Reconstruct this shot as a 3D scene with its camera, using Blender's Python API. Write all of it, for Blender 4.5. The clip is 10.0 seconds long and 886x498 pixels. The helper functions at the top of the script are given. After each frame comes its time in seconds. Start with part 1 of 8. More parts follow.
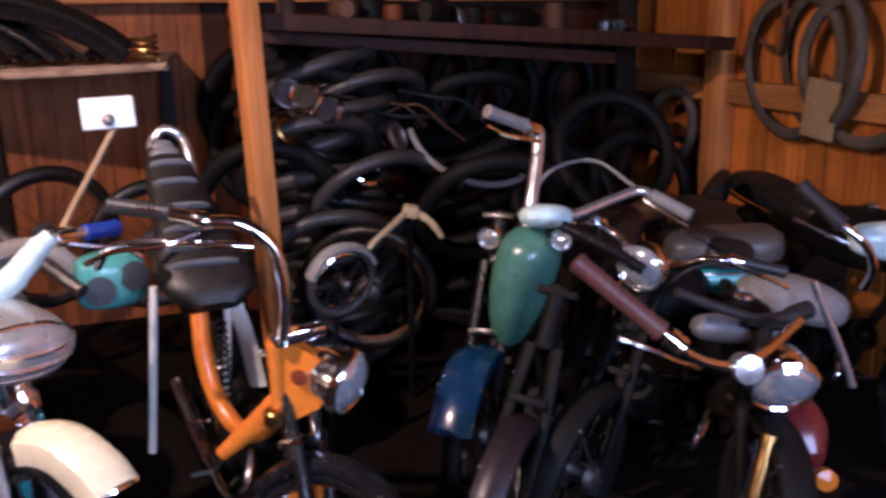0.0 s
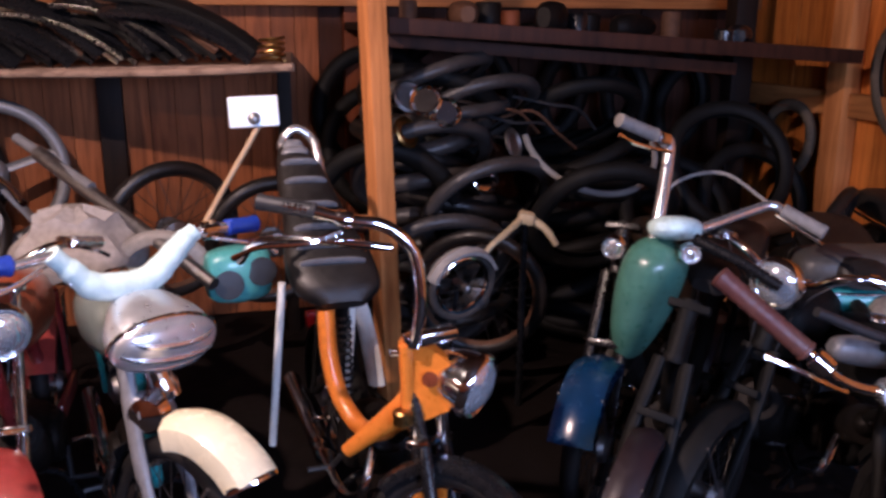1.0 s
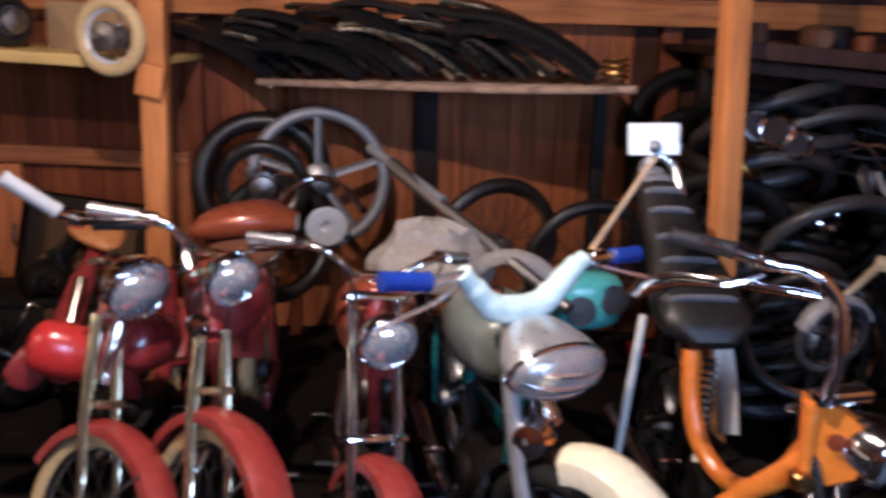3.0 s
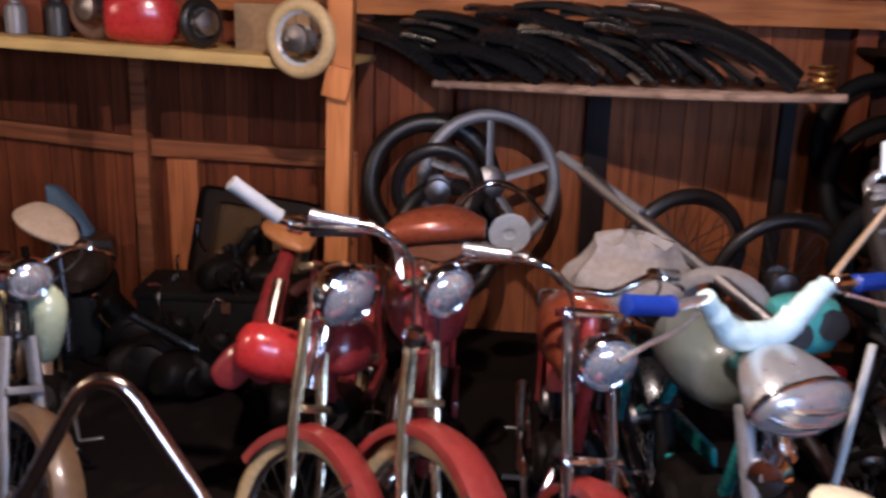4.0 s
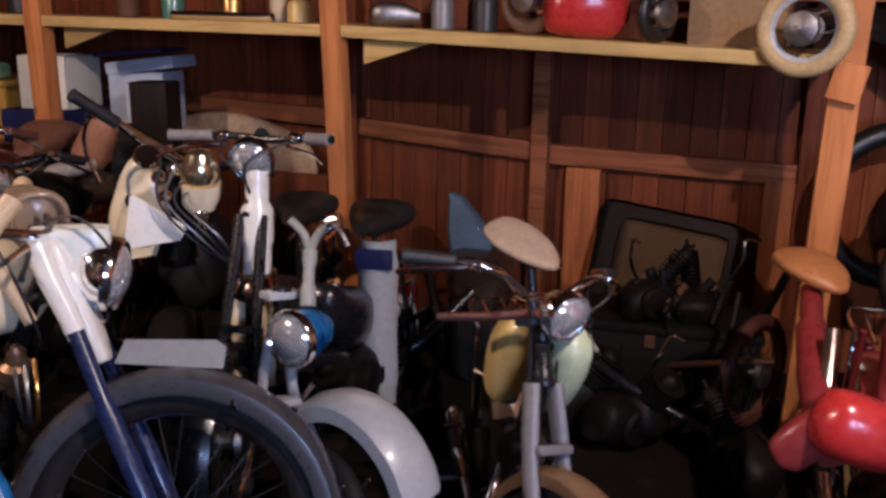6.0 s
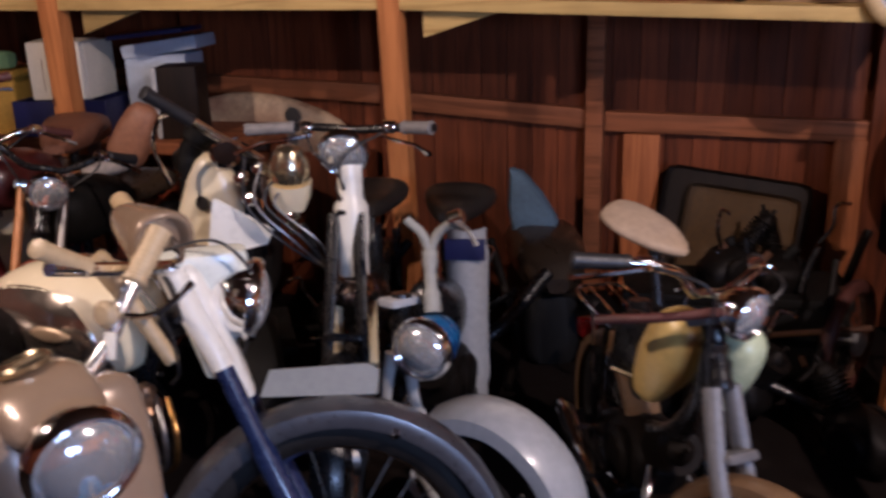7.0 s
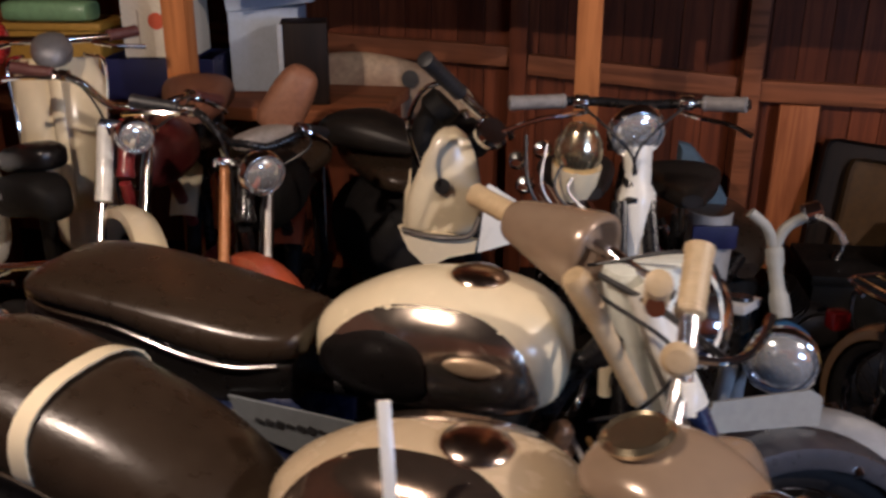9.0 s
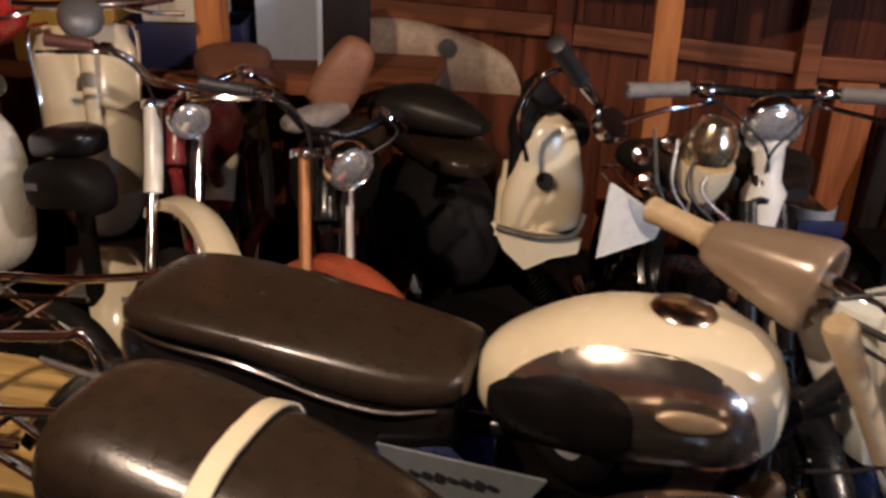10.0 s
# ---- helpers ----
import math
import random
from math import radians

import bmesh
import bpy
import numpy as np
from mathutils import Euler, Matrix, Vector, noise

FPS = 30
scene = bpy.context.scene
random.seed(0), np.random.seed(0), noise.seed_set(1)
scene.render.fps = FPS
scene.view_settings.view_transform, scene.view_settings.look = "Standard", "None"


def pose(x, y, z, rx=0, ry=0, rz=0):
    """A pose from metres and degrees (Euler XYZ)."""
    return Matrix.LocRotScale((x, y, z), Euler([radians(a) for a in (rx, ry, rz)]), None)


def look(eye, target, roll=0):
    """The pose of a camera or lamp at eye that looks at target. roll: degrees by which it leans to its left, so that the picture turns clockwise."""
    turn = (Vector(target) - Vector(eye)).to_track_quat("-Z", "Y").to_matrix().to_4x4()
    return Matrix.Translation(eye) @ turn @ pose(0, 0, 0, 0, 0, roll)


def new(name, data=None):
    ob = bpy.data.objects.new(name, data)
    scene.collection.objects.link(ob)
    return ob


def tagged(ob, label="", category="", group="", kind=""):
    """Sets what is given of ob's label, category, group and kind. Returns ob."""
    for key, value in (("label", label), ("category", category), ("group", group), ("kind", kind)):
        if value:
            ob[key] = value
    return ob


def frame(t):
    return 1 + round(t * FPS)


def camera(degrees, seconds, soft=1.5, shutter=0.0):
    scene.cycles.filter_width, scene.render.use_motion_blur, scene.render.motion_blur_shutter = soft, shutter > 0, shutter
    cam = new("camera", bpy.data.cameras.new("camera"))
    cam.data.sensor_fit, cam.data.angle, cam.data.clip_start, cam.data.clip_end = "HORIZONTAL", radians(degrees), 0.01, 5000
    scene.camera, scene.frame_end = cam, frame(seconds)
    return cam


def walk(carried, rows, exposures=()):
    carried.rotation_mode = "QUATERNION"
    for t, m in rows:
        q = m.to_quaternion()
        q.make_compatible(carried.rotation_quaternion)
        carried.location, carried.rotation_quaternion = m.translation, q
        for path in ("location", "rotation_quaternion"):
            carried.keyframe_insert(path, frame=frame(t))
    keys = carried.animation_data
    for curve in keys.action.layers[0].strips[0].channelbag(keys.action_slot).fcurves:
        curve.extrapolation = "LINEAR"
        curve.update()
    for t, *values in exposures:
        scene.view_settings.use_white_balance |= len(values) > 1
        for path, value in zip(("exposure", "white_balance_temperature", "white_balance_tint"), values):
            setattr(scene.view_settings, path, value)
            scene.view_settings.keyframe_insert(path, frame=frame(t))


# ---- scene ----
cam = camera(53.6, 10.0, 2.9, 0.5)
PATH = [
    (0, (2.723, -4.537, 1.501), (3.403, -2.729, 0.981), -0.7),
    (0.5, (2.667, -4.508, 1.493), (3.212, -2.65, 0.99), -0.3),
    (1, (2.586, -4.489, 1.501), (3.105, -2.625, 0.994), 0.3),
    (1.5, (2.494, -4.474, 1.503), (2.986, -2.602, 0.999), 0.7),
    (2, (2.376, -4.475, 1.508), (2.813, -2.586, 1.017), 1.0),
    (2.5, (2.26, -4.416, 1.512), (2.549, -2.504, 1.003), 0.8),
    (3, (2.156, -4.333, 1.517), (2.215, -2.393, 1.032), 1.6),
    (3.2, (2.11, -4.315, 1.511), (2.067, -2.377, 1.019), 1.7),
    (4.3, (1.729, -4.24, 1.548), (1.502, -2.318, 1.046), 0.6),
    (4.5, (1.61, -4.215, 1.491), (1.334, -2.293, 1.013), -0.6),
    (5, (1.384, -4.158, 1.474), (0.933, -2.276, 0.972), 1.1),
    (5.5, (1.149, -4.017, 1.468), (0.522, -2.19, 0.948), 0.7),
    (5.7, (1.061, -3.963, 1.457), (0.365, -2.156, 0.957), 1.6),
    (6.8, (0.562, -3.943, 1.519), (-0.029, -2.12, 0.944), -2.2),
    (7, (0.448, -3.912, 1.524), (-0.128, -2.094, 0.922), -1.6),
    (7.5, (0.091, -3.806, 1.514), (-0.563, -2.014, 0.914), -1.5),
    (8, (-0.167, -3.777, 1.519), (-0.862, -2.016, 0.874), 0.7),
    (8.5, (-0.407, -3.831, 1.525), (-0.87, -2.009, 0.844), -1.3),
    (9, (-0.593, -3.843, 1.527), (-0.957, -2.005, 0.829), 0.3),
    (9.5, (-0.812, -3.755, 1.51), (-1.097, -1.912, 0.788), -1.4),
    (10, (-1.005, -3.664, 1.548), (-1.243, -1.843, 0.755), 1.8),
]
walk(cam, [(t, look(eye, target, roll)) for t, eye, target, roll in PATH],
     exposures=[(0.0, 0.66, 5250, 36), (2.0, 0.62, 5050, 31), (3.0, 0.55, 4900, 22), (5.0, 0.48, 4900, 27), (7.5, 0.34, 4900, 27), (8.5, 0.26, 4850, 20), (10.0, 0.42, 5150, 18)])

# ---------------------------------------------------------------- light
world = bpy.data.worlds.new("shed_world")
scene.world = world
world.use_nodes = True
wn = world.node_tree.nodes
sky = wn.new("ShaderNodeTexSky")
sky.sky_type, sky.sun_disc = "NISHITA", False
sky.sun_elevation, sky.sun_rotation = radians(35), radians(150)
world.node_tree.links.new(sky.outputs[0], wn["Background"].inputs[0])
wn["Background"].inputs[1].default_value = 0.10


def area(name, loc, target, sx, sy, power, color):
    data = bpy.data.lights.new(name, "AREA")
    data.shape, data.size, data.size_y, data.energy, data.color = "RECTANGLE", sx, sy, power, color
    ob = new(name, data)
    ob.matrix_world = look(loc, target)
    return ob


# daylight through the two openings behind the lane, and bare bulbs under the roof
area("window_daylight", (3.15, -6.42, 1.62), (2.4, -2.2, 0.8), 0.84, 0.90, 36, (0.66, 0.83, 1.0))
area("window_daylight", (4.65, -6.42, 1.62), (2.8, -2.2, 0.8), 0.84, 0.90, 36, (0.66, 0.83, 1.0))


def point(name, loc, power, color, size):
    data = bpy.data.lights.new(name, "POINT")
    data.energy, data.color, data.shadow_soft_size = power, color, size
    ob = new(name, data)
    ob.location = loc
    return ob


point("bulb_light", (-1.75, -3.40, 2.36), 112, (1.0, 0.68, 0.37), 0.03)
point("bulb_light", (1.75, -3.15, 2.50), 185, (1.0, 0.72, 0.44), 0.03)

# ---------------------------------------------------------------- materials


def mat(name, color, rough=0.5, metal=0.0, vary=0.25, scale=6.0, bump=0.0, bscale=60.0, dirt=0.0, coat=0.0, dcol=(0.10, 0.075, 0.05), stretch=None, spec=0.5):
    """A surface with two scales of variation, dust or wear, and fine relief."""
    m = bpy.data.materials.new(name)
    m.use_nodes = True
    nt, L = m.node_tree, m.node_tree.links
    b = nt.nodes["Principled BSDF"]
    co = nt.nodes.new("ShaderNodeTexCoord")
    mp = nt.nodes.new("ShaderNodeMapping")
    if stretch:
        mp.inputs["Scale"].default_value = stretch
    L.new(co.outputs["Object"], mp.inputs["Vector"])
    n1 = nt.nodes.new("ShaderNodeTexNoise")
    n1.inputs["Scale"].default_value, n1.inputs["Detail"].default_value = scale, 5
    n2 = nt.nodes.new("ShaderNodeTexNoise")
    n2.inputs["Scale"].default_value, n2.inputs["Detail"].default_value = scale * 9, 4
    info = nt.nodes.new("ShaderNodeObjectInfo")
    for n in (n1, n2):
        L.new(mp.outputs[0], n.inputs["Vector"])
    add = nt.nodes.new("ShaderNodeMath")
    add.operation = "ADD"
    L.new(n1.outputs[0], add.inputs[0])
    L.new(n2.outputs[0], add.inputs[1])
    ramp = nt.nodes.new("ShaderNodeMapRange")
    ramp.inputs[1].default_value, ramp.inputs[2].default_value = 0.65, 1.35
    ramp.inputs[3].default_value, ramp.inputs[4].default_value = 1 - vary, 1 + vary
    L.new(add.outputs[0], ramp.inputs[0])
    mul = nt.nodes.new("ShaderNodeMix")
    mul.data_type, mul.blend_type = "RGBA", "MULTIPLY"
    mul.inputs[0].default_value = 1.0
    mul.inputs[6].default_value = (*color, 1)
    L.new(ramp.outputs[0], mul.inputs[7])
    out = mul.outputs[2]
    if dirt:
        r2 = nt.nodes.new("ShaderNodeMapRange")
        r2.inputs[1].default_value, r2.inputs[2].default_value = 0.45, 0.75
        r2.inputs[3].default_value, r2.inputs[4].default_value = 0.0, dirt
        L.new(n1.outputs[0], r2.inputs[0])
        mix = nt.nodes.new("ShaderNodeMix")
        mix.data_type = "RGBA"
        mix.inputs[7].default_value = (*dcol, 1)
        L.new(r2.outputs[0], mix.inputs[0])
        L.new(out, mix.inputs[6])
        out = mix.outputs[2]
    L.new(out, b.inputs["Base Color"])
    rr = nt.nodes.new("ShaderNodeMapRange")
    rr.inputs[1].default_value, rr.inputs[2].default_value = 0.3, 0.7
    rr.inputs[3].default_value, rr.inputs[4].default_value = max(0.02, rough * 0.88), min(1, rough * 1.15)
    L.new(n2.outputs[0], rr.inputs[0])
    L.new(rr.outputs[0], b.inputs["Roughness"])
    b.inputs["Metallic"].default_value = metal
    b.inputs["Coat Weight"].default_value = coat
    b.inputs["Coat Roughness"].default_value = 0.12
    b.inputs["Specular IOR Level"].default_value = spec
    if bump:
        bp = nt.nodes.new("ShaderNodeBump")
        bp.inputs["Strength"].default_value, bp.inputs["Distance"].default_value = bump, 0.004
        n3 = nt.nodes.new("ShaderNodeTexNoise")
        n3.inputs["Scale"].default_value, n3.inputs["Detail"].default_value = bscale, 3
        L.new(mp.outputs[0], n3.inputs["Vector"])
        L.new(n3.outputs[0], bp.inputs["Height"])
        L.new(bp.outputs[0], b.inputs["Normal"])
    return m


def wood(name, color, dark, rough=0.6, along="z", gap=0.0):
    """Boards: long grain, knots, and a tone of its own for every board."""
    m = bpy.data.materials.new(name)
    m.use_nodes = True
    nt, L = m.node_tree, m.node_tree.links
    b = nt.nodes["Principled BSDF"]
    co = nt.nodes.new("ShaderNodeTexCoord")
    mp = nt.nodes.new("ShaderNodeMapping")
    mp.inputs["Scale"].default_value = {"z": (14, 14, 0.9), "x": (0.9, 14, 14), "y": (14, 0.9, 14)}[along]
    info = nt.nodes.new("ShaderNodeObjectInfo")
    off = nt.nodes.new("ShaderNodeMath")
    off.operation = "MULTIPLY"
    off.inputs[1].default_value = 37.0
    L.new(info.outputs["Random"], off.inputs[0])
    L.new(off.outputs[0], mp.inputs["Location"])
    L.new(co.outputs["Object"], mp.inputs["Vector"])
    n1 = nt.nodes.new("ShaderNodeTexNoise")
    n1.inputs["Scale"].default_value, n1.inputs["Detail"].default_value, n1.inputs["Distortion"].default_value = 2.2, 6, 0.8
    L.new(mp.outputs[0], n1.inputs["Vector"])
    mix = nt.nodes.new("ShaderNodeMix")
    mix.data_type = "RGBA"
    mix.inputs[6].default_value, mix.inputs[7].default_value = (*color, 1), (*dark, 1)
    r = nt.nodes.new("ShaderNodeMapRange")
    r.inputs[1].default_value, r.inputs[2].default_value = 0.42, 0.72
    L.new(n1.outputs[0], r.inputs[0])
    L.new(r.outputs[0], mix.inputs[0])
    n4 = nt.nodes.new("ShaderNodeTexNoise")
    n4.inputs["Scale"].default_value, n4.inputs["Detail"].default_value = 2.6, 3
    L.new(co.outputs["Object"], n4.inputs["Vector"])
    tone = nt.nodes.new("ShaderNodeMapRange")
    tone.inputs[3].default_value, tone.inputs[4].default_value = 0.50, 1.35
    sm = nt.nodes.new("ShaderNodeMath")
    sm.operation = "ADD"
    half = nt.nodes.new("ShaderNodeMath")
    half.operation = "MULTIPLY"
    half.inputs[1].default_value = 0.55
    L.new(info.outputs["Random"], half.inputs[0])
    L.new(half.outputs[0], sm.inputs[0])
    L.new(n4.outputs[0], sm.inputs[1])
    tone.inputs[1].default_value, tone.inputs[2].default_value = 0.3, 1.2
    L.new(sm.outputs[0], tone.inputs[0])
    mul = nt.nodes.new("ShaderNodeMix")
    mul.data_type, mul.blend_type = "RGBA", "MULTIPLY"
    mul.inputs[0].default_value = 1.0
    L.new(mix.outputs[2], mul.inputs[6])
    L.new(tone.outputs[0], mul.inputs[7])
    L.new(mul.outputs[2], b.inputs["Base Color"])
    b.inputs["Roughness"].default_value = rough
    b.inputs["Specular IOR Level"].default_value = 0.18
    bp = nt.nodes.new("ShaderNodeBump")
    bp.inputs["Strength"].default_value, bp.inputs["Distance"].default_value = 0.4, 0.003
    L.new(n1.outputs[0], bp.inputs["Height"])
    L.new(bp.outputs[0], b.inputs["Normal"])
    return m


CHROME = mat("chrome", (0.92, 0.92, 0.93), 0.095, 1.0, 0.05, 6, 0.03, 22, dirt=0.06, dcol=(0.22, 0.17, 0.12))
DULL = mat("dull_aluminium", (0.30, 0.29, 0.29), 0.42, 1.0, 0.25, 9, 0.25, 80, dirt=0.4, dcol=(0.16, 0.12, 0.09))
GREYM = mat("grey_painted_metal", (0.20, 0.20, 0.21), 0.45, 0.3, 0.2, 7, 0.1, dirt=0.3)
BLACKM = mat("black_enamel", (0.008, 0.008, 0.009), 0.28, 0.0, 0.3, 7, 0.0, dirt=0.2, dcol=(0.014, 0.012, 0.010), coat=0.15)
RUST = mat("rusty_steel", (0.11, 0.048, 0.022), 0.7, 0.4, 0.45, 14, 0.5, dirt=0.5, dcol=(0.06, 0.035, 0.02))
ENGINE = mat("oily_engine_metal", (0.011, 0.009, 0.008), 0.5, 0.4, 0.4, 16, 0.4, dirt=0.7, dcol=(0.013, 0.010, 0.008), spec=0.15)
RUBBER = mat("tyre_rubber", (0.011, 0.010, 0.010), 0.62, 0.0, 0.4, 9, 0.3, 90, dirt=0.4, dcol=(0.022, 0.018, 0.016), spec=0.2)
GREYR = mat("grey_worn_tyre", (0.040, 0.035, 0.033), 0.40, 0.0, 0.35, 6, 0.2, 70, dirt=0.4, dcol=(0.075, 0.060, 0.050), spec=0.45)
DUSTYR = mat("dusty_tyre_rubber", (0.011, 0.009, 0.008), 0.38, 0.0, 0.4, 6, 0.2, 70, dirt=0.35, dcol=(0.034, 0.026, 0.020), spec=0.4)
WHITEW = mat("cream_tyre_wall", (0.46, 0.33, 0.15), 0.6, 0, 0.25, 8, 0.2, dirt=0.4, dcol=(0.2, 0.13, 0.07))
LEATHER = mat("worn_black_leatherette", (0.027, 0.0175, 0.0105), 0.29, 0, 0.2, 4, 0.12, 160, dirt=0.2, dcol=(0.05, 0.036, 0.024), coat=0.2)
BROWNL = mat("brown_leather", (0.16, 0.065, 0.035), 0.5, 0, 0.3, 6, 0.4, 120, dirt=0.3)
TANL = mat("tan_saddle_leather", (0.28, 0.125, 0.065), 0.5, 0, 0.25, 6, 0.4, 120, dirt=0.3)
GREYL = mat("grey_vinyl", (0.22, 0.205, 0.195), 0.55, 0, 0.25, 6, 0.3, 120, dirt=0.5)
CREAM = mat("cream_enamel", (0.80, 0.70, 0.48), 0.24, 0, 0.035, 4, 0.015, dirt=0.04, dcol=(0.40, 0.30, 0.18), coat=0.4)
WHITE = mat("white_enamel", (0.80, 0.78, 0.70), 0.28, 0, 0.035, 4, 0.015, dirt=0.04, dcol=(0.40, 0.34, 0.24), coat=0.4)
LGREY = mat("pale_grey_enamel", (0.42, 0.43, 0.44), 0.35, 0, 0.14, 5, 0.05, dirt=0.15, dcol=(0.2, 0.17, 0.13), coat=0.3)
PALETQ = mat("pale_turquoise_enamel", (0.62, 0.80, 0.78), 0.28, 0, 0.12, 5, 0.05, dirt=0.10, coat=0.4)
TEAL = mat("teal_enamel", (0.04, 0.32, 0.33), 0.28, 0, 0.2, 5, 0.05, dirt=0.12, coat=0.5)
GREEN = mat("sea_green_enamel", (0.07, 0.20, 0.15), 0.30, 0, 0.2, 5, 0.05, dirt=0.14, coat=0.5)
BLUE = mat("blue_enamel", (0.015, 0.12, 0.33), 0.28, 0, 0.2, 5, 0.05, dirt=0.12, coat=0.5)
NAVY = mat("dark_blue_enamel", (0.012, 0.022, 0.075), 0.28, 0, 0.2, 5, 0.05, dirt=0.12, coat=0.5)
RED = mat("red_enamel", (0.42, 0.022, 0.018), 0.28, 0, 0.2, 5, 0.05, dirt=0.12, coat=0.5)
FADEDR = mat("faded_red_enamel", (0.25, 0.030, 0.022), 0.32, 0, 0.25, 5, 0.05, dirt=0.3, dcol=(0.22, 0.10, 0.07), coat=0.35)
MAROON = mat("maroon_enamel", (0.20, 0.022, 0.022), 0.30, 0, 0.25, 5, 0.05, dirt=0.14, coat=0.5)
BRONZE = mat("bronze_red_enamel", (0.26, 0.06, 0.022), 0.30, 0.2, 0.3, 5, 0.05, dirt=0.14, coat=0.4)
ORANGE = mat("orange_enamel", (0.70, 0.20, 0.015), 0.30, 0, 0.15, 5, 0.05, dirt=0.10, coat=0.4)
YELLOW = mat("pale_yellow_enamel", (0.62, 0.44, 0.13), 0.32, 0, 0.15, 5, 0.05, dirt=0.12, coat=0.3)
BLUEP = mat("blue_plastic_grip", (0.012, 0.04, 0.30), 0.4, 0, 0.2, 8, 0.2, 90, dirt=0.3)
BLACKP = mat("black_plastic", (0.02, 0.02, 0.022), 0.45, 0, 0.25, 8, 0.2, 90, dirt=0.12, dcol=(0.04, 0.034, 0.03))
IVORYP = mat("ivory_plastic", (0.55, 0.42, 0.24), 0.45, 0, 0.15, 8, 0.2, 90, dirt=0.35)
BROWNP = mat("brown_rubber_grip", (0.10, 0.035, 0.03), 0.45, 0, 0.2, 8, 0.3, 90, dirt=0.3)
AMBER = mat("amber_lens", (0.80, 0.22, 0.02), 0.15, 0, 0.1, 8)
REDLENS = mat("red_lens", (0.10, 0.004, 0.004), 0.15, 0, 0.1, 8)
CARD = mat("brown_cardboard", (0.28, 0.18, 0.09), 0.8, 0, 0.25, 5, 0.2, dirt=0.3, spec=0.2)
BLACKL = mat("dusty_black_leather", (0.013, 0.011, 0.010), 0.42, 0, 0.35, 6, 0.25, 120, dirt=0.4, dcol=(0.035, 0.027, 0.020), spec=0.4)
BLUECL = mat("dull_blue_cloth", (0.068, 0.108, 0.155), 0.85, 0, 0.3, 6, 0.3)
BURLAP = mat("grey_canvas", (0.30, 0.27, 0.25), 0.85, 0, 0.3, 6, 0.4, dirt=0.4, spec=0.2)
STYRO = mat("white_foam_box", (0.44, 0.50, 0.60), 0.7, 0, 0.1, 8, 0.3)
PAPERW = mat("white_printed_card", (0.74, 0.68, 0.56), 0.6, 0, 0.1, 8)
REDINK = mat("red_print", (0.62, 0.11, 0.04), 0.6, 0, 0.1, 8)
NAVYP = mat("navy_plastic_crate", (0.01, 0.012, 0.07), 0.5, 0, 0.2, 8)
# Near black floor: the dark beneath the parked mopeds is in its colour.
CONCRETE = mat("shade_dark_dirty_floor", (0.010, 0.007, 0.006), 0.85, 0, 0.4, 2.5, 0.5, 40, dirt=0.5, dcol=(0.006, 0.004, 0.003), spec=0.08)
BRASS = mat("tarnished_brass", (0.45, 0.26, 0.08), 0.3, 1.0, 0.3, 9, 0.1, dirt=0.3)
PINE = wood("orange_pine_board", (0.56, 0.175, 0.022), (0.30, 0.080, 0.010))
PINEX = wood("orange_pine_beam", (0.40, 0.15, 0.04), (0.20, 0.065, 0.017), along="x")
PINEY = wood("orange_pine_rail", (0.46, 0.19, 0.055), (0.25, 0.09, 0.025), along="y")
POSTW = wood("planed_pine_post", (0.52, 0.20, 0.055), (0.32, 0.11, 0.028))
OLDW = wood("dark_red_brown_board", (0.165, 0.043, 0.0125), (0.082, 0.021, 0.0065))
ALU = mat("brushed_aluminium", (0.90, 0.90, 0.91), 0.22, 0.9, 0.05, 5, 0.0, 60, dirt=0.06, dcol=(0.4, 0.36, 0.3))
DUSTYT = mat("grey_dusty_old_tyre", (0.075, 0.058, 0.042), 0.6, 0.0, 0.35, 6, 0.3, 70, dirt=0.5, dcol=(0.14, 0.10, 0.07), spec=0.2)
NICKEL = mat("tarnished_nickel", (0.62, 0.50, 0.42), 0.2, 1.0, 0.1, 6, 0.02, 30, dirt=0.15)
YCHROME = mat("yellowed_chrome", (0.70, 0.60, 0.40), 0.18, 0.95, 0.1, 6, 0.02, 30, dirt=0.15)
SPOKE = mat("dull_spoke_wire", (0.07, 0.066, 0.062), 0.45, 0.9, 0.2, 9, 0.0, dirt=0.3)
DEEPB = mat("deep_blue_enamel", (0.003, 0.032, 0.09), 0.25, 0, 0.15, 5, 0.02, dirt=0.1, coat=0.5)
# Flat black, for black paint and for deep shade put into colour.
MATTE = mat("black_paint_and_shade", (0.007, 0.0065, 0.006), 0.6, 0.0, 0.3, 7, 0.0, dirt=0.2, dcol=(0.012, 0.009, 0.007), spec=0.15)
PADR = mat("black_knee_rubber", (0.008, 0.007, 0.007), 0.30, 0.0, 0.15, 6, 0.03, 80)
STEMB = mat("tan_coated_rod", (0.42, 0.27, 0.14), 0.4, 0.2, 0.15, 8, 0.0, dirt=0.2)
OLDO = wood("old_orange_brown_board", (0.29, 0.092, 0.027), (0.15, 0.044, 0.012))
OLDD = wood("shaded_brown_board", (0.050, 0.016, 0.007), (0.022, 0.007, 0.003))
OLDX = wood("dark_red_brown_rail", (0.27, 0.095, 0.035), (0.12, 0.04, 0.014), along="x")
STILEW = wood("orange_brown_panel_board", (0.36, 0.12, 0.034), (0.20, 0.06, 0.016))
SHELFW = wood("yellowed_shelf_board", (0.62, 0.42, 0.14), (0.40, 0.24, 0.07), along="x")
GREYW = wood("weathered_grey_board", (0.30, 0.20, 0.14), (0.13, 0.08, 0.055), along="x")
BLACKW = wood("near_black_wood", (0.016, 0.009, 0.006), (0.007, 0.004, 0.003))
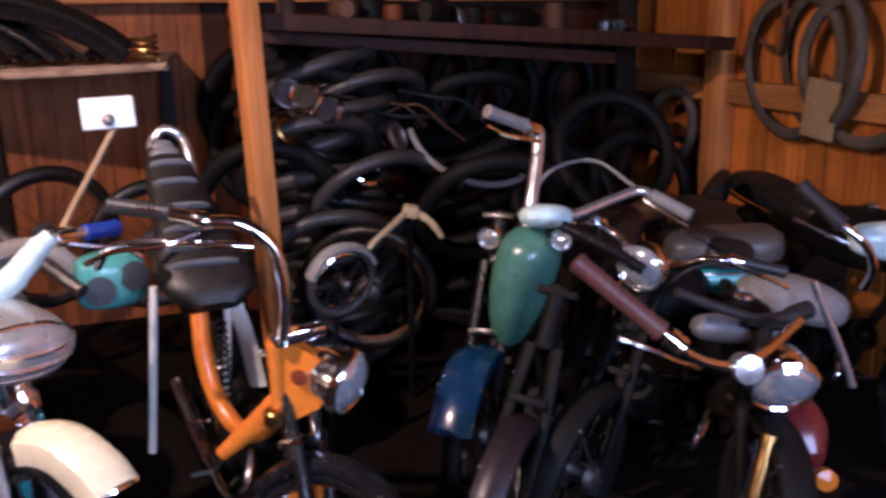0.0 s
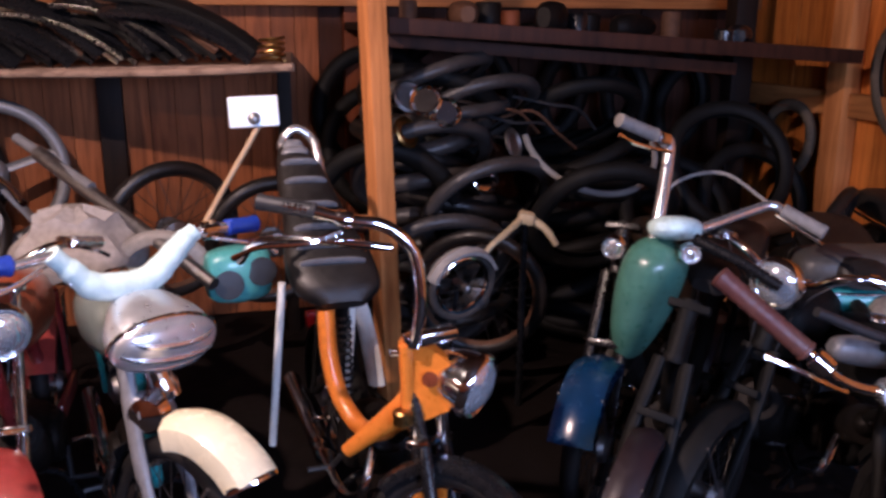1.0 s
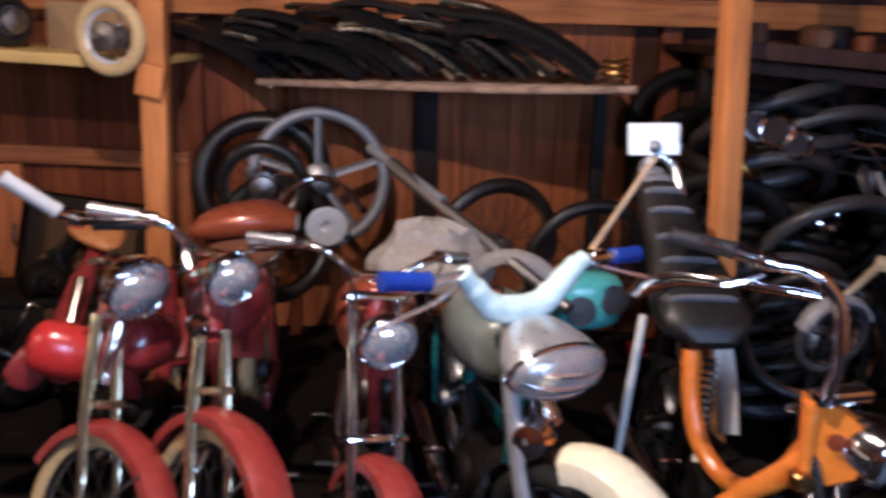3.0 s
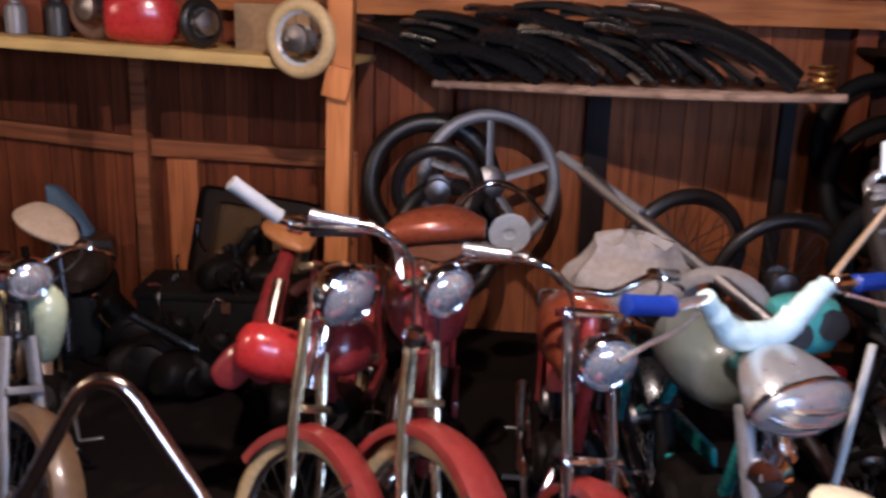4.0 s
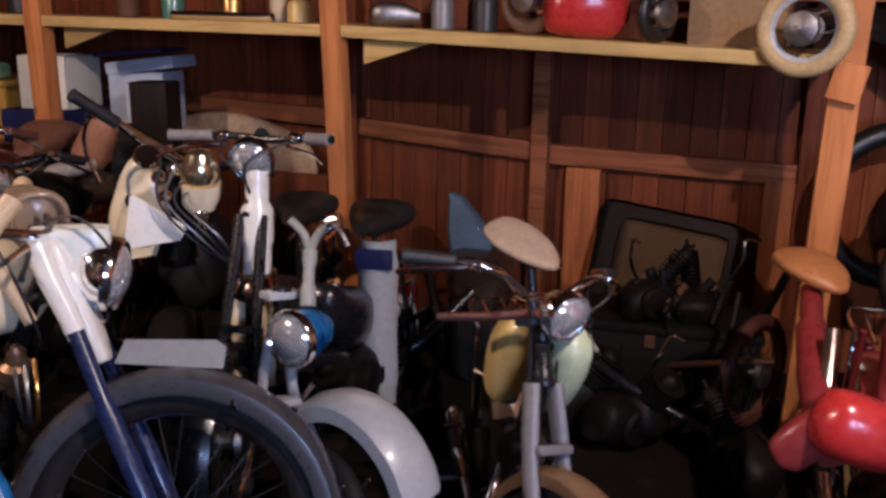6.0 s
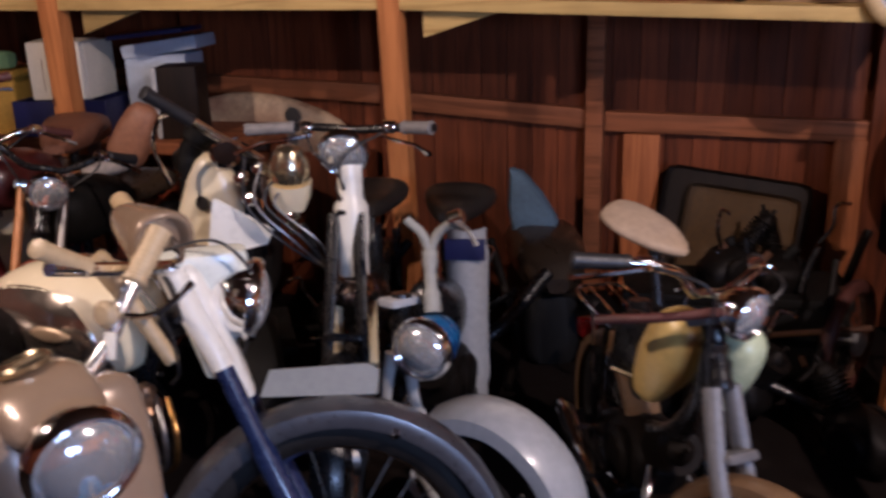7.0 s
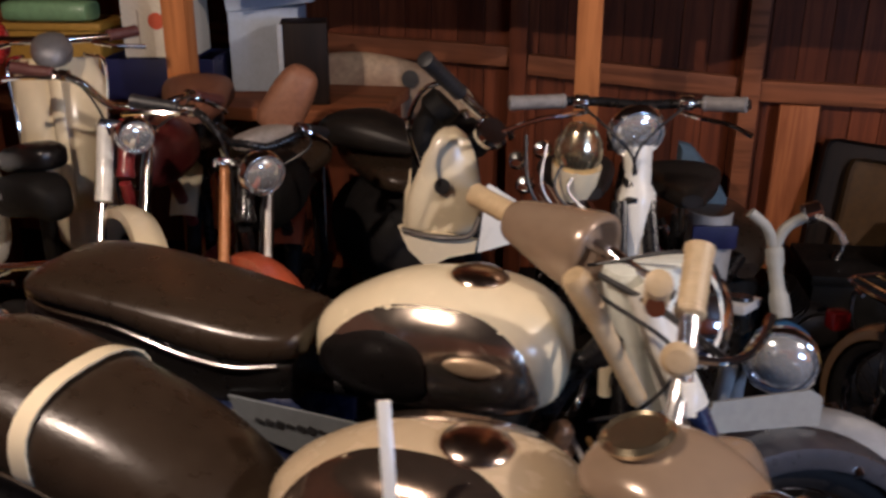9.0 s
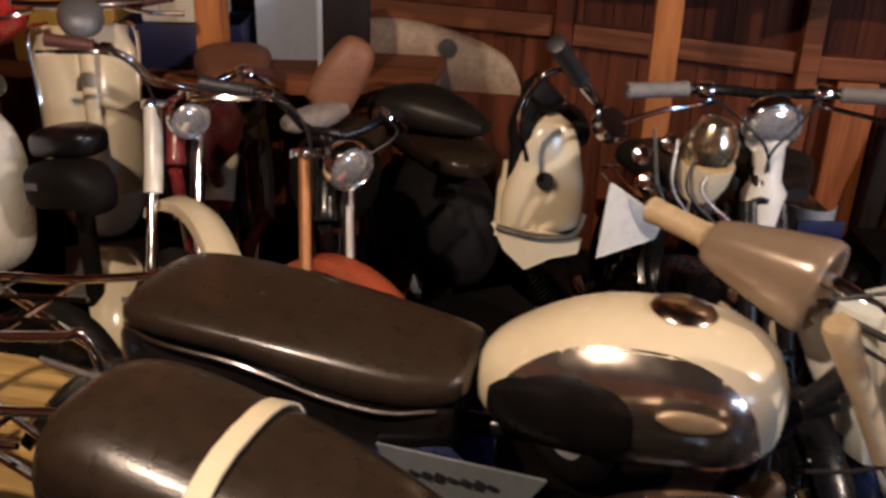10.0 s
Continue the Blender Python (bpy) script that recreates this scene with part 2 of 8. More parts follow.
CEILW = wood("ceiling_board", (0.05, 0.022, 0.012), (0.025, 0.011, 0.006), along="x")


def glassy(name, tint=(0.9, 0.93, 0.95), rough=0.06):
    m = bpy.data.materials.new(name)
    m.use_nodes = True
    b = m.node_tree.nodes["Principled BSDF"]
    b.inputs["Base Color"].default_value = (*tint, 1)
    b.inputs["Roughness"].default_value = rough
    b.inputs["Transmission Weight"].default_value = 0.97
    b.inputs["IOR"].default_value = 1.45
    return m


FLUTED = mat("fluted_silvered_lamp_glass", (0.86, 0.88, 0.90), 0.12, 0.75, 0.04, 6, 0.04, 30)
REFLECT = mat("polished_reflector", (0.85, 0.85, 0.86), 0.04, 1.0, 0.04, 6, 0.05, 20)
MIRROR = bpy.data.materials.new("mirror_glass")
MIRROR.use_nodes = True
for key, value in (("Base Color", (0.9, 0.93, 0.95, 1)), ("Metallic", 1.0), ("Roughness", 0.03)):
    MIRROR.node_tree.nodes["Principled BSDF"].inputs[key].default_value = value

# ---------------------------------------------------------------- mesh kit


def V(*a):
    return Vector(a)


def finish(name, bm, material, smooth=40):
    bmesh.ops.recalc_face_normals(bm, faces=bm.faces)
    me = bpy.data.meshes.new(name)
    bm.to_mesh(me)
    bm.free()
    me.materials.append(material)
    if smooth:
        me.polygons.foreach_set("use_smooth", [True] * len(me.polygons))
        me.set_sharp_from_angle(angle=radians(smooth))
    return me


def part(name, bm, material, parent, label="", smooth=40):
    ob = new(name, finish(name, bm, material, smooth))
    ob.parent = parent
    if label:
        tagged(ob, label)
    return ob


def thing(name, label, category, m=None, group="", kind=""):
    ob = new(name)
    ob.empty_display_size = 0.1
    if m is not None:
        ob.matrix_world = m
    return tagged(ob, label, category, group, kind)


def solo(name, bm, material, label, category, group="", kind="", m=None, smooth=40):
    ob = new(name, finish(name, bm, material, smooth))
    if m is not None:
        ob.matrix_world = m
    return tagged(ob, label, category, group, kind)


def spline(pts, n=6, closed=False):
    """A smooth line through the points."""
    pts = [Vector(p) for p in pts]
    k = len(pts)
    out = []
    for i in range(k if closed else k - 1):
        p1, p2 = pts[i], pts[(i + 1) % k]
        p0 = pts[i - 1] if (i or closed) else p1 * 2 - p2
        p3 = pts[(i + 2) % k] if (closed or i + 2 < k) else p2 * 2 - p1
        for j in range(n):
            t = j / n
            out.append(0.5 * (2 * p1 + (p2 - p0) * t + (2 * p0 - 5 * p1 + 4 * p2 - p3) * t * t + (3 * p1 - p0 - 3 * p2 + p3) * t**3))
    if not closed:
        out.append(pts[-1])
    return out


def rings(bm, loops, closed=False, caps=True):
    """Skin between loops of equal length."""
    vs = [[bm.verts.new(p) for p in loop] for loop in loops]
    n, k = len(vs[0]), len(vs)
    for a in range(k if closed else k - 1):
        b = (a + 1) % k
        for i in range(n):
            j = (i + 1) % n
            bm.faces.new((vs[a][i], vs[a][j], vs[b][j], vs[b][i]))
    if caps and not closed:
        bm.faces.new(vs[0][::-1])
        bm.faces.new(vs[-1])
    return bm


def tube(pts, r, seg=8, bm=None, closed=False, flat=1.0):
    """A round bar along a line; r may be a list; flat squeezes it in one way."""
    bm = bm or bmesh.new()
    pts = [Vector(p) for p in pts]
    k = len(pts)
    side = None
    loops = []
    for i, p in enumerate(pts):
        a = pts[(i + 1) % k] if (closed or i + 1 < k) else p
        b = pts[i - 1] if (closed or i) else p
        d = (a - b).normalized() if (a - b).length > 1e-9 else V(0, 0, 1)
        if side is None:
            side = d.orthogonal().normalized()
        side = (side - d * side.dot(d)).normalized()
        up = d.cross(side)
        ri = r[i * len(r) // k] if isinstance(r, (list, tuple)) else r
        loops.append([p + side * math.cos(2 * math.pi * q / seg) * ri + up * math.sin(2 * math.pi * q / seg) * ri * flat for q in range(seg)])
    return rings(bm, loops, closed)


def lathe(profile, seg=24, m=None, bm=None):
    """A turned body: profile of (radius, height), round z, then moved by m."""
    bm = bm or bmesh.new()
    loops = []
    for r, z in profile:
        r = max(r, 0.0004)
        loops.append([V(r * math.cos(2 * math.pi * q / seg), r * math.sin(2 * math.pi * q / seg), z) for q in range(seg)])
    if m is not None:
        loops = [[m @ p for p in loop] for loop in loops]
    return rings(bm, loops)


def toward(p, d):
    """A pose at p whose z axis points along d."""
    return Matrix.Translation(p) @ Vector(d).to_track_quat("Z", "Y").to_matrix().to_4x4()


def block(sx, sy, sz, m=None, bevel=0.004, bm=None, taper=1.0):
    """A box with bevelled edges, centred, its top scaled by taper."""
    tmp = bmesh.new()
    bmesh.ops.create_cube(tmp, size=1)
    for v in tmp.verts:
        k = taper if v.co.z > 0 else 1.0
        v.co = V(v.co.x * sx * k, v.co.y * sy * k, v.co.z * sz)
    if bevel:
        bmesh.ops.bevel(tmp, geom=tmp.edges[:] + tmp.verts[:], offset=bevel, segments=2, profile=0.6, affect="EDGES")
    if m is not None:
        bmesh.ops.transform(tmp, matrix=m, verts=tmp.verts)
    if bm is None:
        return tmp
    me = bpy.data.meshes.new("tmp")
    tmp.to_mesh(me)
    tmp.free()
    bm.from_mesh(me)
    bpy.data.meshes.remove(me)
    return bm


def finer(sections):
    """The sections of a body with three more set smoothly between each two."""
    secs = [Vector((*s, 0, 0, 0, 0)[:5]) for s in sections]
    k = len(secs)
    fine = []
    for i in range(k - 1):
        p0, p1, p2, p3 = secs[max(i - 1, 0)], secs[i], secs[i + 1], secs[min(i + 2, k - 1)]
        for j in range(4):
            t = j / 4
            fine.append(0.5 * (2 * p1 + (p2 - p0) * t + (2 * p0 - 5 * p1 + 4 * p2 - p3) * t * t + (3 * p1 - p0 - 3 * p2 + p3) * t**3))
    return fine + [secs[-1]]


def body(sections, seg=20, m=None, bm=None, power=2.4, ends=True):
    """A rounded body along x: sections of (x, z, half width, half height, y); a superellipse each."""
    bm = bm or bmesh.new()
    loops = []
    for s in finer(sections):
        loop = []
        for q in range(seg):
            a = 2 * math.pi * q / seg
            c, d = math.cos(a), math.sin(a)
            e = 2 / power
            p = V(s[0], s[4] + max(s[2], 0.001) * math.copysign(abs(c) ** e, c), s[1] + max(s[3], 0.001) * math.copysign(abs(d) ** e, d))
            loop.append(m @ p if m is not None else p)
        loops.append(loop)
    return rings(bm, loops)


def guard(R, w, a0, a1, m=None, flare=0.0, depth=0.035, n=22, bm=None):
    """A mudguard: a domed channel round the y axis, from angle a0 to a1 (degrees from ahead, up)."""
    bm = bm or bmesh.new()
    prof = [(-w / 2, -depth), (-w / 2 * 0.96, -depth * 0.35), (-w * 0.30, -0.004), (0, 0.004), (w * 0.30, -0.004), (w / 2 * 0.96, -depth * 0.35), (w / 2, -depth)]
    prof = prof + [(y * 0.96, r - 0.004) for y, r in prof[::-1]]
    loops = []
    for i in range(n + 1):
        a = radians(a0 + (a1 - a0) * i / n)
        ex = flare * max(0, 1 - 3 * i / n)
        loop = [V((R + ex + r) * math.cos(a), y, (R + ex + r) * math.sin(a)) for y, r in prof]
        loops.append([m @ p for p in loop] if m is not None else loop)
    return rings(bm, loops)


def curved_sheet(m, h, w, bend, thick=0.006, waist=0.0, lean=0.0):
    """A pressed leg shield: height h, width w, edges bent back, narrower in the middle by waist."""
    bm = bmesh.new()
    loops = []
    for i in range(15):
        f = i / 14
        z = h * (f - 0.5)
        half = w / 2 * (1 - waist * math.sin(math.pi * f)) * (1 if 0.08 < f < 0.92 else 0.86)
        front, back = [], []
        for k in range(11):
            u = 2 * k / 10 - 1
            y = half * u
            x = -bend * abs(u) ** 2.2 + lean * (f - 0.5) ** 2
            front.append(m @ V(x + thick / 2, y, z))
            back.append(m @ V(x - thick / 2, y, z))
        loops.append(front + back[::-1])
    return rings(bm, loops)


# shared wheel meshes, made once for each size
WHEELS = {}
Y90 = Matrix.Rotation(radians(90), 4, "X")


def wheel(parent, name, R, w, m, rim=None, wall=None, spokes=28):
    """A spoked wheel: rim with its tyre, spokes and hub under it."""
    rim, wall = rim or CHROME, wall or RUBBER
    key = (round(R, 3), round(w, 3), rim.name, wall.name, spokes)
    if key not in WHEELS:
        t = w / 2
        c = R - t
        tread = [(c + t * math.cos(a) * 1.0, t * math.sin(a) * 0.95) for a in [radians(q) for q in range(-140, 141, 20)]]
        bt = bmesh.new()
        loops = []
        for i in range(40):
            a = 2 * math.pi * i / 40
            loops.append([V(r * math.cos(a), y, r * math.sin(a)) for r, y in tread])
        rings(bt, loops, closed=True)
        br = bmesh.new()
        ri = c - t * 0.60
        prof = [(ri, -t * 0.62), (ri + 0.012, -t * 0.72), (ri + 0.016, -t * 0.6), (ri - 0.004, -t * 0.2), (ri - 0.008, 0), (ri - 0.004, t * 0.2), (ri + 0.016, t * 0.6), (ri + 0.012, t * 0.72), (ri, t * 0.62), (ri - 0.014, t * 0.2), (ri - 0.018, 0), (ri - 0.014, -t * 0.2)]
        loops = []
        for i in range(40):
            a = 2 * math.pi * i / 40
            loops.append([V(r * math.cos(a), y, r * math.sin(a)) for r, y in prof])
        rings(br, loops, closed=True)
        bh = lathe([(0.012, -0.065), (0.045, -0.05), (0.05, -0.03), (0.026, -0.025), (0.022, 0.0), (0.026, 0.025), (0.055, 0.03), (0.052, 0.05), (0.012, 0.065)], 18, Y90)
        bs = bmesh.new()
        for i in range(spokes):
            a = 2 * math.pi * i / spokes
            b = a + (0.55 if i % 2 else -0.55)
            s = 0.03 if (i // 2) % 2 else -0.03
            tube([V(0.04 * math.cos(b), s, 0.04 * math.sin(b)), V(ri * math.cos(a), 0, ri * math.sin(a))], 0.0016, 4, bs)
        WHEELS[key] = (finish("wheel_rim", br, rim), finish("tyre", bt, wall), finish("hub", bh, DULL), finish("spokes", bs, SPOKE))
    data = WHEELS[key]
    ob = new(name, data[0])
    ob.parent, ob.matrix_local = parent, m
    for n, d in zip(("tyre", "hub", "spokes"), data[1:]):
        o = new(n, d)
        o.parent = ob
    return ob


def lamp(parent, m, r=0.075, shell=None, rimmat=None, deep=1.3, peak=True):
    """A headlamp that looks along the z axis of m."""
    shell, rimmat = shell or CHROME, rimmat or CHROME
    d = r * deep
    ob = part("headlamp", lathe([(0, -d), (r * 0.35, -d * 0.96), (r * 0.7, -d * 0.72), (r * 0.93, -d * 0.35), (r * 0.98, 0), (r * 0.9, 0.002), (r * 0.6, -d * 0.3), (0, -d * 0.55)], 28, m), shell, parent)
    loops = []
    bm = bmesh.new()
    prof = [(r * 0.88, 0.006), (r * 0.96, 0.014), (r * 1.05, 0.006), (r * 1.06, -0.010), (r * 0.99, -0.012), (r * 0.9, 0.0)]
    for i in range(28):
        a = 2 * math.pi * i / 28
        loops.append([m @ V(q * math.cos(a), q * math.sin(a), z) for q, z in prof])
    rings(bm, loops, closed=True)
    part("lamp_rim", bm, rimmat, ob)
    part("lamp_reflector", lathe([(r * 0.9, -0.004), (r * 0.72, -d * 0.25), (r * 0.4, -d * 0.42), (0, -d * 0.48), (0, -d * 0.5), (r * 0.42, -d * 0.45), (r * 0.75, -d * 0.28), (r * 0.92, -0.006)], 24, m), REFLECT, ob)
    part("lamp_glass", lathe([(r * 0.9, 0.0), (r * 0.80, r * 0.16), (r * 0.60, r * 0.30), (r * 0.32, r * 0.39), (0, r * 0.42), (0, r * 0.40), (r * 0.58, r * 0.27), (r * 0.88, -0.003)], 28, m), FLUTED, ob)
    return ob


def grip(parent, a, b, r, material, name="grip", label=""):
    """A ribbed handlebar grip between two places."""
    a, b = Vector(a), Vector(b)
    L = (b - a).length
    prof = [(r * 0.9, 0), (r * 1.12, 0.004), (r * 1.12, 0.010)]
    for i in range(9):
        z = 0.012 + (L - 0.03) * i / 9
        prof += [(r, z), (r * 1.05, z + (L - 0.03) / 27), (r, z + (L - 0.03) / 14)]
    prof += [(r * 1.10, L - 0.012), (r * 1.08, L - 0.003), (r * 0.6, L)]
    return part(name, lathe(prof, 14, toward(a, b - a)), material, parent, label)


def lever(parent, pts, material=None):
    pts = spline(pts, 6)
    k = len(pts)
    bm = tube(pts, [0.006] * (k - 2) + [0.0075] * 2, 6)
    return part("lever", bm, material or CHROME, parent)


def cable(parent, pts, r=0.0035, material=None):
    return part("cable", tube(spline(pts, 8), r, 6), material or BLACKP, parent)


def engine(parent, x, z, s=1.0):
    """A small single-cylinder engine: crankcase, finned barrel, cover, kick lever."""
    m = Matrix.Translation((x, 0, z))
    ob = part("engine", body([(-0.16 * s, -0.02, 0.05, 0.05), (-0.12 * s, 0, 0.08, 0.09 * s), (0, 0, 0.085, 0.105 * s), (0.10 * s, 0, 0.075, 0.085 * s), (0.13 * s, 0, 0.04, 0.05)], 18, m), ENGINE, parent)
    prof = [(0.03, 0.07)]
    for i in range(9):
        z = 0.09 + i * 0.015
        prof += [(0.040 * s, z), (0.066 * s, z + 0.001), (0.066 * s, z + 0.005), (0.040 * s, z + 0.006)]
    prof += [(0.036 * s, 0.23), (0.02, 0.245), (0.008, 0.25), (0.008, 0.275), (0.0, 0.28)]
    bm = lathe(prof, 18, m @ Matrix.Rotation(radians(60), 4, "Y"))
    part("cylinder", bm, ENGINE, ob)
    part("engine_cover", lathe([(0.085 * s, 0.0), (0.085 * s, 0.02), (0.07 * s, 0.032), (0, 0.034)], 22, m @ toward((0, 0.07, 0), (0, 1, 0))), ENGINE, ob)
    part("engine_cover", lathe([(0.085 * s, 0.0), (0.085 * s, 0.02), (0.07 * s, 0.032), (0, 0.034)], 22, m @ toward((0, -0.07, 0), (0, -1, 0))), ENGINE, ob)
    part("kick_lever", tube(spline([(x - 0.05, -0.10, z), (x - 0.06, -0.13, z + 0.08), (x - 0.03, -0.135, z + 0.15), (x - 0.03, -0.19, z + 0.155)], 5), 0.007, 6), CHROME, ob)
    return ob


def moped(label, at, heading, steer=0.0, lean=0.0, R=0.25, tyre=0.058, rake=25, L=1.08, lampz=0.80, lampr=0.065, lampfwd=0.10, lampshell=None, lampdeep=1.3,
          bar="rise", barz=0.98, barw=0.30, barmat=None, gripmat=None, griplen=0.115, paint=None, fendmat=None, fork="tele", forkmat=None, shroud=None, shroudside=(1, -1), loweryoke=True,
          tank="spine", tankmat=None, seat="single", seatmat=None, seatz=0.76, rim=None, wall=None, fend=(-5, 150), fendw=0.085, fendgap=0.016, shield=None, group="parked mopeds", levers=True, tiltlamp=-8, rack=True, rear=True, barback=0.05, offset=0.0, rearmat=None, category="moped", fenddeep=0.035):
    """A small motorcycle. at: the place under its headlamp; heading and steer in degrees."""
    paint = paint or MAROON
    fendmat, forkmat, tankmat, barmat = fendmat or paint, forkmat or paint, tankmat or paint, barmat or CHROME
    seatmat, gripmat = seatmat or LEATHER, gripmat or BLACKP
    tr = math.tan(radians(rake))
    top = barz - 0.10
    head = V(-(top - R) * tr, 0, top)
    axis = V(-math.sin(radians(rake)), 0, math.cos(radians(rake)))
    S = Matrix.Translation(head) @ Matrix.Rotation(radians(steer), 4, axis) @ Matrix.Translation(-head)
    lx = -(lampz - R) * tr + lampfwd
    hd = Matrix.Rotation(radians(heading), 4, "Z")
    ln = Matrix.Rotation(radians(lean), 4, "X")
    off = hd @ ln @ (S @ V(lx, 0, lampz))
    root = thing("moped", label, category, Matrix.Translation((at[0] - off.x, at[1] - off.y, 0)) @ hd @ ln, group)
    ax = lambda z, dx=0.0, y=0.0: V(-(z - R) * tr + dx, y, z)  # noqa: E731
    # frame
    fr = bmesh.new()
    h2 = ax(top - 0.06)
    if tank == "motor":
        tube(spline([h2, (h2.x - 0.18, 0, top - 0.12), (-L * 0.62, 0, seatz - 0.10), (-L * 0.78, 0, 0.46), (-L, 0, R + 0.02)], 6), 0.021, 10, fr)
        tube(spline([ax(top - 0.16), (-0.36, 0, 0.42), (-0.42, 0, 0.26), (-0.62, 0, 0.22), (-0.78, 0, 0.30)], 6), 0.018, 10, fr)
    else:
        tube(spline([h2, (h2.x - 0.05, 0, top - 0.22), (-0.42, 0, 0.42), (-0.62, 0, 0.34), (-L * 0.78, 0, 0.42), (-L * 0.82, 0, seatz - 0.08)], 6), 0.030, 12, fr)
        tube(spline([(-L * 0.70, 0, 0.38), (-L * 0.85, 0.05, 0.34), (-L, 0.06, R)], 5), 0.013, 8, fr)
        tube(spline([(-L * 0.70, 0, 0.38), (-L * 0.85, -0.05, 0.34), (-L, -0.06, R)], 5), 0.013, 8, fr)
    for s in (0.07, -0.07):
        tube([V(-L, s, R), V(-L * 0.86, s, seatz - 0.12)], 0.010, 8, fr)
    part("frame", fr, paint, root)
    part("steering_head", lathe([(0.026, -0.13), (0.030, -0.12), (0.024, -0.10), (0.024, 0.0), (0.030, 0.02), (0.026, 0.04)], 16, toward(ax(top - 0.03), axis)), paint, root)
    # tank
    if tank == "motor":
        t = part("fuel_tank", body([(-0.30, top - 0.13, 0.02, 0.03), (-0.33, top - 0.13, 0.075, 0.085), (-0.44, top - 0.125, 0.115, 0.11), (-0.58, top - 0.135, 0.115, 0.10), (-0.70, top - 0.16, 0.08, 0.07), (-0.76, top - 0.18, 0.02, 0.02)], 22), tankmat, root)
        part("filler_cap", lathe([(0.028, 0), (0.032, 0.008), (0.028, 0.018), (0, 0.022)], 16, toward((-0.44, 0, top - 0.018), (0, 0, 1))), CHROME, t)
    elif tank == "spine":
        t = part("fuel_tank", body([(-0.34, 0.60, 0.03, 0.04), (-0.38, 0.585, 0.06, 0.09), (-0.50, 0.52, 0.075, 0.11), (-0.64, 0.49, 0.07, 0.10), (-0.74, 0.50, 0.03, 0.05)], 20), tankmat, root)
        part("filler_cap", lathe([(0.022, 0), (0.026, 0.008), (0.02, 0.016), (0, 0.018)], 14, toward((-0.46, 0, 0.645), (0.2, 0, 1))), CHROME, t)
    elif tank == "head":
        t = part("fuel_tank", body([(head.x + 0.02, top - 0.24, 0.02, 0.05), (head.x, top - 0.24, 0.075, 0.12), (head.x - 0.10, top - 0.25, 0.095, 0.13), (head.x - 0.24, top - 0.29, 0.075, 0.10), (head.x - 0.32, top - 0.34, 0.02, 0.04)], 20), tankmat, root)
        part("filler_cap", lathe([(0.022, 0), (0.026, 0.008), (0.02, 0.016), (0, 0.018)], 14, toward((head.x - 0.10, 0, top - 0.12), (0, 0, 1))), CHROME, t)
    # seat
    sx = -L * 0.80
    if seat == "dual":
        st = part("seat", body([(sx + 0.24, seatz - 0.02, 0.05, 0.02), (sx + 0.18, seatz, 0.085, 0.045), (sx, seatz, 0.11, 0.05), (sx - 0.18, seatz + 0.02, 0.115, 0.055), (sx - 0.33, seatz + 0.03, 0.10, 0.05), (sx - 0.38, seatz + 0.03, 0.05, 0.02)], 20, power=3), seatmat, root)
        part("seat_trim", tube(spline([(sx + 0.2, 0.08, seatz - 0.035), (sx, 0.112, seatz - 0.04), (sx - 0.32, 0.104, seatz - 0.01), (sx - 0.375, 0, seatz - 0.005), (sx - 0.32, -0.104, seatz - 0.01), (sx, -0.112, seatz - 0.04), (sx + 0.2, -0.08, seatz - 0.035)], 5), 0.006, 6), CHROME, st)
    elif seat == "single":
        st = part("seat", body([(sx + 0.15, seatz + 0.01, 0.03, 0.02), (sx + 0.10, seatz + 0.01, 0.055, 0.035), (sx, seatz + 0.01, 0.10, 0.04), (sx - 0.10, seatz + 0.025, 0.125, 0.045), (sx - 0.14, seatz + 0.03, 0.06, 0.02)], 20, power=2.6), seatmat, root)
        part("seat_post", tube([(sx, 0, seatz - 0.16), (sx, 0, seatz - 0.01)], 0.014, 10), CHROME, st)
    engine(root, -0.56, 0.29, 0.9)
    part("exhaust_pipe", tube(spline([(-0.42, -0.05, 0.33), (-0.36, -0.10, 0.24), (-0.50, -0.12, 0.16), (-0.75, -0.12, 0.17), (-0.80, -0.12, 0.18), (-L - 0.10, -0.12, 0.23), (-L - 0.16, -0.12, 0.235)], 5), [0.014] * 3 + [0.03] * 3 + [0.012], 12), CHROME, root)
    part("chain_guard", block(0.42, 0.02, 0.06, pose(-L + 0.22, 0.085, R + 0.045, 0, -6), 0.008), paint, root)
    part("stand", tube(spline([(-0.62, 0.13, 0.03), (-0.58, 0.07, 0.16), (-0.58, -0.07, 0.16), (-0.62, -0.13, 0.03)], 5), 0.010, 8), BLACKM, root)
    for s in (1, -1):
        part("pedal", tube([V(-0.58, s * 0.10, 0.24), V(-0.58 + s * 0.07, s * 0.115, 0.17), V(-0.58 + s * 0.07, s * 0.19, 0.17)], 0.009, 6), BLACKP, root)
    # rear
    if rear:
        wheel(root, "rear_wheel", R, tyre, Matrix.Translation((-L, 0, R)), rim, wall)
        part("rear_mudguard", guard(R + fendgap, fendw + 0.01, 30, 200, Matrix.Translation((-L, 0, R))), rearmat or fendmat, root)
        tl = part("tail_lamp", block(0.05, 0.06, 0.06, pose(-L - R - 0.03, 0, R + 0.18), 0.014), REDLENS, root)
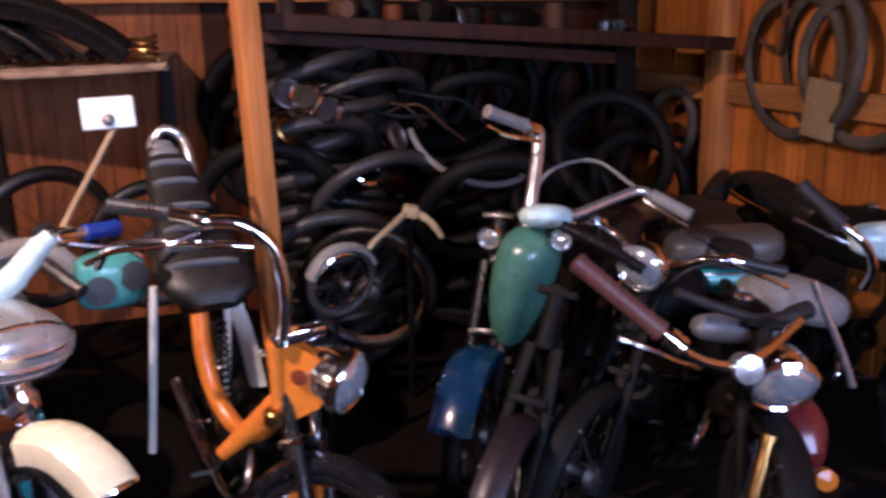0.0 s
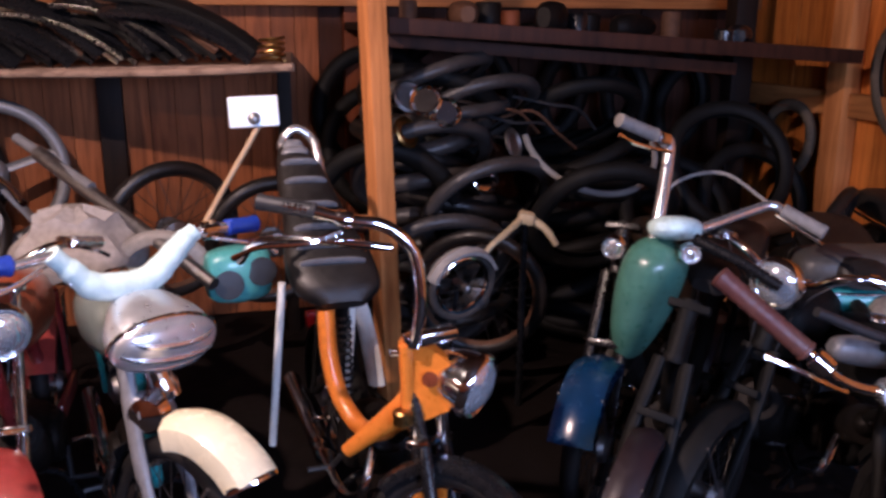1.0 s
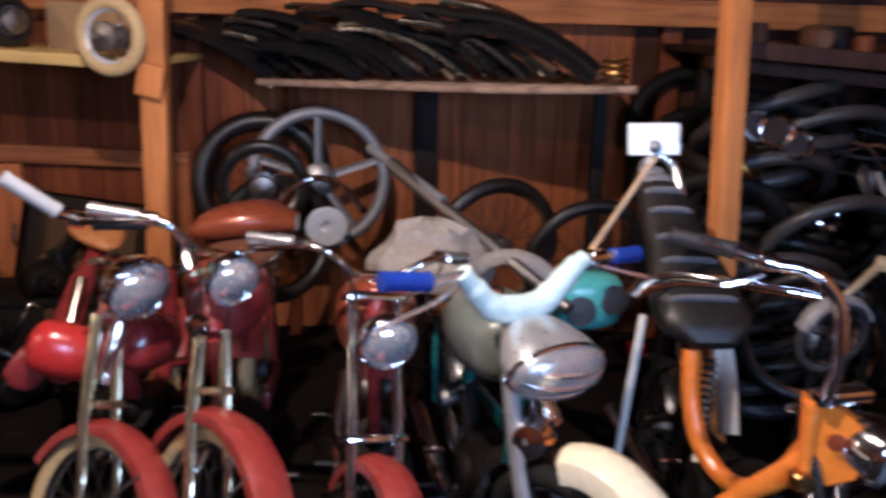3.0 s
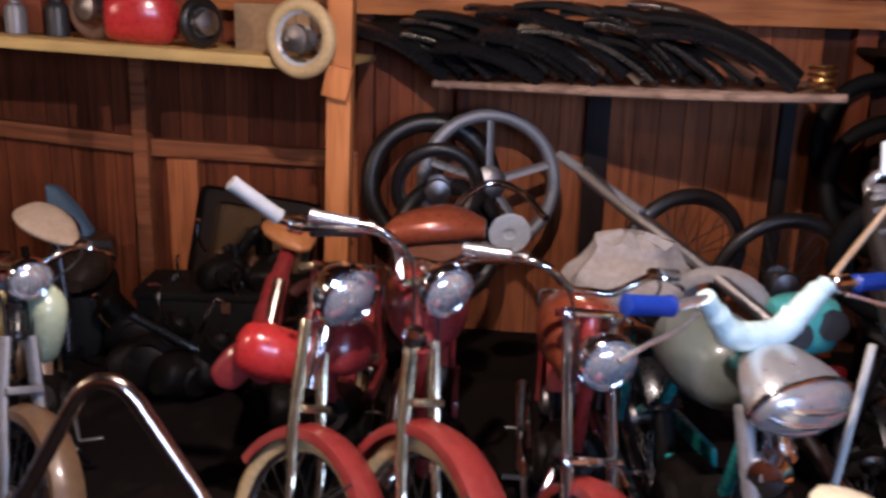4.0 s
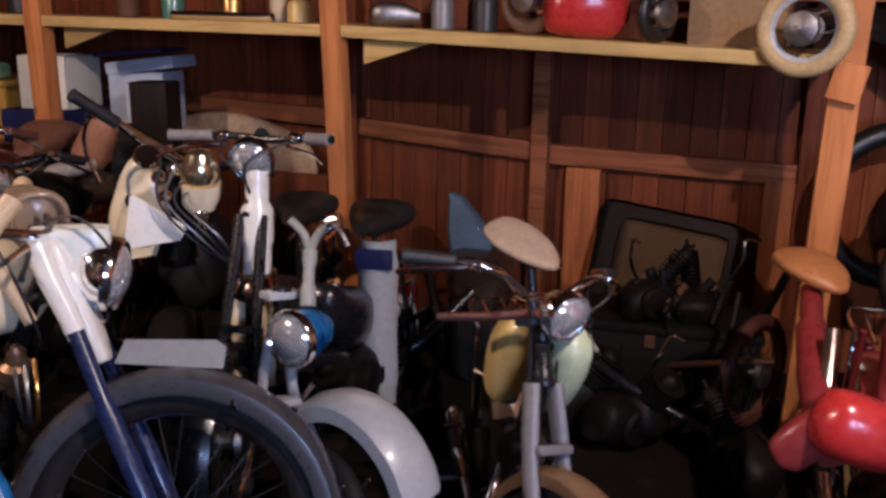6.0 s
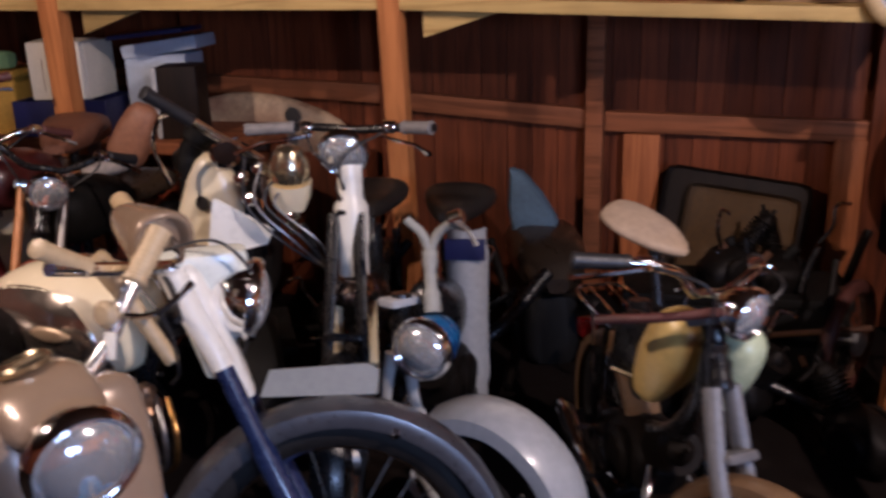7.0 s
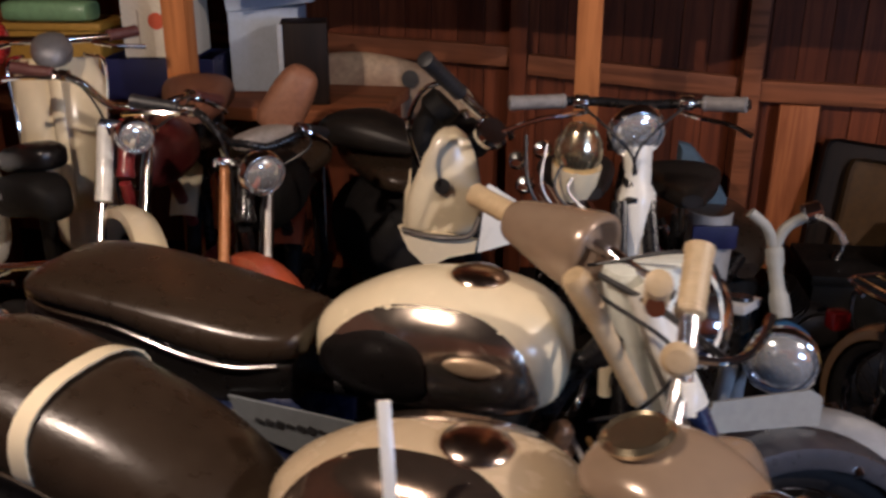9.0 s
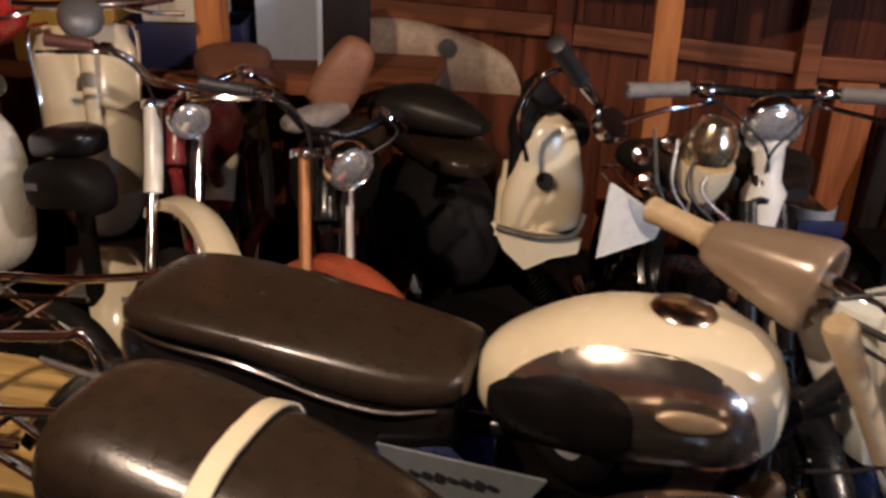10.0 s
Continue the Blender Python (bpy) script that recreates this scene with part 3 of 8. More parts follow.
    if rack:
        z = 2 * R + 0.10
        rk = part("luggage_rack", tube(spline([(-L + 0.14, 0.07, z), (-L - 0.16, 0.075, z), (-L - 0.20, 0, z), (-L - 0.16, -0.075, z), (-L + 0.14, -0.07, z)], 4), 0.006, 6), CHROME, root)
        for y in (-0.03, 0.03):
            part("rack_bar", tube([(-L + 0.13, y, z), (-L - 0.19, y, z)], 0.0045, 6), CHROME, rk)
        for y in (-0.07, 0.07):
            part("rack_stay", tube([(-L, y, R), (-L - 0.02, y, z)], 0.006, 6), CHROME, rk)
    # steered parts
    wheel(root, "front_wheel", R, tyre, S @ Matrix.Translation((offset, 0, R)), rim, wall)
    fm = part("front_mudguard", guard(R + fendgap, fendw, fend[0], fend[1], S @ Matrix.Translation((offset, 0, R)), 0.012, fenddeep), fendmat, root)
    st = bmesh.new()
    for s in (1, -1):
        tube([S @ V(offset, s * 0.052, R), S @ V(offset + (R + fendgap) * 0.55, s * fendw * 0.48, R + (R + fendgap) * 0.80)], 0.004, 5, st)
    part("mudguard_stay", st, DULL, fm)
    for s in (1, -1):
        if fork == "tele":
            leg = tube([S @ ax(R, 0.02, s * 0.062), S @ ax(R + 0.26, 0.02, s * 0.062), S @ ax(R + 0.27, 0.02, s * 0.062), S @ ax(top, 0.0, s * 0.062)], [0.017, 0.017, 0.014, 0.014], 12)
            lg = part("fork_leg", leg, forkmat, root)
            if shroud and s in shroudside:
                part("fork_shroud", tube([S @ ax(R + 0.43, 0.02, s * 0.062), S @ ax(R + 0.50, 0.018, s * 0.062), S @ ax(top - 0.02, 0.0, s * 0.062)], 0.024, 14), shroud, lg)
        else:
            leg = tube(spline([S @ V(offset, s * 0.055, R), S @ ax(R + 0.12, 0.015 + offset * 0.6, s * 0.055), S @ ax(R + 0.24, 0.0, s * 0.05), S @ ax(top - 0.14, 0.0, s * 0.035)], 5), [0.013, 0.016, 0.020, 0.022], 10, flat=0.75)
            part("fork_leg", leg, forkmat, root)
    for z, w, dx in ((top - 0.01, 0.17 if fork == "tele" else 0.11, 0), (R + fendgap + R * 0.93 + 0.03, 0.16 if fork == "tele" else 0.10, 0.01))[:2 if loweryoke else 1]:
        part("fork_yoke", block(0.06, w, 0.022, S @ Matrix.Translation(ax(z, dx)) @ Matrix.Rotation(radians(-rake), 4, "Y"), 0.006), CHROME if fork == "tele" else forkmat, root)
    # lamp
    lm = S @ toward((lx, 0, lampz), V(math.cos(radians(tiltlamp)), 0, math.sin(radians(tiltlamp))))
    if lampr:
        lamp(root, lm, lampr, lampshell, None, lampdeep)
    # handlebar
    bx = head.x - 0.03
    if bar == "rise":
        half = [(bx, 0.0, barz - 0.06), (bx + 0.012, 0.06, barz - 0.055), (bx + 0.02, 0.13, barz - 0.01), (bx - 0.0, barw - griplen - 0.02, barz), (bx - barback * 0.5, barw - griplen, barz), (bx - barback - 0.05, barw, barz - 0.015)]
    elif bar == "high":
        half = [(bx, 0.0, barz - 0.20), (bx + 0.02, 0.07, barz - 0.19), (bx + 0.035, 0.14, barz - 0.06), (bx + 0.03, 0.17, barz), (bx - 0.03, 0.20, barz + 0.02), (bx - 0.20, barw - 0.02, barz - 0.02)]
    else:
        half = [(bx + 0.02, 0.0, barz - 0.075), (bx + 0.02, 0.07, barz - 0.07), (bx - 0.01, 0.15, barz - 0.0), (bx - 0.05, barw - griplen, barz + 0.005), (bx - 0.10, barw, barz - 0.005)]
    if bar == "none":
        return root, S, head
    pts = [V(x, -y, z) for x, y, z in half[:0:-1]] + [V(*p) for p in half]
    pts = [S @ p for p in spline(pts, 5)]
    if bar == "pressed":
        k = len(pts)
        rr = [0.014 + 0.019 * math.sin(math.pi * i / (k - 1)) ** 0.6 for i in range(k)]
        hb = part("handlebar", tube(pts, rr, 12), barmat, root)
    else:
        hb = part("handlebar", tube(pts, 0.0112, 10), barmat, root)
    a, b = V(*half[-2]), V(*half[-1])
    for s in (1, -1):
        p, q = V(a.x, s * a.y, a.z), V(b.x, s * b.y, b.z)
        d = (q - p).normalized()
        p2 = q - d * griplen
        grip(hb, S @ p2, S @ (q + d * 0.008), 0.0165, gripmat)
        if levers:
            e = V(d.y * s, -d.x * s, 0)
            f = V(1, 0, 0)
            lever(hb, [S @ (p2 - d * 0.03 + f * 0.012), S @ (p2 + f * 0.045), S @ (q - d * 0.02 + f * 0.05 + V(0, 0, -0.015)), S @ (q + d * 0.03 + f * 0.035 + V(0, 0, -0.03))])
            part("lever_clamp", lathe([(0.015, -0.014), (0.017, -0.012), (0.017, 0.012), (0.015, 0.014)], 12, S @ toward(p2 - d * 0.03, d)), CHROME, hb)
            cable(hb, [S @ (p2 - d * 0.035 + f * 0.02), S @ V(bx + 0.10, s * 0.13, barz - 0.02), S @ V(bx + 0.07, s * 0.05, barz - 0.14), ax(top - 0.24, -0.05, s * 0.03)])
    if shield:
        for s in (1, -1):
            bm = bmesh.new()
            loops = []
            for i in range(9):
                f = i / 8
                z = 0.62 - 0.40 * f
                c = V(-0.20 - 0.16 * f, s * (0.10 + 0.04 * math.sin(math.pi * f)), z)
                wd = 0.075 + 0.02 * math.sin(math.pi * f)
                loop = []
                for q in range(10):
                    g = 2 * math.pi * q / 10
                    loop.append(c + V(-0.02 * math.cos(g) ** 2 + 0.006 * math.sin(g), s * wd * math.cos(g), 0.004 * math.sin(g)))
                loops.append(loop)
            rings(bm, loops)
            part("leg_shield", bm, shield, root)
    return root, S, head

# ---------------------------------------------------------------- the shed
XL, XR, YS, ZC = -4.6, 5.58, -6.4, 2.75


def sheet(name, sx, sy, sz, x, y, z, material, label, category):
    return solo(name, block(sx, sy, sz, None, 0.0), material, label, category, kind="structure", m=pose(x, y, z), smooth=0)


sheet("floor", XR - XL + 0.4, -YS + 0.4, 0.10, (XL + XR) / 2, YS / 2, -0.05, CONCRETE, "dirty earth and concrete floor, near black with the shade under mopeds", "floor")
# The ceiling is unseen; its dark colour is there to cut bounced light.
sheet("ceiling", XR - XL + 0.4, -YS + 0.4, 0.06, (XL + XR) / 2, YS / 2, ZC + 0.03, CEILW, "unseen board ceiling of the shed, dark against bounced light", "ceiling")
wall_back = sheet("wall_north", XR - XL + 0.4, 0.05, ZC, (XL + XR) / 2, 0.055, ZC / 2, BLACKW, "dark backing of the board wall", "wall")
wall_right = sheet("wall_east", 0.05, -YS, ZC, XR + 0.055, YS / 2 + 0.0, ZC / 2, BLACKW, "dark backing of the pine board wall", "wall")
wall_left = sheet("wall_west", 0.05, -YS, ZC, XL - 0.055, YS / 2, ZC / 2, OLDW, "brown board wall", "wall")
# the wall behind the lane, with two window openings
ws = bmesh.new()
for x0, x1, z0, z1 in ((XL, 2.65, 0, ZC), (2.65, 3.65, 0, 1.08), (2.65, 3.65, 2.16, ZC), (3.65, 4.15, 0, ZC), (4.15, 5.15, 0, 1.08), (4.15, 5.15, 2.16, ZC), (5.15, XR, 0, ZC)):
    block(x1 - x0, 0.05, z1 - z0, pose((x0 + x1) / 2, YS - 0.05, (z0 + z1) / 2), 0.0, ws)
solo("wall_south", ws, OLDW, "brown board wall with two open windows", "wall", kind="structure", smooth=0)

# posts and rails on the back wall
def stick(name, sx, sy, sz, x, y, z, material, label, category="post", rx=0, ry=0, rz=0, bevel=0.004):
    return solo(name, block(sx, sy, sz, None, bevel), material, label, category, kind="structure", m=pose(x, y, z, rx, ry, rz))


for x in (-4.1, -3.1, -2.05, -1.02):
    stick("wall_stud", 0.075, 0.07, ZC, x, -0.036, ZC / 2, OLDW, "dark brown wooden wall stud", "stud")
stick("wall_stud", 0.075, 0.08, ZC, -0.06, -0.042, ZC / 2, OLDX, "reddish wooden wall stud", "stud")
stick("wall_stud", 0.075, 0.08, ZC, 1.08, -0.042, ZC / 2, OLDW, "dark brown wooden wall stud", "stud")
stick("wall_stud", 0.11, 0.06, ZC, 2.19, -0.031, ZC / 2, BLACKW, "near-black wooden wall stud", "stud")
stick("wall_stud", 0.09, 0.07, ZC, 3.35, -0.036, ZC / 2, OLDW, "dark brown wooden wall stud", "stud")
# the rails have sunk towards the east over the years
for a, b, z, tilt in ((-4.06, -3.14, 1.10, 1.0), (-3.06, -2.09, 1.055, 2.0), (-2.01, -1.06, 1.007, 2.4), (-0.98, -0.10, 0.925, 4.3), (-0.02, 1.04, 0.872, 1.1)):
    stick("wall_rail", b - a, 0.05, 0.085, (a + b) / 2, -0.026, z, OLDX, "horizontal wooden rail across the board wall", "rail", 0, tilt)
for x, w in ((0.145, 0.155), (0.985, 0.13)):
    stick("wall_stile", w, 0.03, 0.83, x, -0.046, 0.415, STILEW, "upright orange board of a panel under the rail", "board")
stick("wall_rail", 5.3, 0.07, 0.12, 2.95, -0.13, 1.62, PINEX, "orange pine beam along the board wall", "beam")
# right wall
for y, w in ((-0.94, 0.13), (-2.9, 0.12), (-4.6, 0.12)):
    stick("wall_stud", 0.09, w, ZC, XR - 0.046, y, ZC / 2, POSTW, "orange pine wall stud", "stud")
for a, b in ((-0.87, -0.03), (-2.83, -1.01), (-4.53, -2.97)):
    stick("wall_rail", 0.06, b - a, 0.11, XR - 0.031, (a + b) / 2, 1.12, PINEY, "orange pine rail across the board wall", "rail")

# shelves and free posts
shelf_y = thing("wall_shelf", "long yellowed wooden shelf on posts along the wall", "shelf")


def lip(x):
    """Underside of the shelf's lip: two lengths of board that meet at a post, both sagging a little."""
    return 1.338 + 0.0376 * (0.95 - x) if x > -0.70 else 1.400 - 0.012 * (x + 0.70)


for x0, x1 in ((-4.18, -0.702), (-0.698, 1.12)):
    xm, tilt = (x0 + x1) / 2, math.degrees(math.atan((lip(x0 + 0.01) - lip(x1 - 0.01)) / (x1 - x0 - 0.02)))
    part("shelf_board", block(x1 - x0, 0.80, 0.028, pose(xm, -0.435, lip(xm) + 0.0305, 0, tilt), 0.003), SHELFW, shelf_y)
    part("front_lip", block(x1 - x0, 0.022, 0.045, pose(xm, -0.848, lip(xm) + 0.0225, 0, tilt), 0.003), SHELFW, shelf_y)
part("post", block(0.082, 0.07, ZC + 0.02, pose(-0.70, -0.83, ZC / 2, 3.5, -0.5), 0.004), POSTW, shelf_y)
part("post", block(0.095, 0.085, ZC, pose(1.13, -0.85, ZC / 2, 0, 1.0), 0.004), POSTW, shelf_y)
part("post", block(0.09, 0.08, ZC, pose(-2.17, -0.83, ZC / 2, 2, 1), 0.004), POSTW, shelf_y)
part("post", block(0.09, 0.08, ZC, pose(-3.7, -0.83, ZC / 2, 0, 0), 0.004), POSTW, shelf_y)
for x in (-2.08, -0.61):
    bm = bmesh.new()
    z = lip(x + 0.1)
    loops = [[V(x + 0.02, y, z - 0.002), V(x + 0.30, y, lip(x + 0.3) - 0.002), V(x + 0.02, y, z - 0.095)] for y in (-0.80, -0.775)]
    rings(bm, loops)
    part("bracket", bm, SHELFW, shelf_y)
part("bracket", block(0.10, 0.05, 0.12, pose(1.13, -0.91, 1.30, 0, 12), 0.004), POSTW, shelf_y)

shelf_p = thing("pipe_shelf", "thin grey board shelf under a pile of old exhausts", "shelf")
bm = bmesh.new()
q = [V(1.45, -0.38, 0), V(2.93, -1.12, 0), V(3.05, -0.02, 0), V(1.45, -0.02, 0)]
rings(bm, [[p + V(0, 0, 1.262 + 0.05 * (p.x - 1.45) / 1.45) for p in q], [p + V(0, 0, 1.285 + 0.05 * (p.x - 1.45) / 1.45) for p in q]])
part("shelf_board", bm, GREYW, shelf_p)
part("front_edge", tube(spline([(1.44, -0.385, 1.272), (1.95, -0.64, 1.283), (2.5, -0.915, 1.298), (2.94, -1.13, 1.325)], 5), 0.016, 8), GREYW, shelf_p)
part("post", block(0.05, 0.05, 1.27, pose(1.55, -0.10, 0.635), 0.003), OLDW, shelf_p)
part("post", block(0.06, 0.06, 1.30, pose(2.98, -0.30, 0.65), 0.003), BLACKW, shelf_p)

stick("roof_post", 0.075, 0.075, ZC, 3.20, -1.36, ZC / 2, POSTW, "planed orange pine roof post standing among the mopeds", "post", -4, 0, 20)
up = thing("upper_shelf", "dark plank shelf loaded with junk in the corner", "shelf")
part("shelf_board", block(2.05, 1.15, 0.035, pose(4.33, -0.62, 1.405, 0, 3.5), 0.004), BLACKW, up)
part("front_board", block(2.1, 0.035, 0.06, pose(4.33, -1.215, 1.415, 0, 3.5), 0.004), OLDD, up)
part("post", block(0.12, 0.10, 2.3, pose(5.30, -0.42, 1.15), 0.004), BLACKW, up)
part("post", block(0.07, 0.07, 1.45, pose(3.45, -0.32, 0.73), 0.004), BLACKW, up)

# ---------------------------------------------------------------- the row of mopeds
PLATEG = mat("faded_grey_plate", (0.30, 0.30, 0.27), 0.5, 0, 0.15, 6, 0.05, dirt=0.2)
tq, S, head = moped("white and turquoise moped with blue grips and cream front mudguard", (2.47, -2.47), -80, 26, lean=5, R=0.285, lampz=0.79, lampr=0, lampfwd=0.13, barz=0.975, barw=0.36, bar="none",
      gripmat=BLUEP, paint=TEAL, fendmat=BLACKM, fork="press", forkmat=GREYM, tank="motor", tankmat=mat("grey_green_enamel", (0.13, 0.155, 0.14), 0.35, 0, 0.12, 5, 0.02, dirt=0.15, coat=0.3), seat="none", fend=(140, 165), fendw=0.10, lampshell=ALU, tiltlamp=-30, lampdeep=1.5)
G = S @ Matrix.Translation((0.095, -0.02, 0.46)) @ Matrix.Rotation(radians(12), 4, "Z")
part("front_mudguard", guard(0.208, 0.125, 32, 112, G, 0.012, 0.07), mat("off_white_enamel", (0.80, 0.71, 0.48), 0.26, 0, 0.04, 4, 0.015, dirt=0.12, dcol=(0.40, 0.30, 0.16), coat=0.4), tq, "cream valanced front mudguard")
part("mudguard_edge", tube([G @ V((0.222 - 26.0 * abs(y) ** 2.3) * math.cos(radians(32)), y, (0.222 - 26.0 * abs(y) ** 2.3) * math.sin(radians(32))) for y in (-0.069, -0.055, -0.03, 0, 0.03, 0.055, 0.069)], 0.008, 6), CHROME, tq)
lm = S @ toward((-(0.79 - 0.285) * math.tan(radians(25)) + 0.13, 0, 0.79), (math.cos(radians(-30)), 0, math.sin(radians(-30))))
turn = lm @ Matrix(((0, 1, 0, 0), (0, 0, 1, 0), (1, 0, 0, 0), (0, 0, 0, 1)))
oval = [(-0.14, 0, 0.03, 0.02), (-0.12, 0, 0.07, 0.044), (-0.05, 0, 0.116, 0.068), (0.01, 0, 0.132, 0.076), (0.04, 0, 0.122, 0.070), (0.062, 0, 0.087, 0.046), (0.072, 0, 0.035, 0.02), (0.074, 0, 0.006, 0.005)]
SILVER = mat("pale_silver_metal", (0.72, 0.72, 0.71), 0.30, 0.75, 0.08, 5, 0.02, dirt=0.10)
hl = part("headlamp", body(oval, 28, turn, power=2.3), SILVER, tq, "wide oval bright metal headlamp")
part("lamp_rim", tube([turn @ V(0.012, 0.135 * math.cos(a), 0.079 * math.sin(a)) for a in [2 * math.pi * i / 36 for i in range(36)]], 0.007, 8, closed=True), CHROME, hl)
for k in (-0.036, 0.0, 0.036):
    w = 0.120 * math.sqrt(1 - (k / 0.074) ** 2)
    part("lamp_fin", tube([turn @ V(0.020 + 0.052 * math.sqrt(max(0.0, 1 - u * u)) * (1 - abs(k) * 5), w * u, k) for u in [-0.96 + 1.92 * q / 14 for q in range(15)]], 0.0105, 8), ALU, hl, "bright ridge across the lamp")
TURQ = mat("turquoise_enamel", (0.09, 0.36, 0.34), 0.3, 0, 0.12, 5, 0.02, dirt=0.1, coat=0.4)
inv = tq.matrix_world.inverted()
O = lambda *p: inv @ V(*p)  # noqa: E731
pnl = part("side_panel", body([(-0.10, 0, 0.03, 0.03), (-0.085, 0, 0.05, 0.075), (0.0, 0, 0.068, 0.088), (0.085, 0, 0.05, 0.075), (0.10, 0, 0.02, 0.03)], 20, inv @ pose(2.675, -1.80, 0.735, 0, 0, 12), power=3), TURQ, tq, "turquoise side panel with dark vents")
for x, z in ((2.645, 0.72), (2.745, 0.75)):
    part("vent_hole", lathe([(0.044, -0.01), (0.045, 0.004), (0.0, 0.006)], 18, inv @ toward((x, -1.873 + 0.25 * (x - 2.655), z), (0.15, -1, 0.1))), BLACKP, pnl)
hb = part("handlebar", tube(spline([O(2.255, -2.476, 1.0), O(2.285, -2.458, 0.96), O(2.325, -2.435, 0.912), O(2.365, -2.411, 0.897), O(2.425, -2.375, 0.892), O(2.462, -2.352, 0.905), O(2.505, -2.326, 0.945), O(2.535, -2.308, 0.975), O(2.56, -2.294, 0.992)], 6), [0.023, 0.028, 0.033, 0.034, 0.034, 0.033, 0.030, 0.027, 0.023], 16), PALETQ, tq, "pressed white turquoise handlebar")
part("bar_tube", tube(spline([O(2.265, -2.47, 0.995), O(2.22, -2.497, 0.992), O(2.18, -2.522, 0.990), O(2.085, -2.578, 1.005)], 5), 0.012, 10), ALU, hb)
part("bar_tube", tube(spline([O(2.55, -2.30, 0.985), O(2.60, -2.27, 0.988), O(2.70, -2.21, 0.983)], 5), 0.014, 10), ALU, hb)
grip(hb, O(2.185, -2.519, 0.99), O(2.08, -2.58, 1.006), 0.021, BLUEP)
grip(hb, O(2.635, -2.248, 0.985), O(2.715, -2.20, 0.982), 0.020, BLUEP)
part("lever_clamp", lathe([(0.018, -0.026), (0.024, -0.02), (0.024, 0.02), (0.018, 0.026)], 14, inv @ toward((2.593, -2.273, 0.988), (1, 0.6, 0))), CHROME, hb)
lever(hb, [O(2.24, -2.51, 0.975), O(2.19, -2.57, 0.955), O(2.12, -2.63, 0.94), O(2.07, -2.66, 0.915)], ALU)
lever(hb, [O(2.60, -2.31, 0.975), O(2.67, -2.29, 0.955), O(2.73, -2.26, 0.935), O(2.76, -2.245, 0.91)], ALU)
part("lamp_stem", tube(spline([O(2.44, -2.40, 0.74), O(2.452, -2.42, 0.69), O(2.467, -2.42, 0.62)], 5), [0.05, 0.032, 0.04], 16), CHROME, tq)
part("fork_boss", lathe([(0.02, -0.02), (0.045, -0.012), (0.055, 0.0), (0.04, 0.03), (0, 0.04)], 20, inv @ toward((2.43, -2.47, 0.60), (-0.3, -0.9, 0.1))), CHROME, tq)
orange, S, head = moped("orange moped with a black banana seat and chrome handlebar", (3.20, -2.60), -84, 46, R=0.23, lampz=0.655, lampr=0.082, lampfwd=0.17, barz=0.80, barw=0.25, bar="none", paint=MATTE, fendmat=BLACKM, forkmat=BLACKM,
      tank="none", seat="none", fend=(20, 150), lampdeep=1.7, shroud=None, rack=False)
sg, S, head = moped("sea green moped with tall chrome handlebar and blue mudguard", (3.775, -2.15), -130, 0, R=0.255, lampz=0.835, lampr=0.036, lampfwd=0.11, barz=0.98, bar="none", paint=BLACKM, rim=BLACKM, fendmat=DEEPB, tank="none", fork="press", forkmat=BLACKM, fend=(24, 115), fendw=0.135, fenddeep=0.05, seat="single", seatmat=LEATHER, seatz=0.70, rearmat=BLACKM)
inv = sg.matrix_world.inverted()
O = lambda *p: inv @ V(*p)  # noqa: E731
along = inv @ toward((3.815, -2.19, 0.50), (0.05, -0.10, 0.40)) @ Matrix.Rotation(radians(-90), 4, "Y")
gt = part("fuel_tank", body([(0.0, 0, 0.015, 0.02), (0.02, 0, 0.04, 0.05), (0.12, 0, 0.066, 0.09), (0.25, 0, 0.082, 0.11), (0.34, 0, 0.080, 0.10), (0.385, 0, 0.055, 0.06), (0.40, 0, 0.02, 0.02)], 24, along), GREEN, sg, "rounded sea green tank")
part("tank_cap", body([(-0.075, 0, 0.02, 0.012), (-0.06, 0, 0.058, 0.03), (0.0, 0, 0.072, 0.036), (0.07, 0, 0.058, 0.03), (0.10, 0, 0.02, 0.012)], 20, inv @ toward((3.885, -2.31, 0.925), (0.10, 0.25, 1.0)) @ Matrix.Rotation(radians(60), 4, "Z")), PALETQ, gt, "turquoise tank cap")
lamp(sg, inv @ toward((3.90, -2.37, 0.865), (-0.25, -1, 0.1)), 0.030, CHROME, CHROME, 1.2)
hb = part("handlebar", tube(spline([O(3.84, -2.26, 0.86), O(3.87, -2.24, 0.96), O(3.905, -2.20, 1.06), O(3.925, -2.17, 1.145), O(3.90, -2.17, 1.165), O(3.74, -2.21, 1.225)], 6), 0.019, 12), ALU, sg)
grip(hb, O(3.875, -2.18, 1.175), O(3.735, -2.212, 1.228), 0.019, GREYL)
lever(hb, [O(3.91, -2.21, 1.13), O(3.84, -2.24, 1.145), O(3.77, -2.25, 1.165), O(3.72, -2.25, 1.19)])
part("lever_clamp", lathe([(0.020, -0.02), (0.024, -0.016), (0.024, 0.016), (0.02, 0.02)], 12, inv @ toward((3.90, -2.175, 1.16), (-0.9, -0.2, 0.3))), CHROME, hb)
h2 = part("handlebar", tube(spline([O(3.90, -2.30, 0.90), O(4.0, -2.28, 0.915), O(4.15, -2.265, 0.95), O(4.225, -2.265, 0.965), O(4.26, -2.29, 0.95), O(4.335, -2.385, 0.90)], 6), 0.015, 12), ALU, sg)
grip(h2, O(4.255, -2.285, 0.953), O(4.335, -2.385, 0.90), 0.020, GREYL)
lever(h2, [O(4.22, -2.30, 0.945), O(4.25, -2.35, 0.915), O(4.30, -2.42, 0.875)])
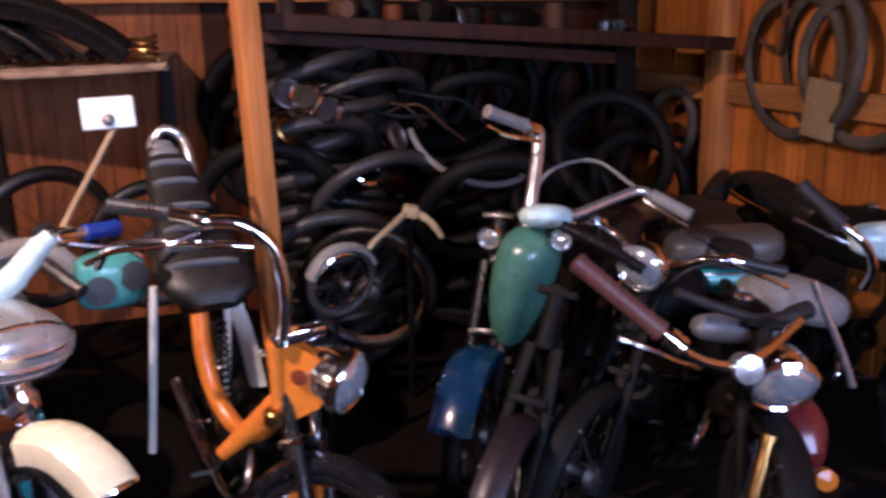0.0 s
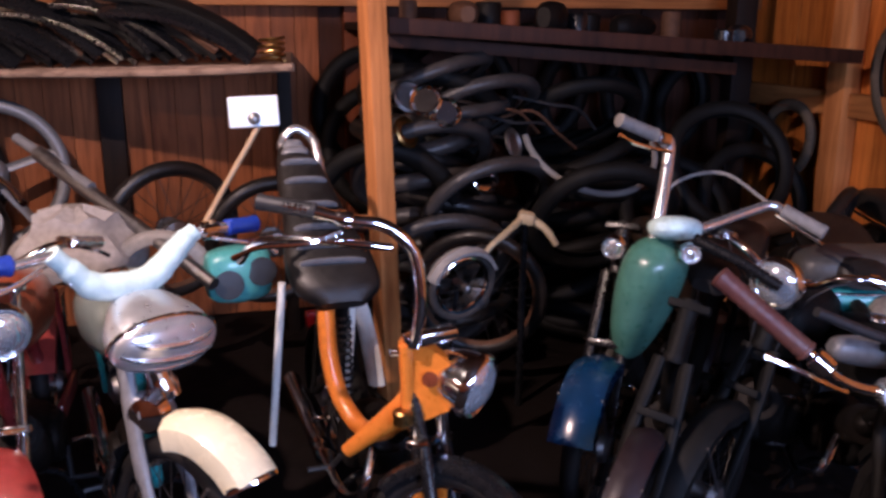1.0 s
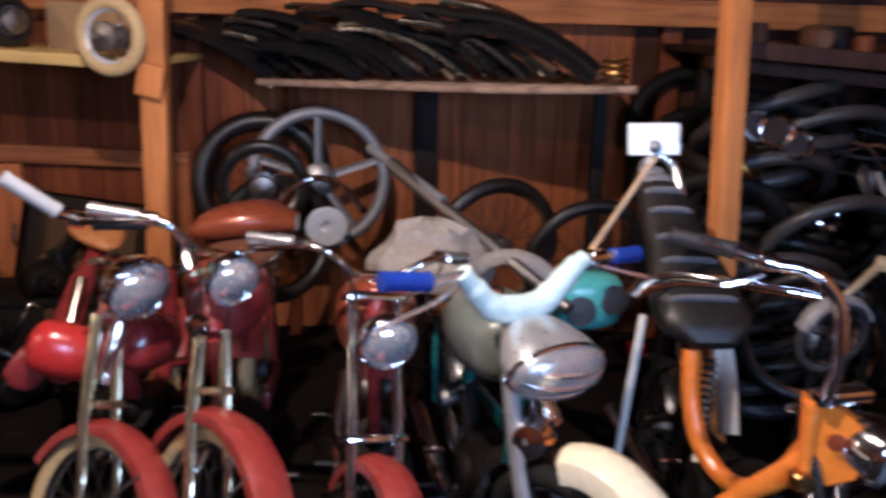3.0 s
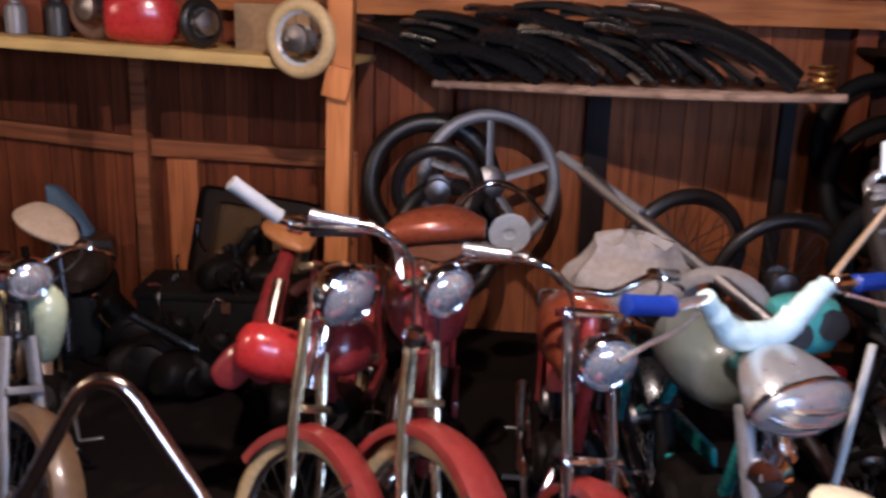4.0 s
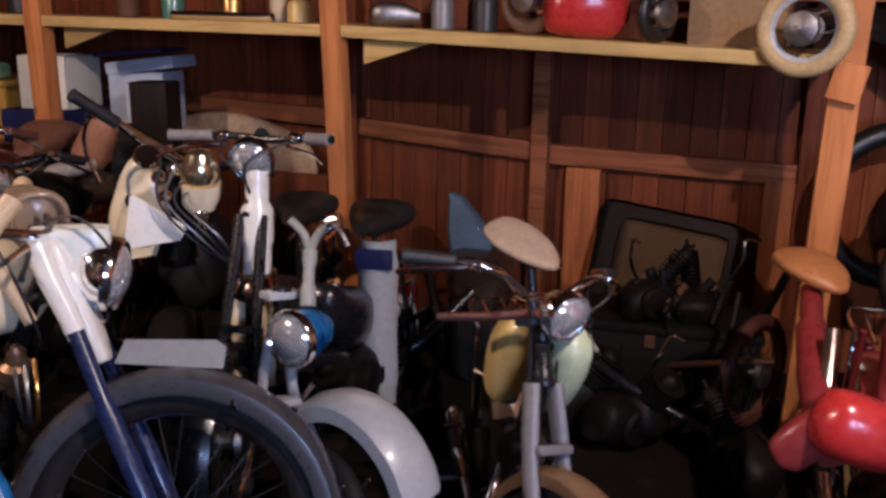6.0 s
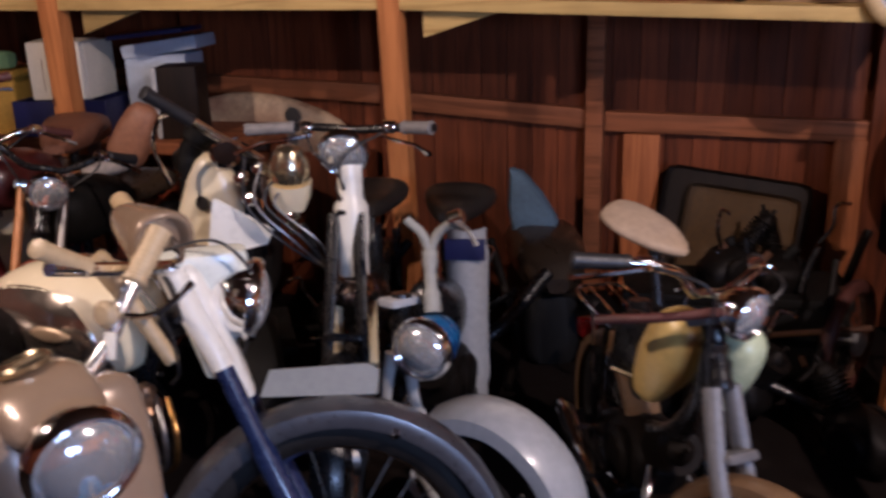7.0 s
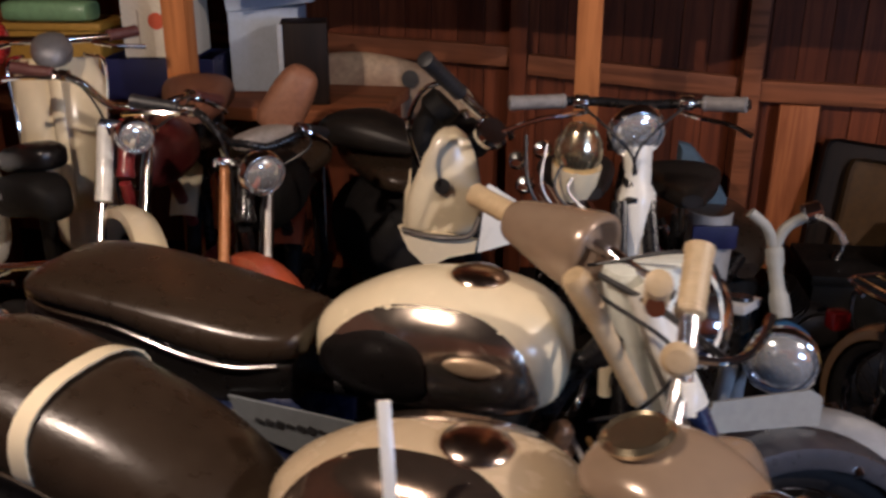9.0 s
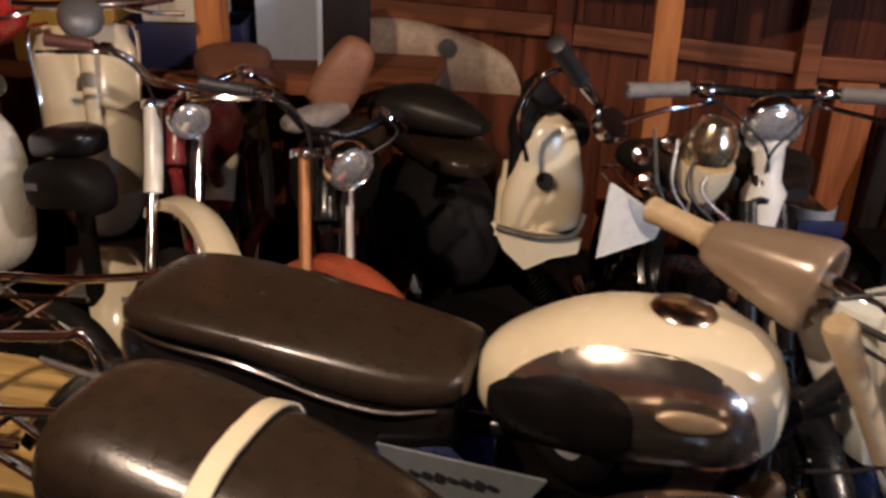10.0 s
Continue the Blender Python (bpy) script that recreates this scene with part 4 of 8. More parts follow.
cable(h2, [O(4.22, -2.27, 0.97), O(4.15, -2.10, 1.04), O(4.0, -2.05, 0.98), O(3.92, -2.18, 0.80)], 0.006, GREYL)
part("dark_bar", tube(spline([O(3.86, -2.45, 0.93), O(3.95, -2.55, 0.88), O(4.02, -2.62, 0.83)], 5), 0.016, 10), BLACKM, sg)
# Brass lamp shell: the bulb's golden reflection is put into its colour.
tm, S, head = moped("teal moped with grey seat and headlamp coloured like its golden reflection", (4.05, -2.56), -142, -6, lean=-10, R=0.25, lampz=0.83, lampr=0.070, barz=0.88, barw=0.32, paint=MATTE, tank="motor", tankmat=MATTE, seat="none", gripmat=BLACKP, lampshell=BRASS, fendmat=MATTE, rim=MATTE, fork="press", forkmat=MATTE)
inv = tm.matrix_world.inverted()
sm = inv @ pose(4.55, -2.26, 0.735, 0, 0, -20)
ts = part("seat", body([(-0.185, 0.005, 0.03, 0.015), (-0.165, 0.015, 0.09, 0.045), (-0.06, 0.02, 0.115, 0.055), (0.06, 0.022, 0.115, 0.055), (0.165, 0.03, 0.10, 0.05), (0.19, 0.03, 0.03, 0.02)], 22, sm, power=3.4), mat("dark_grey_vinyl", (0.075, 0.070, 0.066), 0.4, 0, 0.25, 6, 0.2, 120, dirt=0.3, dcol=(0.14, 0.12, 0.10)), tm, "dark grey padded seat with a teal rim")
part("seat_trim", body([(-0.175, -0.075, 0.03, 0.02), (-0.16, -0.08, 0.10, 0.042), (0.12, -0.078, 0.118, 0.045), (0.15, -0.075, 0.03, 0.02)], 20, sm, power=5), TEAL, ts, "teal seat rim")
part("seat_piping", tube(spline([sm @ V(-0.15, -0.098, -0.045), sm @ V(0.0, -0.112, -0.045), sm @ V(0.15, -0.104, -0.04)], 5), 0.006, 6), CHROME, ts)
# Frames, forks and tanks at this end hold the row's shade as flat black.
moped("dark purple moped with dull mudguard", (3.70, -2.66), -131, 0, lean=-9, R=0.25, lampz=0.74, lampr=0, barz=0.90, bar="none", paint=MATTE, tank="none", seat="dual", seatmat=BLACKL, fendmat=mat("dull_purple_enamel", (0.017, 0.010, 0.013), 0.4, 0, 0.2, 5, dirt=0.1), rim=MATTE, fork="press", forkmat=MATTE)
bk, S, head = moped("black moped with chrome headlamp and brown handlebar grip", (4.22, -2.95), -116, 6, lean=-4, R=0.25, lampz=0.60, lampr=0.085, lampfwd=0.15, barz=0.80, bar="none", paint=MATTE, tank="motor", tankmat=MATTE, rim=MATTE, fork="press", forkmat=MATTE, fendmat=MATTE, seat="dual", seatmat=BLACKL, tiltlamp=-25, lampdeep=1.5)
inv = bk.matrix_world.inverted()
O = lambda *p: inv @ V(*p)  # noqa: E731
hb = part("handlebar", tube(spline([O(3.674, -2.86, 0.954), O(3.832, -2.98, 0.803), O(3.913, -3.0, 0.736), O(4.02, -3.0, 0.70), O(4.12, -2.97, 0.70), O(4.30, -2.90, 0.74)], 6), 0.012, 10), CHROME, bk)
grip(hb, O(3.832, -2.98, 0.803), O(3.672, -2.858, 0.957), 0.023, BROWNP, label="long brown rubber grip")
lever(hb, [O(3.90, -3.03, 0.725), O(3.82, -3.05, 0.765), O(3.75, -3.04, 0.80), O(3.69, -3.02, 0.825)])
part("lever_clamp", lathe([(0.020, -0.025), (0.026, -0.02), (0.026, 0.02), (0.02, 0.025)], 14, inv @ toward((3.86, -2.99, 0.78), (0.16, -0.12, -0.15))), CHROME, hb)
part("switch_housing", lathe([(0.02, -0.03), (0.034, -0.026), (0.038, 0.0), (0.034, 0.026), (0.0, 0.03)], 18, inv @ toward((4.045, -3.01, 0.695), (-0.3, -1, 0.2))), ALU, hb)
part("indicator", lathe([(0.012, 0), (0.020, 0.01), (0.030, 0.02), (0.028, 0.04), (0, 0.05)], 18, inv @ toward((4.317, -3.0, 0.353), (-0.3, -0.9, 0.2))), AMBER, bk, "amber indicator lens")
part("fork_cover", tube([O(4.145, -3.0, 0.50), O(4.11, -3.02, 0.42), O(4.085, -3.03, 0.35)], 0.020, 12), BRASS, bk, "brass coloured fork cover")
part("tank", body([(-0.12, 0, 0.03, 0.04), (-0.09, 0, 0.07, 0.09), (0.04, 0, 0.075, 0.10), (0.12, 0, 0.03, 0.04)], 20, inv @ pose(4.36, -2.84, 0.40, 0, 20, -100)), MAROON, bk, "dark red rounded tank")
part("lower_bar", tube(spline([O(4.04, -2.74, 0.80), O(4.22, -2.76, 0.725), O(4.33, -2.77, 0.695), O(4.46, -2.76, 0.705)], 6), [0.014, 0.014, 0.02, 0.026], 12), BLACKP, bk, "thick black bar")
part("side_cover", body([(-0.13, 0, 0.02, 0.01), (-0.10, 0, 0.035, 0.035), (0.04, 0, 0.04, 0.04), (0.13, 0, 0.015, 0.012)], 18, inv @ pose(4.27, -2.70, 0.655, 0, 8, -8)), GREYM, bk, "dull silver side cover")
# Pale blue moped painted flat black where its body sinks into shade.
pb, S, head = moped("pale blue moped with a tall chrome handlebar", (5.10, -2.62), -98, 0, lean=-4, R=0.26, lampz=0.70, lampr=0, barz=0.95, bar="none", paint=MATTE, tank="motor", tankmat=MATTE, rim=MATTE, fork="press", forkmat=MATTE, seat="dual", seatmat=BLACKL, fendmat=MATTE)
inv = pb.matrix_world.inverted()
O = lambda *p: inv @ V(*p)  # noqa: E731
hb = part("handlebar", tube(spline([O(4.546, -2.60, 1.011), O(4.60, -2.69, 0.925), O(4.66, -2.74, 0.86), O(4.72, -2.72, 0.78), O(4.76, -2.66, 0.70)], 6), 0.013, 10), CHROME, pb)
grip(hb, O(4.612, -2.70, 0.913), O(4.542, -2.595, 1.018), 0.022, BLACKP)
lever(hb, [O(4.60, -2.74, 0.87), O(4.54, -2.70, 0.90), O(4.49, -2.64, 0.93)])
part("saddle_cover", body([(-0.20, 0, 0.03, 0.02), (-0.16, 0.0, 0.08, 0.06), (0.0, 0.01, 0.10, 0.075), (0.14, 0.0, 0.08, 0.06), (0.19, 0, 0.02, 0.02)], 20, inv @ pose(4.70, -2.45, 0.60, 0, 14, -6)), BURLAP, pb, "pale canvas cover over a seat")
part("side_panel", body([(-0.16, 0, 0.02, 0.02), (-0.12, 0, 0.05, 0.05), (0.06, 0, 0.06, 0.07), (0.16, 0, 0.02, 0.03)], 18, inv @ pose(5.0, -2.55, 0.79, 0, 6, -14)), PALETQ, pb, "pale turquoise side panel")
part("stay_tube", tube([O(4.526, -2.70, 0.76), O(4.608, -2.75, 0.549), O(4.64, -2.77, 0.45)], 0.012, 10), ALU, pb)
moped("bronze red moped with chrome headlamp and fork", (2.09, -2.28), -88, 24, R=0.245, lampz=0.765, lampr=0.072, barz=0.95, barw=0.31, paint=MAROON, fendmat=FADEDR, tank="motor", tankmat=BRONZE, gripmat=ALU, fork="tele", forkmat=CHROME, seat="none", fend=(30, 160), fendw=0.10)
moped("maroon moped with chrome fork and cream tyre walls", (1.69, -2.18), -86, 40, R=0.285, lampz=0.895, lampr=0.070, barz=0.99, barw=0.30, paint=MAROON, fendmat=FADEDR, tank="motor", tankmat=MAROON, gripmat=ALU, fork="press", forkmat=YCHROME, fend=(24, 165), wall=WHITEW, seat="single", seatmat=BROWNL, fendw=0.11, fendgap=0.03)
rd, S, head = moped("red moped with tall fork and cream tyre walls", (1.42, -2.08), -88, 56, R=0.25, lampz=0.845, lampr=0.092, lampfwd=0.13, barz=0.98, bar="none", paint=MAROON, fendmat=FADEDR, tank="none", tankmat=RED, fork="press", forkmat=YCHROME, fend=(24, 165), wall=WHITEW, seat="none", fendw=0.10, gripmat=LGREY)
inv = rd.matrix_world.inverted()
O = lambda *p: inv @ V(*p)  # noqa: E731
for x, y, z, w, k, ry, rz in ((1.185, -1.97, 0.605, 0.078, 0.92, 22, 28), (1.385, -1.90, 0.615, 0.07, 0.95, 12, 80), (1.07, -1.97, 0.565, 0.036, 0.62, -48, 12)):
    part("fuel_tank", body([(-0.13 * k, 0, 0.02, 0.02), (-0.10 * k, 0, w * 0.75, 0.075 * k), (0.0, 0, w, 0.085 * k), (0.10 * k, 0, w * 0.8, 0.07 * k), (0.13 * k, 0, 0.02, 0.02)], 20, inv @ pose(x, y, z, 0, ry, rz)), RED if 1.1 < x < 1.3 else MAROON, rd, "round red tank lobe")
part("frame_beam", tube(spline([O(1.075, -1.43, 0.76), O(1.08, -1.62, 0.68), O(1.10, -1.80, 0.60), O(1.14, -1.94, 0.52)], 5), [0.03, 0.04, 0.045, 0.04], 14), MAROON, rd, "dull red pressed frame beam")
# Nickel tube stands for the pale highlight on the red frame.
part("frame_highlight", tube([O(1.12, -1.70, 0.74), O(1.115, -1.80, 0.62), O(1.105, -1.88, 0.52)], 0.020, 12), NICKEL, rd)
part("seat", body([(-0.115, 0, 0.02, 0.012), (-0.095, 0.004, 0.065, 0.024), (-0.02, 0.008, 0.088, 0.030), (0.06, 0.0, 0.07, 0.026), (0.11, -0.012, 0.03, 0.014), (0.12, -0.014, 0.01, 0.005)], 22, inv @ pose(1.072, -1.40, 0.815, 0, 8, -50)), mat("amber_saddle_leather", (0.38, 0.15, 0.04), 0.45, 0, 0.25, 6, 0.3, 120, dirt=0.3), rd, "small amber leather saddle")
part("seat_stem", tube([O(1.072, -1.40, 0.80), O(1.075, -1.45, 0.70)], 0.014, 10), CHROME, rd)
part("small_lamp", lathe([(0, -0.03), (0.026, -0.02), (0.032, 0.0), (0.022, 0.018), (0, 0.024)], 18, inv @ toward((1.627, -2.30, 0.804), (-0.1, -1, 0.1))), CHROME, rd)
part("fork_crown", tube(spline([O(1.36, -2.02, 0.80), O(1.34, -2.05, 0.68), O(1.315, -2.09, 0.56)], 5), [0.02, 0.026, 0.022], 12), CHROME, rd)
hb = part("handlebar", tube(spline([O(1.16, -2.24, 1.15), O(1.22, -2.205, 1.095), O(1.28, -2.17, 1.04), O(1.36, -2.11, 1.015), O(1.46, -2.07, 1.01), O(1.54, -2.10, 0.985), O(1.575, -2.16, 0.90)], 6), 0.0125, 10), CHROME, rd)
grip(hb, O(1.265, -2.18, 1.053), O(1.16, -2.24, 1.15), 0.019, LGREY)
grip(hb, O(1.33, -2.135, 1.022), O(1.45, -2.07, 1.012), 0.024, BLACKP, "bar_sleeve")
part("lever_clamp", lathe([(0.018, -0.02), (0.022, -0.016), (0.022, 0.016), (0.018, 0.02)], 12, inv @ toward((1.30, -2.155, 1.03), (0.8, 0.5, -0.3))), CHROME, hb)
ym, S, head = moped("dark moped with pale yellow tank and grey seat", (0.54, -2.10), -64, 30, R=0.25, lampz=0.83, lampr=0.058, barz=0.90, barw=0.32, paint=BLACKM, tank="none", seat="none", fork="press", forkmat=GREYM, fendmat=mat("tan_brown_enamel", (0.15, 0.088, 0.042), 0.35, 0, 0.2, 6, 0.05, dirt=0.3, coat=0.3), lampshell=CHROME, L=0.82)
inv = ym.matrix_world.inverted()
PALEGRN = mat("pale_green_cream_enamel", (0.50, 0.56, 0.36), 0.26, 0, 0.1, 5, 0.05, dirt=0.1, coat=0.4)
part("fuel_tank", body([(-0.14, 0, 0.015, 0.015), (-0.11, 0, 0.040, 0.045), (0.0, 0, 0.058, 0.075), (0.09, 0, 0.056, 0.07), (0.135, 0, 0.035, 0.04), (0.145, 0, 0.01, 0.01)], 20, inv @ pose(0.375, -1.955, 0.645, 0, -62, -40)), YELLOW, ym, "pale yellow tank lobe")
part("fuel_tank", body([(-0.13, 0, 0.015, 0.015), (-0.10, 0, 0.040, 0.045), (0.0, 0, 0.052, 0.07), (0.09, 0, 0.05, 0.065), (0.13, 0, 0.02, 0.02)], 20, inv @ pose(0.505, -1.99, 0.655, 0, -70, -40)), PALEGRN, ym, "pale green tank lobe")
pan = inv @ pose(0.282, -1.545, 0.838, 12, 20, -24) @ Matrix.Diagonal((0.95, 0.80, 0.9, 1))
ys = part("seat", body([(-0.135, 0, 0.02, 0.008), (-0.12, 0.002, 0.07, 0.018), (-0.05, 0.004, 0.098, 0.024), (0.04, 0.004, 0.088, 0.024), (0.11, 0, 0.05, 0.018), (0.14, -0.004, 0.015, 0.006)], 24, pan), mat("worn_beige_vinyl", (0.42, 0.31, 0.21), 0.5, 0, 0.2, 6, 0.2, 100, dirt=0.4, dcol=(0.16, 0.14, 0.13)), ym, "flat worn beige saddle")
part("seat_edge", tube(spline([pan @ V(-0.12, 0.074, -0.008), pan @ V(-0.04, 0.104, -0.008), pan @ V(0.05, 0.092, -0.008), pan @ V(0.13, 0.03, -0.008)], 6), 0.009, 8), CHROME, ys)
part("seat_stem", tube([inv @ V(0.30, -1.54, 0.82), inv @ V(0.33, -1.56, 0.60), inv @ V(0.36, -1.62, 0.42)], 0.014, 10), BLACKM, ym)
part("side_box", block(0.12, 0.09, 0.16, inv @ pose(0.30, -1.80, 0.60, 0, 6, -30), 0.02), BLACKM, ym, "black box with a bright lower strip")
part("box_strip", tube([inv @ V(0.235, -1.83, 0.545), inv @ V(0.34, -1.87, 0.53)], 0.006, 8), YCHROME, ym)
part("long_lever", tube(spline([inv @ V(0.22, -2.07, 0.772), inv @ V(0.35, -2.10, 0.80), inv @ V(0.48, -2.12, 0.832)], 5), 0.011, 10), BROWNP, ym, "long dark brown lever")
part("fork_plate", block(0.036, 0.014, 0.26, inv @ pose(0.475, -2.075, 0.63, 14, 0, 24), 0.005), CHROME, ym)
jm, S, head = moped("blue moped with white mudguard and chrome headlamp", (-0.20, -2.01), -84, 56, rake=8, offset=0.24, R=0.20, lampz=0.655, lampr=0, barz=0.84, bar="none", paint=BLACKM, fendmat=LGREY, tank="spine", tankmat=BLACKM, lampshell=BLUE, fork="press", forkmat=LGREY, fend=(150, 160), fendw=0.08, fenddeep=0.055, seat="single", seatmat=BLACKL)
inv = jm.matrix_world.inverted()
lamp(jm, inv @ toward((-0.205, -2.05, 0.645), (-0.16, -1, 0.04)), 0.076, BLUE, CHROME, 2.1)
O = lambda *p: inv @ V(*p)  # noqa: E731
stalk = part("lamp_stalk", tube(spline([O(-0.20, -1.965, 0.71), O(-0.215, -1.93, 0.78), O(-0.225, -1.90, 0.85)], 5), [0.022, 0.016, 0.020], 14), PLATEG, jm, "pale grey lamp stalk")
part("bar_arm", tube(spline([O(-0.225, -1.90, 0.845), O(-0.245, -1.90, 0.895), O(-0.285, -1.90, 0.93)], 5), 0.012, 12), PLATEG, stalk)
part("bar_arm", tube(spline([O(-0.225, -1.90, 0.845), O(-0.205, -1.89, 0.895), O(-0.16, -1.89, 0.93)], 5), 0.012, 12), PLATEG, stalk)
part("clamp", lathe([(0.018, -0.02), (0.024, -0.016), (0.024, 0.016), (0.018, 0.02)], 14, inv @ toward((-0.155, -1.89, 0.935), (1, 0.1, 0.4))), CHROME, stalk)
lever(stalk, [O(-0.15, -1.91, 0.935), O(-0.115, -1.93, 0.92), O(-0.09, -1.94, 0.885)], ALU)
inv = jm.matrix_world.inverted()
part("front_mudguard", guard(0.255, 0.155, 8, 128, inv @ Matrix.Translation((-0.055, -1.985, 0.232)) @ Matrix.Rotation(radians(-17), 4, "Z"), 0.012, 0.06), LGREY, jm, "pale grey front mudguard")
wm, S, head = moped("white moped with round chrome lamp on a white stalk", (-0.54, -1.69), -75, 0, R=0.27, lampz=1.05, lampr=0.068, lampfwd=0.06, barz=1.12, bar="none", paint=BLACKM, fork="press", forkmat=BLACKM, tank="spine", tankmat=BLACKM, gripmat=GREYL, lampdeep=1.0, fendmat=BLACKM, seatmat=BLACKL, tiltlamp=-20)
rm, S, head = moped("rusty moped with wide black handlebar and orange mudguard", (-1.47, -1.80), -80, 40, loweryoke=False, R=0.33, lampz=0.93, lampr=0.058, barz=1.03, barw=0.28, paint=BLACKM, fendmat=mat("orange_red_enamel", (0.42, 0.085, 0.03), 0.3, 0, 0.15, 5, 0.02, dirt=0.1, coat=0.4), tank="motor", tankmat=MATTE, fork="tele", forkmat=RUST, barmat=BLACKM, fend=(40, 150), fendgap=0.09)
OCHRE = mat("ochre_worn_paint", (0.40, 0.17, 0.05), 0.4, 0.2, 0.3, 9, 0.1, dirt=0.35, dcol=(0.12, 0.05, 0.02))
legs = [c for c in rm.children if c.name.startswith("fork_leg")]
legs[1].data.materials[0], legs[0].data.materials[0] = OCHRE, DULL
moped("red and white moped with chrome handlebar", (-1.93, -1.61), -80, 35, loweryoke=False, R=0.33, lampz=0.96, lampr=0.052, barz=1.07, barw=0.30, paint=MAROON, fendmat=CREAM, tank="motor", tankmat=mat("dark_red_enamel", (0.07, 0.010, 0.009), 0.35, 0, 0.2, 5, 0.02, dirt=0.2, coat=0.3), fork="tele", forkmat=CHROME, shroudside=(-1,), shroud=WHITE, lampshell=BRONZE, gripmat=BROWNP, fend=(40, 130), fendgap=0.13)

inv = wm.matrix_world.inverted()
stalk = part("lamp_stalk", tube(spline([inv @ V(-0.535, -1.665, 1.04), inv @ V(-0.53, -1.68, 0.92), inv @ V(-0.525, -1.695, 0.80), inv @ V(-0.52, -1.71, 0.70)], 5), [0.036, 0.050, 0.044], 16), WHITE, wm, "white tapered lamp stalk")
O = lambda *p: inv @ V(*p)  # noqa: E731
hb = part("handlebar", tube(spline([O(-0.86, -1.66, 1.102), O(-0.72, -1.62, 1.106), O(-0.63, -1.60, 1.104), O(-0.54, -1.60, 1.10), O(-0.45, -1.60, 1.106), O(-0.38, -1.62, 1.114), O(-0.28, -1.66, 1.122)], 6), 0.0125, 10), BLACKM, wm, "flat black handlebar")
for a, b, c in (((-0.72, -1.62, 1.106), (-0.86, -1.66, 1.102), -1), ((-0.385, -1.62, 1.114), (-0.285, -1.66, 1.122), 1)):
    grip(hb, O(*a), O(*b), 0.0175, GREYL)
    lever(hb, [O(a[0] - 0.06 * c, a[1] - 0.02, a[2] - 0.02), O(a[0], a[1] - 0.06, a[2] - 0.026), O(a[0] + 0.06 * c, a[1] - 0.08, a[2] - 0.034), O(b[0] + 0.01 * c, b[1] - 0.06, b[2] - 0.062)])
    part("lever_clamp", lathe([(0.016, -0.018), (0.019, -0.014), (0.019, 0.014), (0.016, 0.018)], 12, inv @ toward(V(*a) - V(0.04 * c, 0, 0), (1, 0, 0))), CHROME, hb)
    cable(hb, [O(a[0] - 0.05 * c, a[1] - 0.03, a[2] - 0.01), O(a[0] - 0.12 * c, -1.75, 1.06), O(-0.54, -1.72, 0.98), O(-0.52, -1.66, 0.80)])
part("stalk_cap", lathe([(0.070, 0), (0.076, 0.01), (0.072, 0.035), (0.056, 0.06), (0.03, 0.072)], 24, inv @ toward((-0.52, -1.72, 0.63), (0, 0, 1))), NICKEL, stalk)
for x in (-0.575, -0.468):
    part("fork_cover", tube([O(x, -1.74, 0.63), O(x + 0.004, -1.75, 0.50), O(x + 0.008, -1.76, 0.36)], [0.024, 0.022, 0.020], 12), CREAM, wm, "cream fork cover")
pear = part("second_lamp", lathe([(0, 0.075), (0.035, 0.065), (0.055, 0.03), (0.060, 0.0), (0.050, -0.05), (0.030, -0.10), (0.018, -0.14), (0.012, -0.19)], 22, inv @ toward((-0.675, -1.76, 1.01), (0.1, -0.15, 1))), YCHROME, wm, "pear shaped cream and chrome lamp head")
part("cream_collar", lathe([(0.050, -0.02), (0.061, -0.015), (0.056, -0.06), (0.040, -0.10), (0.030, -0.10)], 22, inv @ toward((-0.675, -1.762, 0.995), (0.1, -0.15, 1))), CREAM, pear)
part("lamp_support", tube([inv @ V(-0.66, -1.74, 0.85), inv @ V(-0.62, -1.70, 0.72), inv @ V(-0.57, -1.68, 0.64)], 0.012, 10), BLACKM, pear)
for dx, dz in ((-0.12, 0.0), (-0.06, 0.03), (0.03, -0.10), (-0.10, -0.06)):
    part("clamp", lathe([(0.012, -0.02), (0.02, -0.012), (0.024, 0.0), (0.018, 0.016), (0, 0.02)], 14, inv @ toward((-0.70 + dx, -1.77, 0.985 + dz), (dx, -1, 0.4))), CHROME, wm)
for i in range(4):
    cable(wm, [inv @ V(-0.80 + 0.05 * i, -1.78, 1.05 - 0.02 * i), inv @ V(-0.78 + 0.03 * i, -1.83, 0.93), inv @ V(-0.70 + 0.04 * i, -1.80, 0.82), inv @ V(-0.60, -1.70, 0.70)], 0.004, (BLACKP, DULL)[i % 2])
GREYRIB = mat("worn_grey_leatherette", (0.15, 0.15, 0.16), 0.38, 0, 0.2, 6, 0.3, 120, dirt=0.2)
# details of the orange moped, in the place's own coordinates
inv = orange.matrix_world.inverted()
O = lambda *p: inv @ V(*p)  # noqa: E731
bar_pts = [(2.70, -2.50, 1.10), (2.80, -2.54, 1.085), (2.90, -2.57, 1.06), (2.98, -2.585, 1.045), (3.045, -2.59, 0.98), (3.06, -2.60, 0.86), (3.045, -2.59, 0.75)]
hb = part("handlebar", tube(spline([O(*p) for p in bar_pts], 6), 0.0155, 12), CHROME, orange)
grip(hb, O(2.83, -2.548, 1.08), O(2.70, -2.50, 1.10), 0.018, BLACKP)
lever(hb, [O(2.88, -2.59, 1.04), O(2.80, -2.60, 1.02), O(2.70, -2.57, 1.01), O(2.64, -2.54, 0.98)])
